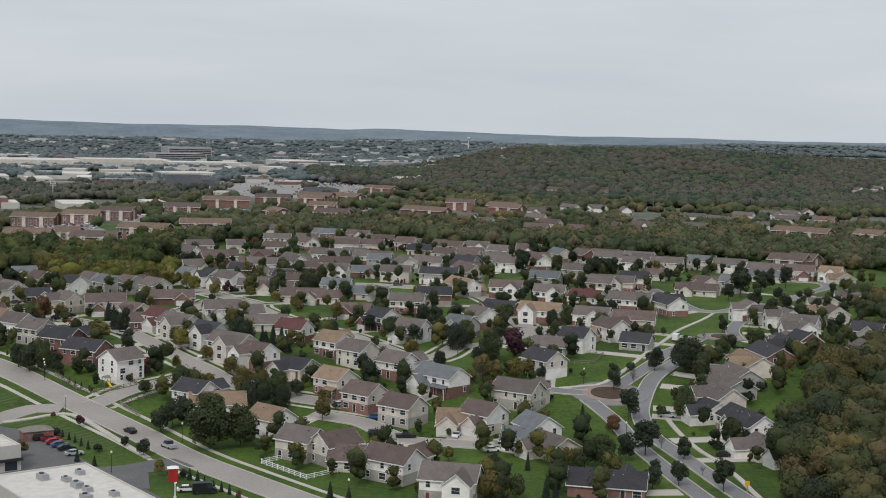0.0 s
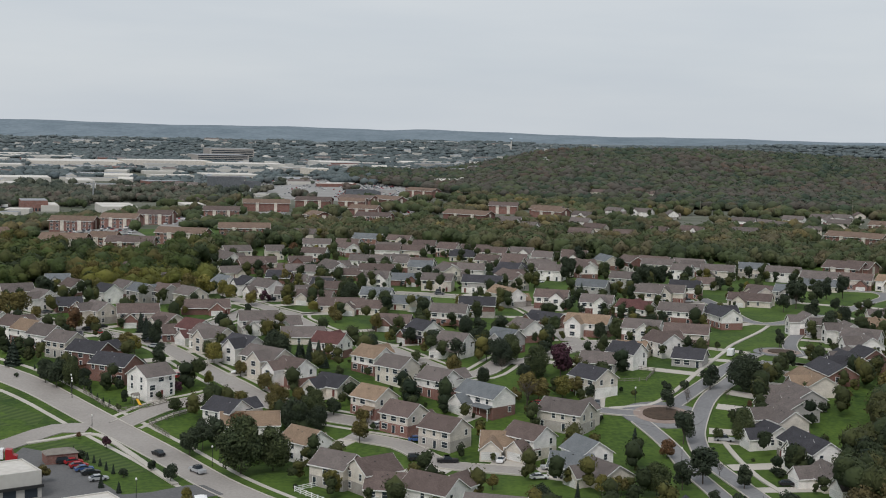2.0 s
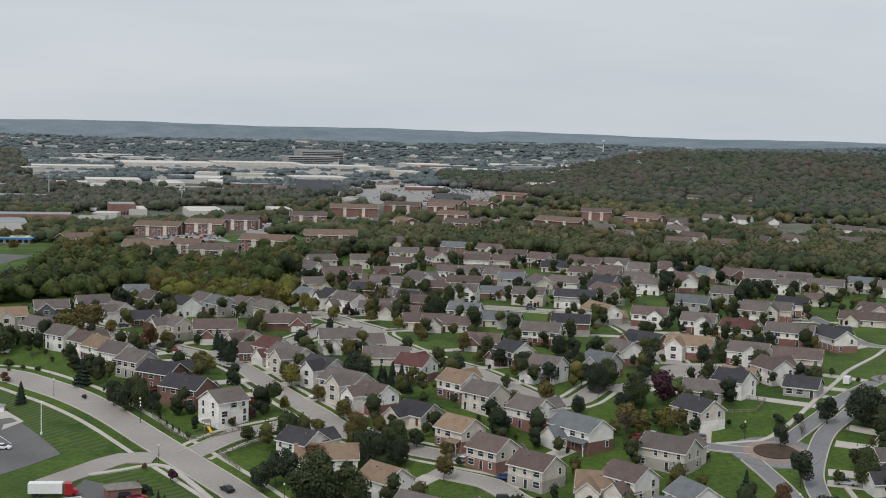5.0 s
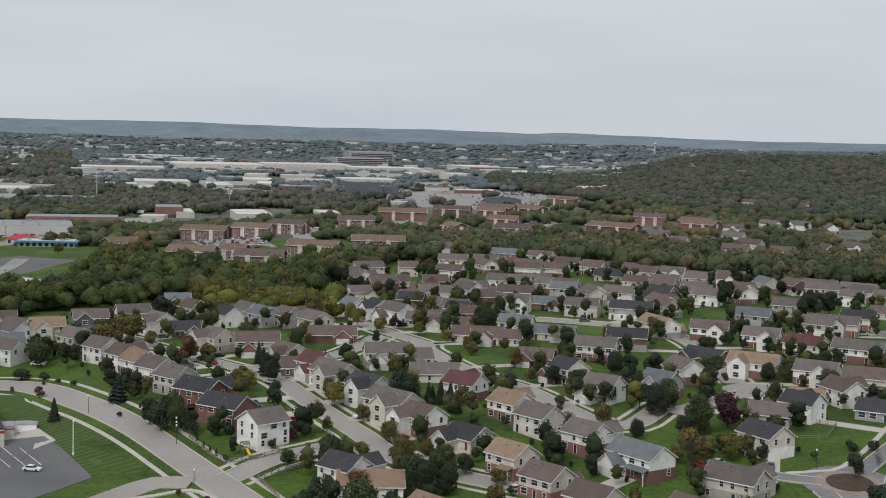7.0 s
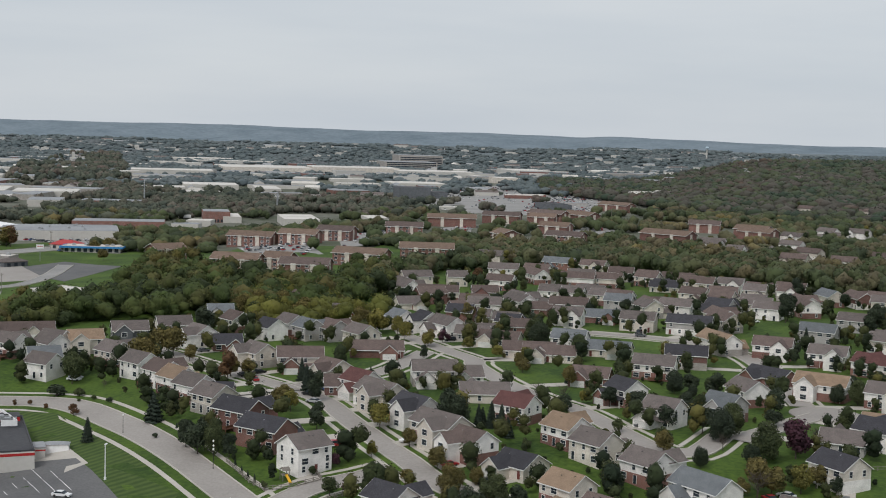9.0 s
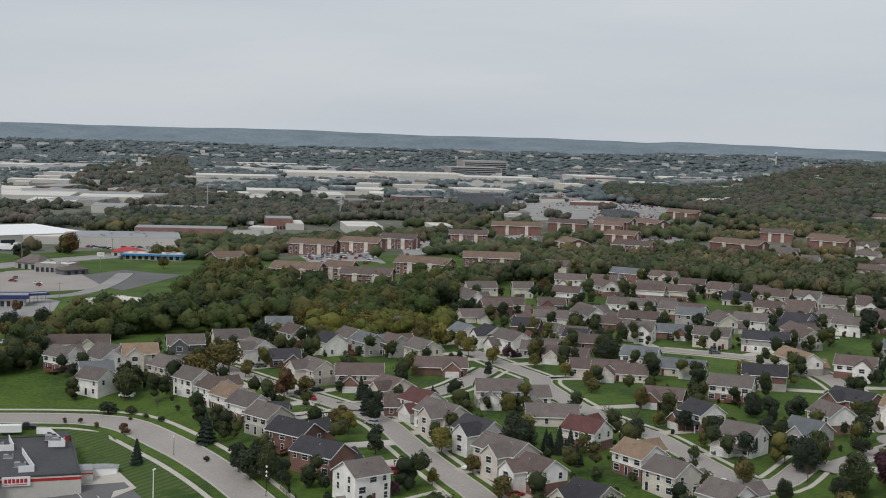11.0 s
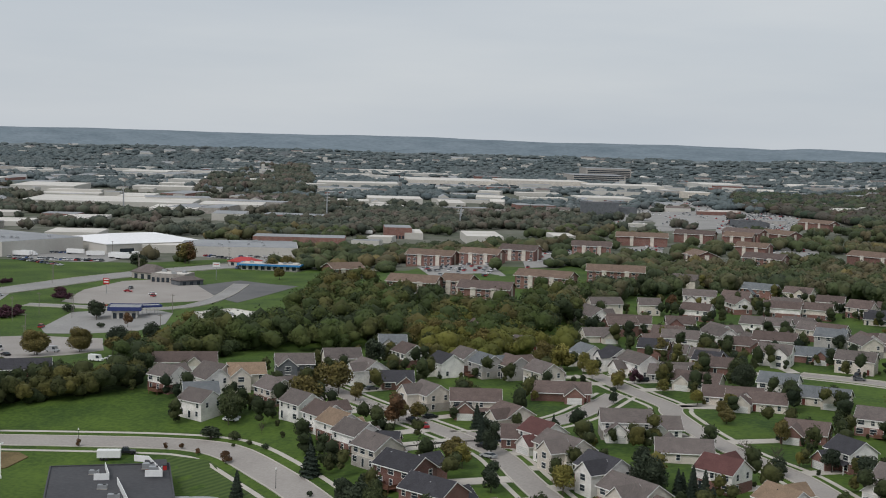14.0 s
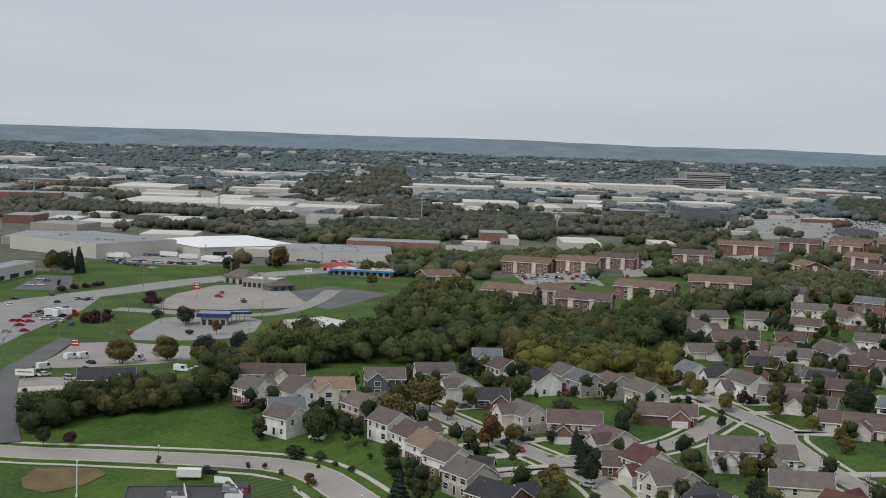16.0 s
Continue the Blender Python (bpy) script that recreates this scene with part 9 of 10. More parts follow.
road("pavement", [(37.8, 423.7), (47.0, 426.8), (52.9, 430.9), (65.1, 454.6), (84.9, 506.0), (93.1, 529.1), (109.7, 564.0), (117.4, 583.0)], 1.5, PALE, "narrow pale concrete footpath on a lawn", kerb=False, rise=0.06)
patch("pavement", [(-86.7, 329.4), (-78.2, 333.4), (-71.1, 340.7), (-67.1, 341.1), (-60.8, 333.5), (-65.6, 329.8), (-70.9, 326.7), (-69.2, 319.2), (-67.2, 311.7), (-78.7, 310.7)], ASPHALT, 0.13, "grey asphalt car park entrance", "driveway")
patch("parking_lot", [(-122.3, 372.5), (-114.5, 368.9), (-95.6, 345.8), (-79.1, 323.4), (-68.9, 312.0), (-62.1, 303.4), (-98.6, 300.2), (-121.4, 329.9)], ASPHALT, 0.08, "grey asphalt car park beside a shop", "car park")
patch("parking_lot", [(-176.9, 426.5), (-165.1, 428.2), (-155.4, 416.8), (-136.0, 391.7), (-150.1, 361.1), (-179.9, 379.5), (-192.0, 416.0)], ASPHALT, 0.12, "dark asphalt car park with white bay lines", "car park")
patch("pavement", [(-183.0, 442.9), (-172.2, 438.7), (-159.4, 423.3), (-163.5, 414.3), (-177.4, 427.3)], PALE, 0.10, "pale concrete apron behind a shop", "pavement")
patch("parking_lot", [(-571.9, 851.8), (-530.1, 869.0), (-509.8, 832.6), (-511.9, 793.0), (-535.0, 780.8)], ASPHALT, 0.10, "dark asphalt car park", "car park")
patch("parking_lot", [(-610.2, 965.3), (-622.2, 1028.6), (-571.0, 1032.5), (-532.0, 1006.7), (-527.9, 963.5), (-561.6, 951.9)], PALE_ASPHALT, 0.10, "worn asphalt lorry yard", "yard")
patch("parking_lot", [(-431.5, 765.2), (-451.5, 818.8), (-456.1, 869.3), (-439.3, 894.7), (-391.1, 862.4), (-369.2, 825.7), (-368.2, 805.3), (-393.1, 776.7), (-418.9, 763.2)], CONCRETE, 0.10, "pale concrete car park round restaurants", "car park")
patch("lawn", [(-604.1, 944.7), (-544.3, 955.5), (-503.1, 976.3), (-470.2, 1031.7), (-453.9, 1035.2), (-466.2, 973.3), (-487.5, 900.5), (-484.8, 806.4), (-496.3, 780.5), (-550.0, 856.9)], GRASS, 0.16, "open green lawn between highway and warehouses", "lawn")
patch("parking_lot", [(-405.9, 870.6), (-397.0, 910.1), (-349.5, 892.6), (-345.5, 830.4), (-344.7, 800.0), (-368.3, 823.1)], ASPHALT, 0.12, "dark asphalt car park", "car park")
patch("parking_lot", [(-385.0, 677.9), (-403.4, 731.8), (-389.9, 749.3), (-368.9, 758.2), (-355.3, 748.4), (-335.9, 705.9), (-336.0, 680.9), (-357.1, 668.3), (-373.8, 664.8)], PALE_ASPHALT, 0.10, "worn asphalt forecourt round a bank", "car park")
patch("parking_lot", [(-389.7, 643.3), (-373.6, 657.7), (-337.9, 654.7), (-311.9, 613.4), (-315.9, 594.9), (-338.7, 558.7), (-346.1, 561.8)], CONCRETE, 0.10, "pale concrete car park", "car park")
patch("parking_lot", [(-332.9, 534.7), (-325.9, 542.3), (-306.3, 550.7), (-293.0, 542.1), (-322.3, 518.5)], CONCRETE, 0.12, "pale concrete drive beside a brick building", "driveway")
patch("parking_lot", [(-181.3, 1633.9), (-177.8, 1893.3), (-155.2, 2198.1), (-105.3, 2107.6), (-102.2, 1557.0), (-165.8, 1471.3)], PALE_ASPHALT, 0.20, "distant busy car park", "car park")
patch("parking_lot", [(-499.5, 706.1), (-503.9, 742.8), (-498.2, 780.2), (-489.8, 810.5), (-451.0, 732.6), (-421.3, 647.3), (-396.1, 592.3)], PALE_ASPHALT, 0.18, "wide worn asphalt road junction", "road")
patch("parking_lot", [(-500.9, 1038.7), (-490.6, 1085.4), (-458.2, 1137.6), (-411.4, 1105.1), (-425.1, 1035.4), (-476.0, 1037.4)], PALE_ASPHALT, 0.10, "worn asphalt car park in front of shops", "car park")
patch("yellow_meadow", [(-257.5, 446.0), (-263.1, 452.5), (-265.5, 461.4), (-258.3, 465.6), (-249.8, 468.0), (-244.7, 465.0), (-244.3, 454.7), (-249.2, 444.5)], MEADOW, 0.25, "patch of tall brown dry grass", "meadow")
patch("mown_lawn", [(-175.8, 433.6), (-172.6, 441.8), (-152.2, 419.4), (-125.7, 401.5), (-125.7, 393.5), (-136.0, 391.7), (-159.3, 420.6)], MOWN, 0.05, "mown lawn with pale mowing stripes", "lawn")
patch("mown_lawn", [(-209.1, 478.9), (-192.9, 474.9), (-158.9, 440.9), (-140.8, 419.2), (-152.1, 413.9), (-166.1, 429.9), (-187.2, 449.0)], MOWN, 0.05, "mown lawn with pale mowing stripes", "lawn")
patch("mown_lawn", [(-121.1, 373.5), (-114.4, 380.8), (-97.2, 369.9), (-84.1, 352.0), (-91.9, 349.7), (-106.5, 366.7)], MOWN, 0.05, "mown lawn beside a car park", "lawn")
# ---- fences, lamps, signs and small structures ----
fence([(-34.2, 348.9), (-44.8, 338.2), (-31.9, 323.6), (-21.4, 334.5)], 1.3, VINYL, "white vinyl post-and-rail garden fence", 3)
fence([(-121.7, 424.7), (-111.6, 411.9), (-106.0, 407.3), (-100.6, 410.0), (-94.3, 416.9), (-97.3, 422.2)], 1.3, WOOD, "weathered wooden post-and-rail fence round a yard", 3)
fence([(-85.1, 409.3), (-90.6, 401.9), (-94.5, 396.6), (-91.7, 392.8), (-86.2, 385.5)], 1.3, WOOD, "weathered wooden post-and-rail corner fence", 3)
fence([(42.8, 452.3), (52.3, 454.8), (56.6, 468.0), (48.0, 473.2)], 1.2, WOOD, "grey wooden rail fence on a lawn", 2)
street_lamp(-108.0, 387.0)
street_lamp(-124.4, 421.9)
street_lamp(-160.3, 448.2)
street_lamp(-69.0, 359.7)
street_lamp(-125.6, 425.3)
street_lamp(-20.3, 304.7)
street_lamp(45.9, 428.4)
street_lamp(52.2, 372.4)
street_lamp(-236.7, 478.0)
street_lamp(-123.5, 419.3)
street_lamp(-79.8, 325.9)
lot_light(-148.5, 409.3, 9.1, 90)
lot_light(-239.8, 445.4, 9.5, 90)
lot_light(-59.8, 303.6, 3.6, 90)
roundabout(53.0, 419.0, 8.6)
roundabout(108.0, 514.4, 7.0)
roof_unit(-88.0, 296.9, 5.7, 131, 1.00)
roof_unit(-82.4, 295.8, 5.7, 131, 0.80)
roof_unit(-81.1, 302.2, 5.7, 131, 0.80)
roof_unit(-78.7, 290.9, 5.7, 131, 1.00)
roof_unit(-75.6, 287.9, 5.7, 131, 0.80)
roof_unit(-69.1, 284.8, 5.7, 131, 0.80)
roof_unit(-74.1, 281.0, 5.7, 131, 1.00)
roof_unit(-208.0, 440.5, 5.7, 20, 0.80)
roof_unit(-198.3, 428.8, 5.7, 20, 0.80)
roof_unit(-191.0, 421.9, 5.7, 20, 0.90)
roof_unit(-197.0, 449.2, 6.3, 20, 1.10)
roof_unit(-193.6, 446.7, 6.3, 20, 1.10)
screen_wall([(-204.7, 454.8), (-200.7, 455.3), (-189.8, 443.3), (-193.8, 441.5)], 6.25, 1.7)
screen_wall([(-204.7, 435.0), (-201.4, 436.9), (-208.6, 446.8)], 5.70, 1.7)
screen_wall([(-188.3, 416.4), (-185.1, 418.5), (-197.5, 434.4)], 5.70, 1.7)
trailer(-601.8, 977.0, 10, 13, True, "white", 4.0)
trailer(-535.5, 993.8, 12, 13, True, "blue", 4.0)
trailer(-526.6, 1063.0, 12, 13, True, "white", 4.0)
trailer(-446.4, 706.8, 50, 13, True, "red", 4.0)
trailer(-221.9, 470.4, 25, 6.5, False, "white", 2.9)
trailer(-537.9, 1001.3, 10, 13, False, "white", 4.0)
trailer(-474.6, 1333.2, 10, 12, False, "white", 4.0)
car("black", -219.9, 476.1, 25, "pickup", 0.2)
pole_sign(-430.3, 807.8, 20, 9.0, 3.4, 3.6, REDPAINT, "red and white pole sign beside a restaurant")
pole_sign(-411.5, 905.3, 20, 11.0, 4.6, 2.6, VINYL, "white pole sign beside the highway", 1)
pole_sign(-377.5, 628.3, 20, 4.5, 3.6, 2.8, REDPAINT, "red and white sign at a car park", 2)
pole_sign(-328.4, 534.9, 20, 4.0, 6.5, 2.2, VINYL, "white roadside sign board on a verge", 1)
shelter(-63.5, 319.8, 15, 2.2, 2.2, 3.2, REDPAINT, VINYL, "bright red kiosk sign box with pale top", "kiosk")
shelter(-108.3, 359.8, 30, 8.0, 5.0, 2.6, SIDING["brick"], WOOD, "brick refuse enclosure beside a car park", "refuse enclosure")
shelter(-174.6, 436.1, 20, 7.0, 3.0, 2.2, VINYL, ROOFGREY, "white gated refuse enclosure behind a shop", "refuse enclosure")
play_set(-103.4, 415.7, 40)
utility_pole(-290.7, 484.1, 10.0)
utility_pole(-357.9, 559.8, 10.0)
utility_pole(-416.4, 700.4, 10.0)
utility_pole(-397.1, 643.2, 10.0)
utility_pole(-494.2, 852.0, 10.0)
utility_pole(-402.3, 731.8, 10.0)
utility_pole(-378.2, 656.1, 10.0)
utility_pole(-457.6, 1016.1, 10.0)
utility_pole(-472.7, 916.9, 10.0)
dashes("road_marking", [(-385.1, 563.9), (-471.0, 694.0), (-487.0, 761.1), (-483.2, 810.3), (-479.0, 865.8), (-468.1, 918.5), (-450.2, 972.0), (-427.6, 1011.9)], -7.0, "white broken lane marks on the highway")
dashes("road_marking", [(-385.1, 563.9), (-471.0, 694.0), (-487.0, 761.1), (-483.2, 810.3), (-479.0, 865.8), (-468.1, 918.5), (-450.2, 972.0), (-427.6, 1011.9)], -3.5, "white broken lane marks on the highway")
dashes("road_marking", [(-385.1, 563.9), (-471.0, 694.0), (-487.0, 761.1), (-483.2, 810.3), (-479.0, 865.8), (-468.1, 918.5), (-450.2, 972.0), (-427.6, 1011.9)], 3.5, "white broken lane marks on the highway")
dashes("road_marking", [(-385.1, 563.9), (-471.0, 694.0), (-487.0, 761.1), (-483.2, 810.3), (-479.0, 865.8), (-468.1, 918.5), (-450.2, 972.0), (-427.6, 1011.9)], 7.0, "white broken lane marks on the highway")
dashes("road_marking", [(-385.1, 563.9), (-471.0, 694.0), (-487.0, 761.1), (-483.2, 810.3), (-479.0, 865.8), (-468.1, 918.5), (-450.2, 972.0), (-427.6, 1011.9)], 0.0, "yellow median line on the highway", 40.0, 0.0, 0.5, 0.32, YELLOWPAINT)
dashes("parking_line", [(-176.4, 405.7), (-168.6, 397.0)], 0.0, "white parking bay line on asphalt", 9.0, 0.0, 0.16, 0.14)
dashes("parking_line", [(-173.0, 407.6), (-165.2, 398.6)], 0.0, "white parking bay line on asphalt", 9.0, 0.0, 0.16, 0.14)
dashes("parking_line", [(-169.3, 409.0), (-161.6, 399.9)], 0.0, "white parking bay line on asphalt", 9.0, 0.0, 0.16, 0.14)
dashes("parking_line", [(-165.4, 409.9), (-157.8, 400.8)], 0.0, "white parking bay line on asphalt", 9.0, 0.0, 0.16, 0.14)
dashes("parking_line", [(-161.4, 410.6), (-153.9, 401.6)], 0.0, "white parking bay line on asphalt", 9.0, 0.0, 0.16, 0.14)
dashes("parking_line", [(-182.6, 418.5), (-174.3, 409.0)], 0.0, "white parking bay line on asphalt", 9.0, 0.0, 0.16, 0.14)
dashes("parking_line", [(-178.9, 420.1), (-170.6, 410.4)], 0.0, "white parking bay line on asphalt", 9.0, 0.0, 0.16, 0.14)
dashes("parking_line", [(-174.9, 421.3), (-166.6, 411.3)], 0.0, "white parking bay line on asphalt", 9.0, 0.0, 0.16, 0.14)
dashes("parking_line", [(-170.7, 422.0), (-162.6, 412.0)], 0.0, "white parking bay line on asphalt", 9.0, 0.0, 0.16, 0.14)

# ---- commercial strip: bushes, trees, poles, lorries and cars ----
tree("plumshrub", -418.6, 699.3, 2.08, 1.60)
tree("plumshrub", -421.9, 697.2, 1.76, 1.54)
tree("plumshrub", -420.0, 708.0, 1.84, 1.60)
tree("plumshrub", -456.4, 801.5, 1.60, 1.54)
tree("plumshrub", -436.3, 777.8, 1.60, 1.60)
tree("plumshrub", -442.4, 776.7, 1.44, 1.26)
tree("darkshrub", -405.8, 732.0, 2.00, 1.30)
tree("plumshrub", -508.7, 791.7, 1.60, 1.40)
tree("plumshrub", -509.9, 804.6, 1.44, 1.40)
tree("plumshrub", -508.2, 812.9, 1.36, 1.40)
tree("plumshrub", -507.6, 824.1, 1.44, 1.40)
tree("fir", -572.4, 891.1, 1.70, 0.80)
tree("fir", -582.1, 897.6, 1.50, 0.80)
tree("fir", -563.7, 884.1, 1.30, 0.90)
tree("big", -595.4, 896.8, 0.90, 1.20)
tree("big", -581.9, 888.4, 0.80, 1.20)
tree("olive", -477.9, 987.7, 1.90, 1.20)
tree("dark", -487.9, 941.4, 1.30, 1.60)
tree("dark", -382.0, 720.3, 1.10, 1.40)
tree("rust", -348.2, 692.9, 0.90, 0.90)
tree("darkshrub", -360.8, 690.0, 1.20, 1.60)
tree("bigolive", -328.5, 590.2, 0.85, 1.25)
tree("bigolive", -318.3, 606.1, 0.85, 1.20)
tree("big", -304.5, 612.4, 0.80, 1.20)
tree("bigolive", -294.4, 606.1, 0.75, 1.10)
tree("big", -298.4, 628.2, 0.80, 1.00)
tree("olive", -378.4, 928.1, 1.00, 1.30)
tree("bigolive", -403.2, 996.1, 0.80, 1.40)
tree("olive", -409.4, 982.1, 1.10, 1.30)
tree("shrub", -433.1, 982.9, 1.30, 1.60)
tree("darkshrub", -422.2, 991.2, 1.20, 1.60)
utility_pole(-483.2, 834.2, 12.0)
utility_pole(-390.7, 712.4, 11.0)
utility_pole(-409.8, 691.1, 12.0)
utility_pole(-475.1, 919.6, 13.0)
utility_pole(-444.6, 988.6, 13.0)
utility_pole(-412.8, 717.5, 11.0)
utility_pole(-550.0, 1010.9, 11.0)
utility_pole(-355.8, 748.9, 10.0)
utility_pole(-364.8, 635.8, 8.0)
utility_pole(-317.3, 668.3, 9.0)
trailer(-599.7, 970.8, 10, 13, False, "white", 4.0)
trailer(-577.7, 1005.6, 15, 13, False, "white", 4.0)
trailer(-527.9, 989.9, 8, 13, False, "white", 4.0)
trailer(-527.3, 1012.2, 8, 13, False, "white", 4.0)
trailer(-557.1, 999.5, 30, 13, False, "white", 4.0)
trailer(-528.8, 1069.7, 12, 13, False, "white", 4.0)
trailer(-446.4, 705.7, -60, 13, False, "white", 4.0)
car("red", -588.1, 947.6, 64, "car", 0.2)
car("grey", -584.1, 946.0, 240, "car", 0.2)
car("blue", -580.3, 944.4, 240, "car", 0.2)
car("black", -576.4, 942.8, 60, "car", 0.2)
car("white", -572.5, 941.3, 60, "car", 0.2)
car("grey", -568.7, 939.7, 64, "car", 0.2)
car("black", -564.9, 938.1, 240, "car", 0.2)
car("red", -561.1, 936.6, 60, "car", 0.2)
car("blue", -557.4, 935.0, 60, "suv", 0.2)
car("grey", -553.6, 933.5, 60, "suv", 0.2)
car("silver", -549.9, 932.0, 60, "car", 0.2)
car("red", -546.2, 930.5, 240, "suv", 0.2)
car("silver", -542.5, 929.0, 60, "car", 0.2)
car("white", -538.9, 927.5, 60, "car", 0.2)
car("silver", -595.3, 1003.0, 60, "suv", 0.2)
car("grey", -592.8, 1005.0, 60, "car", 0.2)
car("blue", -590.3, 1007.1, 240, "car", 0.2)
car("silver", -587.8, 1009.1, 240, "car", 0.2)
car("black", -585.2, 1011.2, 64, "car", 0.2)
car("grey", -582.7, 1013.3, 64, "car", 0.2)
car("silver", -498.6, 1046.6, 64, "car", 0.2)
car("grey", -494.6, 1045.2, 64, "car", 0.2)
car("red", -490.6, 1043.8, 60, "car", 0.2)
car("blue", -486.6, 1042.5, 240, "suv", 0.2)
car("white", -482.7, 1041.1, 64, "suv", 0.2)
car("grey", -478.7, 1039.8, 64, "car", 0.2)
car("grey", -474.8, 1038.5, 60, "suv", 0.2)
car("black", -470.9, 1037.2, 240, "car", 0.2)
car("white", -467.1, 1035.8, 64, "car", 0.2)
car("blue", -465.2, 1050.6, 64, "suv", 0.2)
car("white", -460.5, 1054.3, 240, "suv", 0.2)
car("grey", -455.9, 1058.0, 64, "car", 0.2)
car("white", -451.2, 1061.7, 64, "car", 0.2)
car("blue", -446.5, 1065.4, 60, "car", 0.2)
car("silver", -478.2, 764.5, 100, "car", 0.3)
car("black", -472.6, 765.3, 280, "car", 0.3)
car("grey", -498.5, 769.3, 105, "suv", 0.3)
car("black", -477.8, 747.0, 100, "car", 0.3)
car("blue", -457.4, 727.0, 280, "suv", 0.3)
car("white", -433.0, 692.5, 280, "car", 0.3)
car("silver", -441.5, 694.2, 280, "car", 0.3)
car("red", -436.9, 702.0, 280, "car", 0.3)
car("grey", -431.2, 835.6, 280, "car", 0.3)
car("red", -400.5, 808.1, 100, "suv", 0.3)
car("blue", -431.3, 974.9, 280, "suv", 0.3)
car("silver", -424.3, 984.9, 100, "car", 0.3)
car("silver", -420.6, 992.4, 105, "car", 0.3)
car("grey", -425.7, 676.5, 280, "car", 0.3)
car("blue", -422.5, 685.3, 100, "car", 0.3)
car("red", -384.9, 678.2, 105, "suv", 0.3)

# ---- shopping strip behind the flats ----
TOWN = [(-284.3, 1475.2), (-221.5, 1463.0), (-162.1, 1557.9), (-148.6, 1810.6), (-285.7, 2343.0), (-332.3, 2239.2), (-329.3, 1734.5)]
patch("parking_lot", TOWN, PALE_ASPHALT, 0.24, "far worn asphalt streets and car parks of a shopping strip", "car park", cell=60.0)
flat_building("shop", -202.7, 1825.5, 12, 50, 18, 5, SIDING["brick"], ROOFWHITE, "low far shop with a red front", "shop")
flat_building("shop", -142.3, 1619.2, 12, 32, 20, 5, SIDING["dark"], ROOFDARK, "far shop with dark green roof", "shop")
flat_building("shop", -125.3, 1680.9, 12, 26, 16, 5, SIDING["grey"], ROOFGREY, "far shop with a grey front", "shop")
flat_building("shop", -168.3, 2063.0, 12, 30, 22, 8, PLASTER, ROOFGREY, "far pale two-storey shop", "shop")
flat_building("shop", -120.2, 2062.9, 12, 34, 20, 8, PLASTER, ROOFGREY, "far pale commercial block", "shop")
flat_building("shop", -249.8, 1518.0, 12, 24, 10, 4, PLASTER, ROOFWHITE, "far white-roofed shop beside a car park", "shop")
for px, py in TOWN:
    for u in (0.0, 0.35, 0.7, 1.0):
        CLEAR.append((px + (-252.0 - px) * u, py + (1803.3 - py) * u, 48))
trailer(-126.2, 357.2, 12, 8, True, "red", 3.4)

flat_building("cafe", -111.9, 326.8, 38, 15, 13, 6.5, PLASTER, ROOFWHITE, "small pale cafe with flat white roof beside a car park", "cafe", 1, None, 3)
band_roof(-111.9, 326.8, 38, 15.6, 14.4, 2.6, 0.7, DARKMETAL, ROOFDARK, "dark awning round a small cafe", "canopy", 0)
road("pavement", [(-122.6, 376.1), (-115.5, 381.4), (-108.6, 386.6), (-102.0, 382.0), (-91.1, 367.3), (-79.4, 349.0), (-74.1, 340.9)], 1.7, PALE, "curved pale concrete footpath across a mown lawn", kerb=False, rise=0.02)
# ---- power line over the hill foot, water tower, warning sign ----
def power_line(spots, height, sag):
    """Wooden poles in a row, each with a cross-arm, and three sagging cables from pole to pole."""
    for a, b in zip(spots, spots[1:]):
        line = thing("power_cables", *a, label="thin dark power cables hanging between poles", category="power cables")
        za, zb = terr(*a), terr(*b)
        for off in (-1.2, 0.0, 1.2):
            t = Bits()
            pts = [(u * (b[0] - a[0]), u * (b[1] - a[1]) + off, height - 0.4 + u * (zb - za) - sag * 4 * u * (1 - u)) for u in (0, 0.2, 0.4, 0.6, 0.8, 1)]
            for p, q in zip(pts, pts[1:]):
                t.tube(p, q, 0.09, 0.09, 4)
            part("cable", t.make("cable", DARKMETAL), line)
    for x, y in spots:
        utility_pole(x, y, height)


power_line([(-70, 1390), (70, 1400), (215, 1395), (360, 1370), (500, 1340)], 19.0, 3.0)


def water_tower(x, y, height, r):
    ob = thing("water_tower", x, y, label="far pale blue water tower on a slim pedestal", category="water tower")
    b = bmesh.new()
    bmesh.ops.create_uvsphere(b, u_segments=16, v_segments=10, radius=r)
    for v in b.verts:
        v.co.z = v.co.z * 0.75 + height - r * 0.75
    me = bpy.data.meshes.new("tank")
    b.to_mesh(me)
    b.free()
    me.materials.append(plain("pale_blue_tank", (0.45, 0.55, 0.62), 0.5))
    part("tank", me, ob)
    t = Bits()
    t.tube((0, 0, -2), (0, 0, height - r), r * 0.45, r * 0.25, 12)
    part("pedestal", t.make("pedestal", PLASTER), ob)


water_tower(66, 3900, 38, 5.0)
pole_sign(74.6, 321.1, 20, 2.8, 1.1, 1.1, YELLOWPAINT, "yellow roadside warning sign on a post", 0)

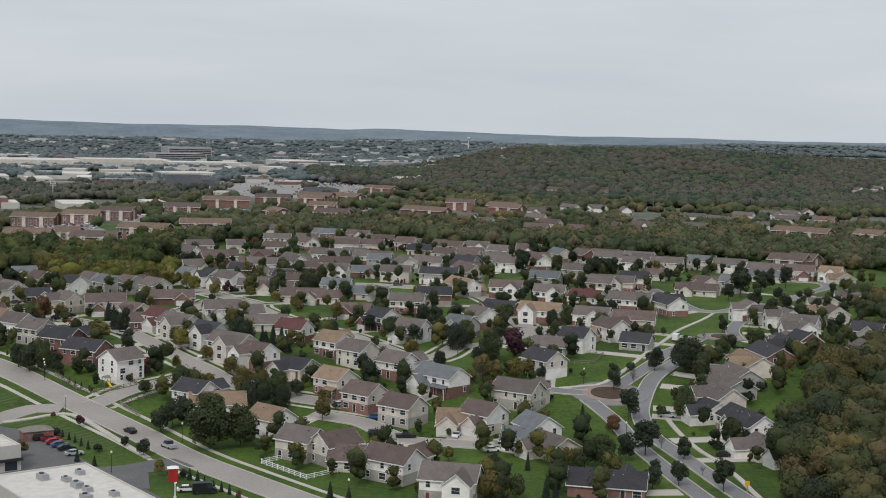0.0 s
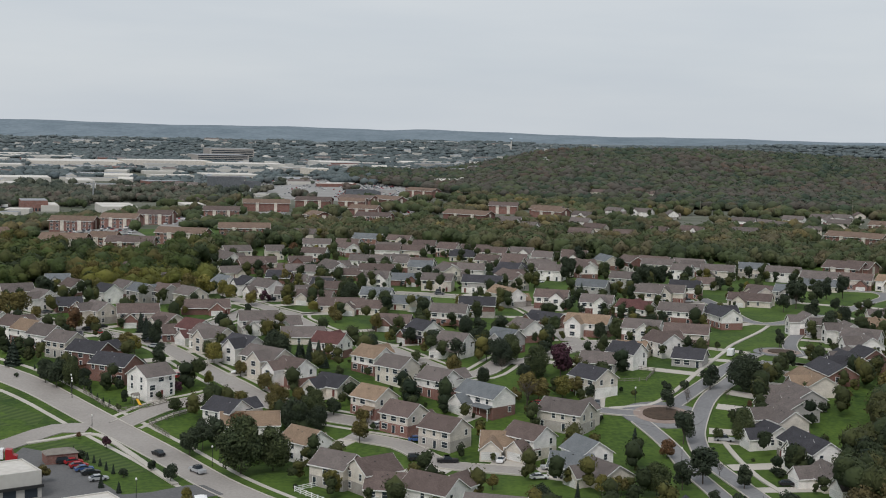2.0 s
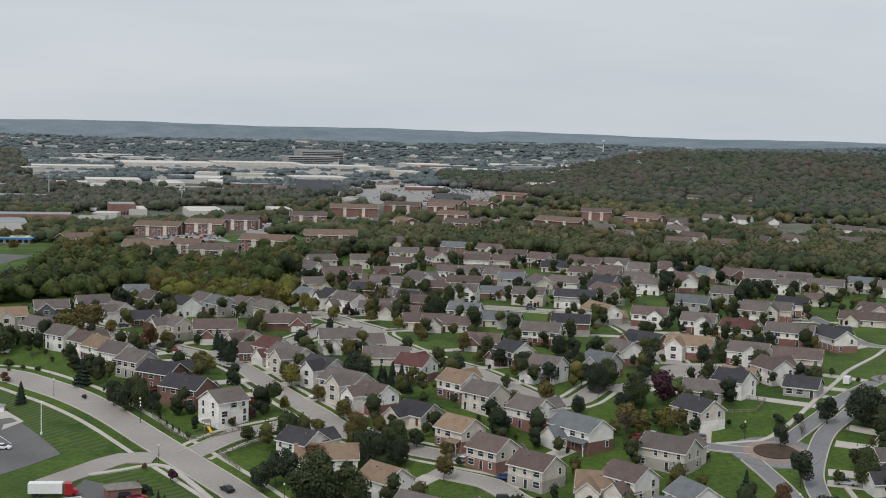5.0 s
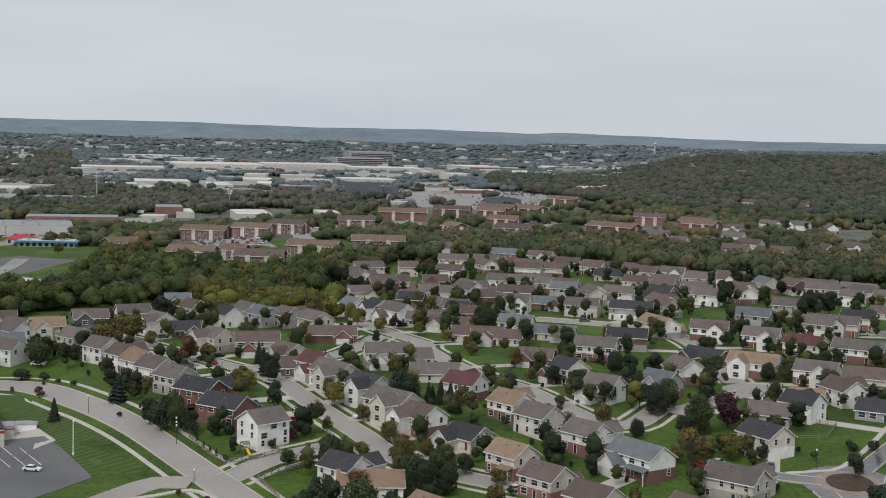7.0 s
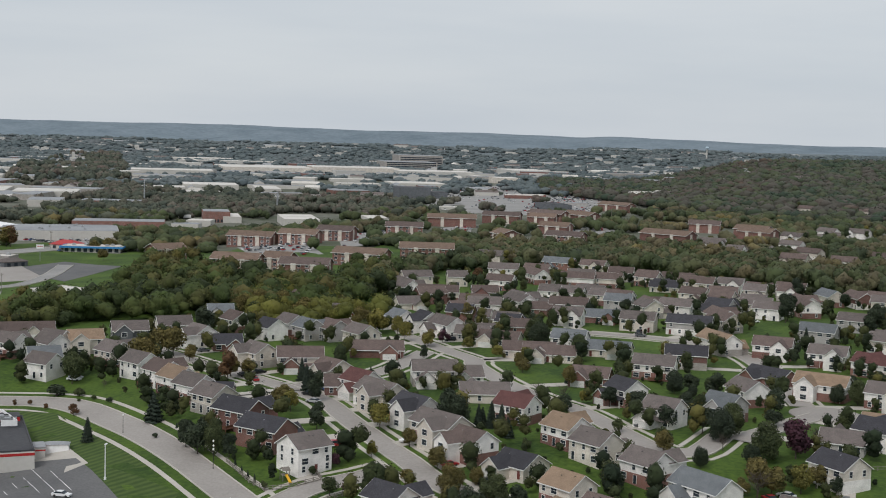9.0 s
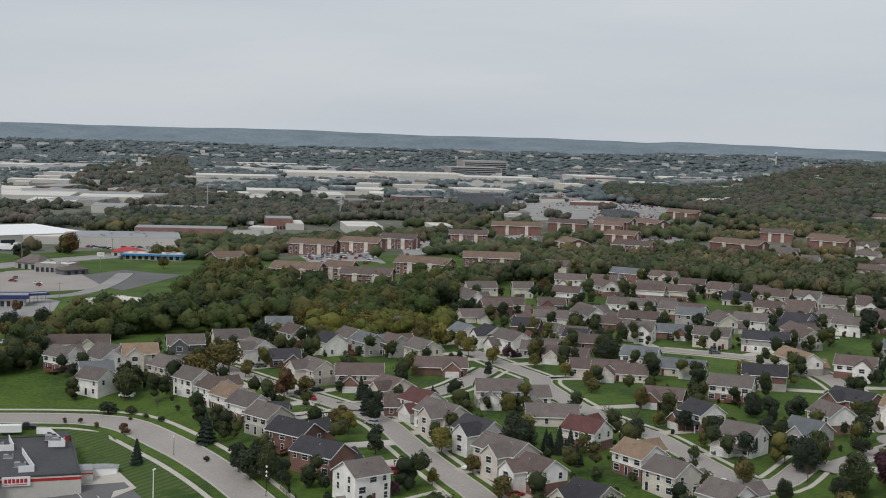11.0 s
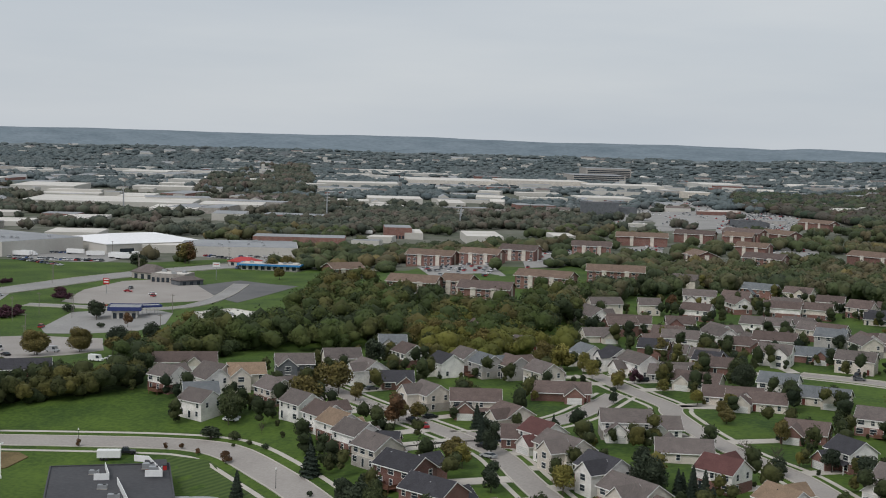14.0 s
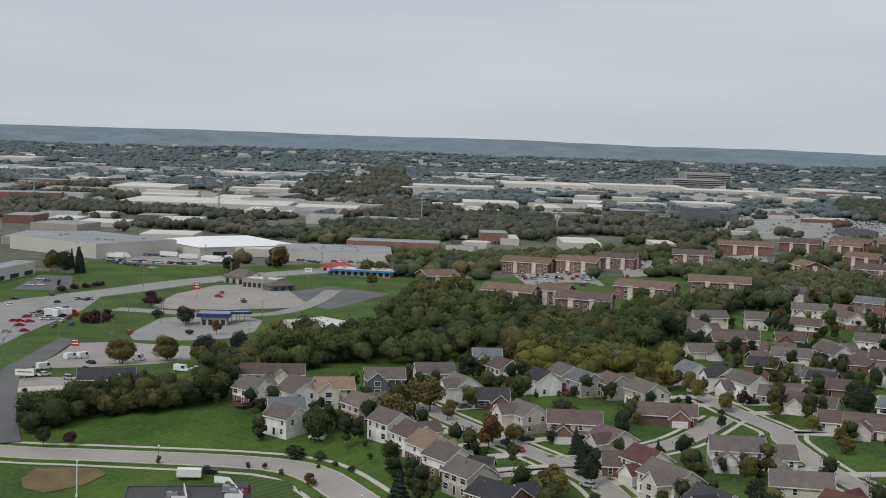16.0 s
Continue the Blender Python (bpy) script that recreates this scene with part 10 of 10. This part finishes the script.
# ---- distant town ----
def distant_town(spots, label):
    """Many small pale boxes of far buildings, some with a low pitched roof."""
    rnd, b = random.Random(61), Bits()
    for x, y in spots:
        L, W, H = rnd.uniform(12, 44), rnd.uniform(10, 22), rnd.uniform(4, 8)
        a = radians(rnd.choice((10, 22, 32, 112, 100)))
        ca, sa, z = math.cos(a), math.sin(a), terr(x, y)
        # mostly grey lids, so haze dulling far white roofs sits in the colour
        k, lid = len(b.v), rnd.choice((1, 2, 2, 2, 3, 3))
        pitch = H + (3.0 if rnd.random() < 0.35 else 0.4)
        for px, py, pz in ((-L / 2, -W / 2, -2), (L / 2, -W / 2, -2), (L / 2, W / 2, -2), (-L / 2, W / 2, -2), (-L / 2, -W / 2, H), (L / 2, -W / 2, H), (L / 2, W / 2, H), (-L / 2, W / 2, H), (-L / 2, 0, pitch), (L / 2, 0, pitch)):
            b.v.append((x + px * ca - py * sa, y + px * sa + py * ca, z + pz))
        b.f += [tuple(k + i for i in q) for q in ((0, 1, 5, 4), (2, 3, 7, 6), (1, 2, 6, 9, 5), (3, 0, 4, 8, 7), (4, 5, 9, 8), (6, 7, 8, 9))]
        b.m += [0, 0, 0, 0, lid, lid]
    return tagged(new("distant_town", b.make("distant_town", PLASTER, ROOFWHITE, ROOFGREY, ROOFING["grey"])), label, "buildings", kind="stuff")


town = random.Random(44)
spots = []
while len(spots) < 400:
    an, r = town.uniform(-0.68, 0.1), town.uniform(1300, 4300) ** 0.7 * 12.0
    x, y = r * math.sin(an), r * math.cos(an)
    if not 1300 < r < 4250 or any((x - a) ** 2 + (y - b) ** 2 < (c * 0.8) ** 2 for a, b, c in CLEAR):
        continue
    spots.append((x, y))
    CLEAR.append((x - x * 12 / y, y - 12, 19))
distant_town(spots, "scattered pale low buildings of the far town")

def distant_cars(count, outline, label):
    """Small far cars standing in rows on a car park: a low body with a narrower glazed top."""
    rnd, b = random.Random(19), Bits()
    xs, ys = [p[0] for p in outline], [p[1] for p in outline]
    for _ in range(count):
        x, y = rnd.uniform(min(xs), max(xs)), round(rnd.uniform(min(ys), max(ys)) / 17) * 17
        if not inside_outline(x, y, outline):
            continue
        z, m = terr(x, y) + 0.2, rnd.choice((0, 0, 1, 2, 3))
        b.box(x - 0.95, x + 0.95, y - 2.3, y + 2.3, z + 0.25, z + 0.95, m)
        b.prism([(y - 1.9, z + 0.95), (y + 1.2, z + 0.95), (y + 0.6, z + 1.5), (y - 1.4, z + 1.5)], x - 0.8, x + 0.8, 4)
    return tagged(new("distant_cars", b.make("distant_cars", CARPAINT["white"], CARPAINT["silver"], CARPAINT["red"], CARPAINT["grey"], GLASS)), label, "cars", kind="stuff")


patch("parking_lot", [(-299.6, 1225.1), (-254.3, 1243.1), (-213.5, 1065.4), (-240.0, 1017.6)], PALE_ASPHALT, 0.11, "worn asphalt car park between apartment blocks", "car park", cell=25.0)
distant_cars(70, [(-299.6, 1225.1), (-254.3, 1243.1), (-213.5, 1065.4), (-240.0, 1017.6)], "parked cars between apartment blocks")
CLEAR.append((-251.9, 1127.8, 24))
patch("parking_lot", [(-321.5, 1032.2), (-272.2, 1043.0), (-238.0, 960.2), (-276.3, 931.2)], PALE_ASPHALT, 0.11, "worn asphalt car park between apartment blocks", "car park", cell=25.0)
distant_cars(70, [(-321.5, 1032.2), (-272.2, 1043.0), (-238.0, 960.2), (-276.3, 931.2)], "parked cars between apartment blocks")
CLEAR.append((-277.0, 981.6, 24))
patch("parking_lot", [(-113.9, 1309.4), (-58.9, 1405.1), (-52.9, 1219.1), (-96.1, 1164.8)], PALE_ASPHALT, 0.11, "worn asphalt car park between apartment blocks", "car park", cell=25.0)
distant_cars(70, [(-113.9, 1309.4), (-58.9, 1405.1), (-52.9, 1219.1), (-96.1, 1164.8)], "parked cars between apartment blocks")
CLEAR.append((-80.5, 1264.6, 24))
patch("parking_lot", [(-213.3, 1233.8), (-189.9, 1294.3), (-168.5, 1150.9), (-187.9, 1114.8)], PALE_ASPHALT, 0.11, "worn asphalt car park between apartment blocks", "car park", cell=25.0)
distant_cars(70, [(-213.3, 1233.8), (-189.9, 1294.3), (-168.5, 1150.9), (-187.9, 1114.8)], "parked cars between apartment blocks")
CLEAR.append((-189.9, 1188.5, 24))
distant_cars(260, TOWN, "far cars on the streets of a shopping strip")
distant_cars(420, [(-181.3, 1633.9), (-177.8, 1893.3), (-155.2, 2198.1), (-105.3, 2107.6), (-102.2, 1557.0), (-165.8, 1471.3)], "rows of far cars on a busy car park")

# ---- woodland ----
for ahead in (26, 40):
    CLEAR.append((-294.9 + 0.43 * ahead, 702.4 - 0.9 * ahead, 11))
BELT_LEFT = [(-265.1, 540.4), (-264.3, 572.0), (-251.2, 602.5), (-242.1, 622.3), (-225.1, 625.9), (-205.8, 653.6), (-180.8, 654.6), (-165.3, 680.2), (-149.5, 743.1), (-162.3, 887.5), (-200.9, 920.7), (-226.9, 839.2), (-257.5, 819.5), (-332.9, 893.8), (-303.0, 800.0), (-284.0, 715.0), (-290.0, 660.0), (-281.0, 600.0)]
BELT_MID = [(-154.6, 757.8), (-142.6, 877.7), (-113.6, 920.0), (-61.4, 942.3), (-7.2, 919.2), (43.1, 890.8), (90.2, 871.0), (150.8, 858.5), (205.7, 1101.7), (76.4, 1113.3), (-8.2, 1105.9), (-72.6, 1108.4), (-114.0, 1088.4), (-161.0, 984.7), (-183.1, 871.7)]
HEDGE_LEFT = [(-290.1, 484.3), (-286.0, 491.5), (-278.7, 501.0), (-267.0, 514.3), (-255.1, 528.5), (-249.8, 537.3), (-257.8, 550.6), (-274.5, 532.8), (-285.8, 524.5), (-296.7, 511.6), (-297.3, 495.3)]
NEAR_RIGHT = [(80.3, 317.5), (99.1, 382.4), (117.1, 419.7), (136.7, 457.5), (161.1, 491.8), (186.4, 471.5), (119.6, 297.4), (88.6, 294.9)]
RIGHT_BACK = [(196.3, 640.0), (250.0, 700.0), (300.0, 740.0), (192.6, 472.3), (172.8, 500.0), (182.4, 585.8)]
BELT_EAST = [(159.7, 942.7), (201.4, 935.6), (231.5, 899.9), (288.8, 881.9), (326.5, 853.1), (392.1, 1026.8), (323.4, 1084.2), (237.7, 1106.5), (175.2, 1062.7)]
KNOLL = [(-940.9, 1868.9), (-1264.4, 2553.5), (-1468.6, 3216.4), (-1365.4, 3250.0), (-814.2, 2024.0)]
GROVE = [(-590.7, 1297.7), (-750.9, 1652.5), (-772.8, 1838.5), (-466.3, 1636.9), (-409.5, 1447.7), (-480.5, 1357.1)]
woods("belt_woods", fill(BELT_LEFT, 7.5, 11.0, 1, jitter=0.7, free=CLEAR), WOODS, "dense belt of green and olive broadleaf trees", 4, 64, 0.52, 1, 1)
woods("belt_woods", fill(BELT_MID, 8.5, 10.0, 2, jitter=0.7, free=CLEAR), HAZED_BELT, "dense belt of green broadleaf trees behind the houses", 5, 40, 0.65, 2)
BELT_CORNER = [(100.0, 905.0), (150.0, 862.0), (214.0, 815.0), (250.0, 790.0), (275.0, 760.0), (330.0, 850.0), (288.0, 885.0), (232.0, 905.0), (200.0, 940.0), (150.0, 950.0)]
woods("belt_woods", fill(BELT_CORNER, 8.0, 9.0, 41, jitter=0.7, free=[(a, b, 10) for a, b in HOUSES]), HAZED_BELT, "belt of green trees closing the end of the estate", 5, 50, 0.55, 41)
woods("belt_woods", fill(BELT_EAST, 8.5, 10.0, 22, keep=0.95, jitter=0.7, free=CLEAR), HAZED_BELT, "belt of green broadleaf trees between houses and flats", 5, 40, 0.65, 22)
YELLOW_STRIP = [(-208.9, 699.1), (-206.0, 732.5), (-188.6, 730.0), (-159.9, 693.2), (-136.0, 677.2), (-130.0, 655.0), (-144.1, 650.0), (-166.0, 643.4), (-183.4, 640.0)]
woods("yellowing_trees", fill(YELLOW_STRIP, 8.0, 9.5, 31, keep=0.8, free=[(a, b, 8) for a, b in HOUSES]), YELLOWBELT, "row of yellowing broadleaf trees behind houses", 6, 70, 0.42, 31, 0)
# darker garden leaf paints in the backlit shade of this hedge
woods("hedge_woods", fill(HEDGE_LEFT, 5.0, 8.0, 3), GARDENLEAF, "overgrown hedge of small trees above a lawn", 6, 130, 0.34, 3, 2)
woods("near_woods", fill(NEAR_RIGHT, 7.0, 10.0, 4, keep=0.8), NEARWOODS, "autumn woodland edge with green and olive crowns", 8, 140, 0.36, 4)
woods("near_woods", fill(RIGHT_BACK, 8.0, 8.5, 5, keep=0.4), NEARWOODS, "autumn woodland edge behind houses", 6, 120, 0.36, 5)
HILL = [(-240, 2380), (-200, 1990), (-110, 1850), (-20, 1640), (80, 1560), (200, 1480), (330, 1420), (600, 1350), (950, 1600), (1000, 2350), (100, 2450)]
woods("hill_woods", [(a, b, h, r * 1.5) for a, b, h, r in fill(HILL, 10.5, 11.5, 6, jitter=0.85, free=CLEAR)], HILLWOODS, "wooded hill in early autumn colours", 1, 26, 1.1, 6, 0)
MIDLAND = [(-520, 1000), (700, 860), (900, 1400), (330, 1430), (-20, 1650), (-150, 1420), (-620, 1400)]
woods("scattered_trees", fill(MIDLAND, 10.0, 9.0, 7, keep=0.6, jitter=0.7, free=CLEAR, grove=-0.06), HAZED_BELT, "scattered trees between apartment blocks", 4, 16, 0.62, 7, 0)
woods("knoll_trees", fill(KNOLL, 11.0, 13.0, 17, jitter=0.7, free=CLEAR), HAZED_MIDWOODS, "dark wooded knoll among warehouses", 3, 14, 0.9, 17, 0)
woods("grove_trees", fill(GROVE, 10.0, 11.0, 18, keep=0.85, jitter=0.7, free=CLEAR), HAZED_MIDWOODS, "broad grove of green trees between buildings", 4, 26, 0.65, 18, 0)
PLAIN = [(-1200, 1000), (-700, 1150), (-200, 1420), (-150, 1900), (-1500, 1900), (-1700, 1500)]
woods("plain_trees", fill(PLAIN, 10.0, 9.5, 8, keep=0.85, jitter=0.7, free=CLEAR, grove=-0.10), HAZED_MIDWOODS, "tree cover across a built-up plain", 3, 18, 0.75, 8, 0)
PLAIN_FAR = [(-1500, 1900), (-150, 1900), (-100, 2600), (900, 2700), (1500, 3300), (-2600, 3300), (-2300, 2200), (-1700, 1500)]
woods("plain_trees", fill(PLAIN_FAR, 14.5, 9.0, 28, keep=0.9, jitter=0.7, free=CLEAR, grove=-0.13), HAZED_FARWOODS, "tree cover across the far built-up plain", 2, 5, 1.3, 28, 0)
FAR = [(-2900, 2300), (-1900, 2900), (-800, 3150), (600, 3200), (1500, 2900), (2400, 3000), (2300, 3700), (0, 4330), (-1700, 4000), (-3300, 2800)]
woods("far_trees", fill(FAR, 19.0, 8.0, 9, keep=1.0, jitter=0.7, grove=-0.14), HAZED_FARWOODS, "distant tree cover fading towards hills", 1, 3, 1.8, 9, 0)
# garden trees: small crowns scattered round the houses, clear of walls and streets
gaps = random.Random(21)
garden = []
OPEN_LAWN = [(65.8, 467.3, 20), (85.4, 509.3, 18), (107.4, 562.0, 16), (35.1, 396.6, 12), (44.7, 391.5, 11), (14.4, 387.4, 8), (7.6, 408.4, 8)]
for hx, hy in HOUSES:
    for k in range(11 if hy < 1000 else 4):
        an, r = gaps.uniform(0, 6.28), gaps.uniform(7.5, 15)
        gx, gy = hx + r * math.cos(an), hy + r * math.sin(an)
        if any((Vector((gx, gy)) - Vector(p).lerp(Vector(q), u / 6)).length < wd / 2 + 2.5 for line, wd in ROAD_LINES for p, q in zip(line, line[1:]) for u in range(7)):
            continue
        hh = gaps.choice((1.6, 2.6, 4.5, 5.5, 6.5, 7.5, 8.5, 9.5))
        if min(math.hypot(gx - a, gy - b) for a, b in HOUSES) < 7.2 + 0.35 * hh:
            continue
        if any(math.hypot(gx - a, gy - b) < c for a, b, c in OPEN_LAWN):
            continue
        garden.append((gx, gy, hh, hh * gaps.uniform(0.27, 0.38)))
woods("garden_trees", garden, GARDENLEAF, "small garden trees and shrubs between the houses", 5, 60, 0.34, 12, 0, 0.62)
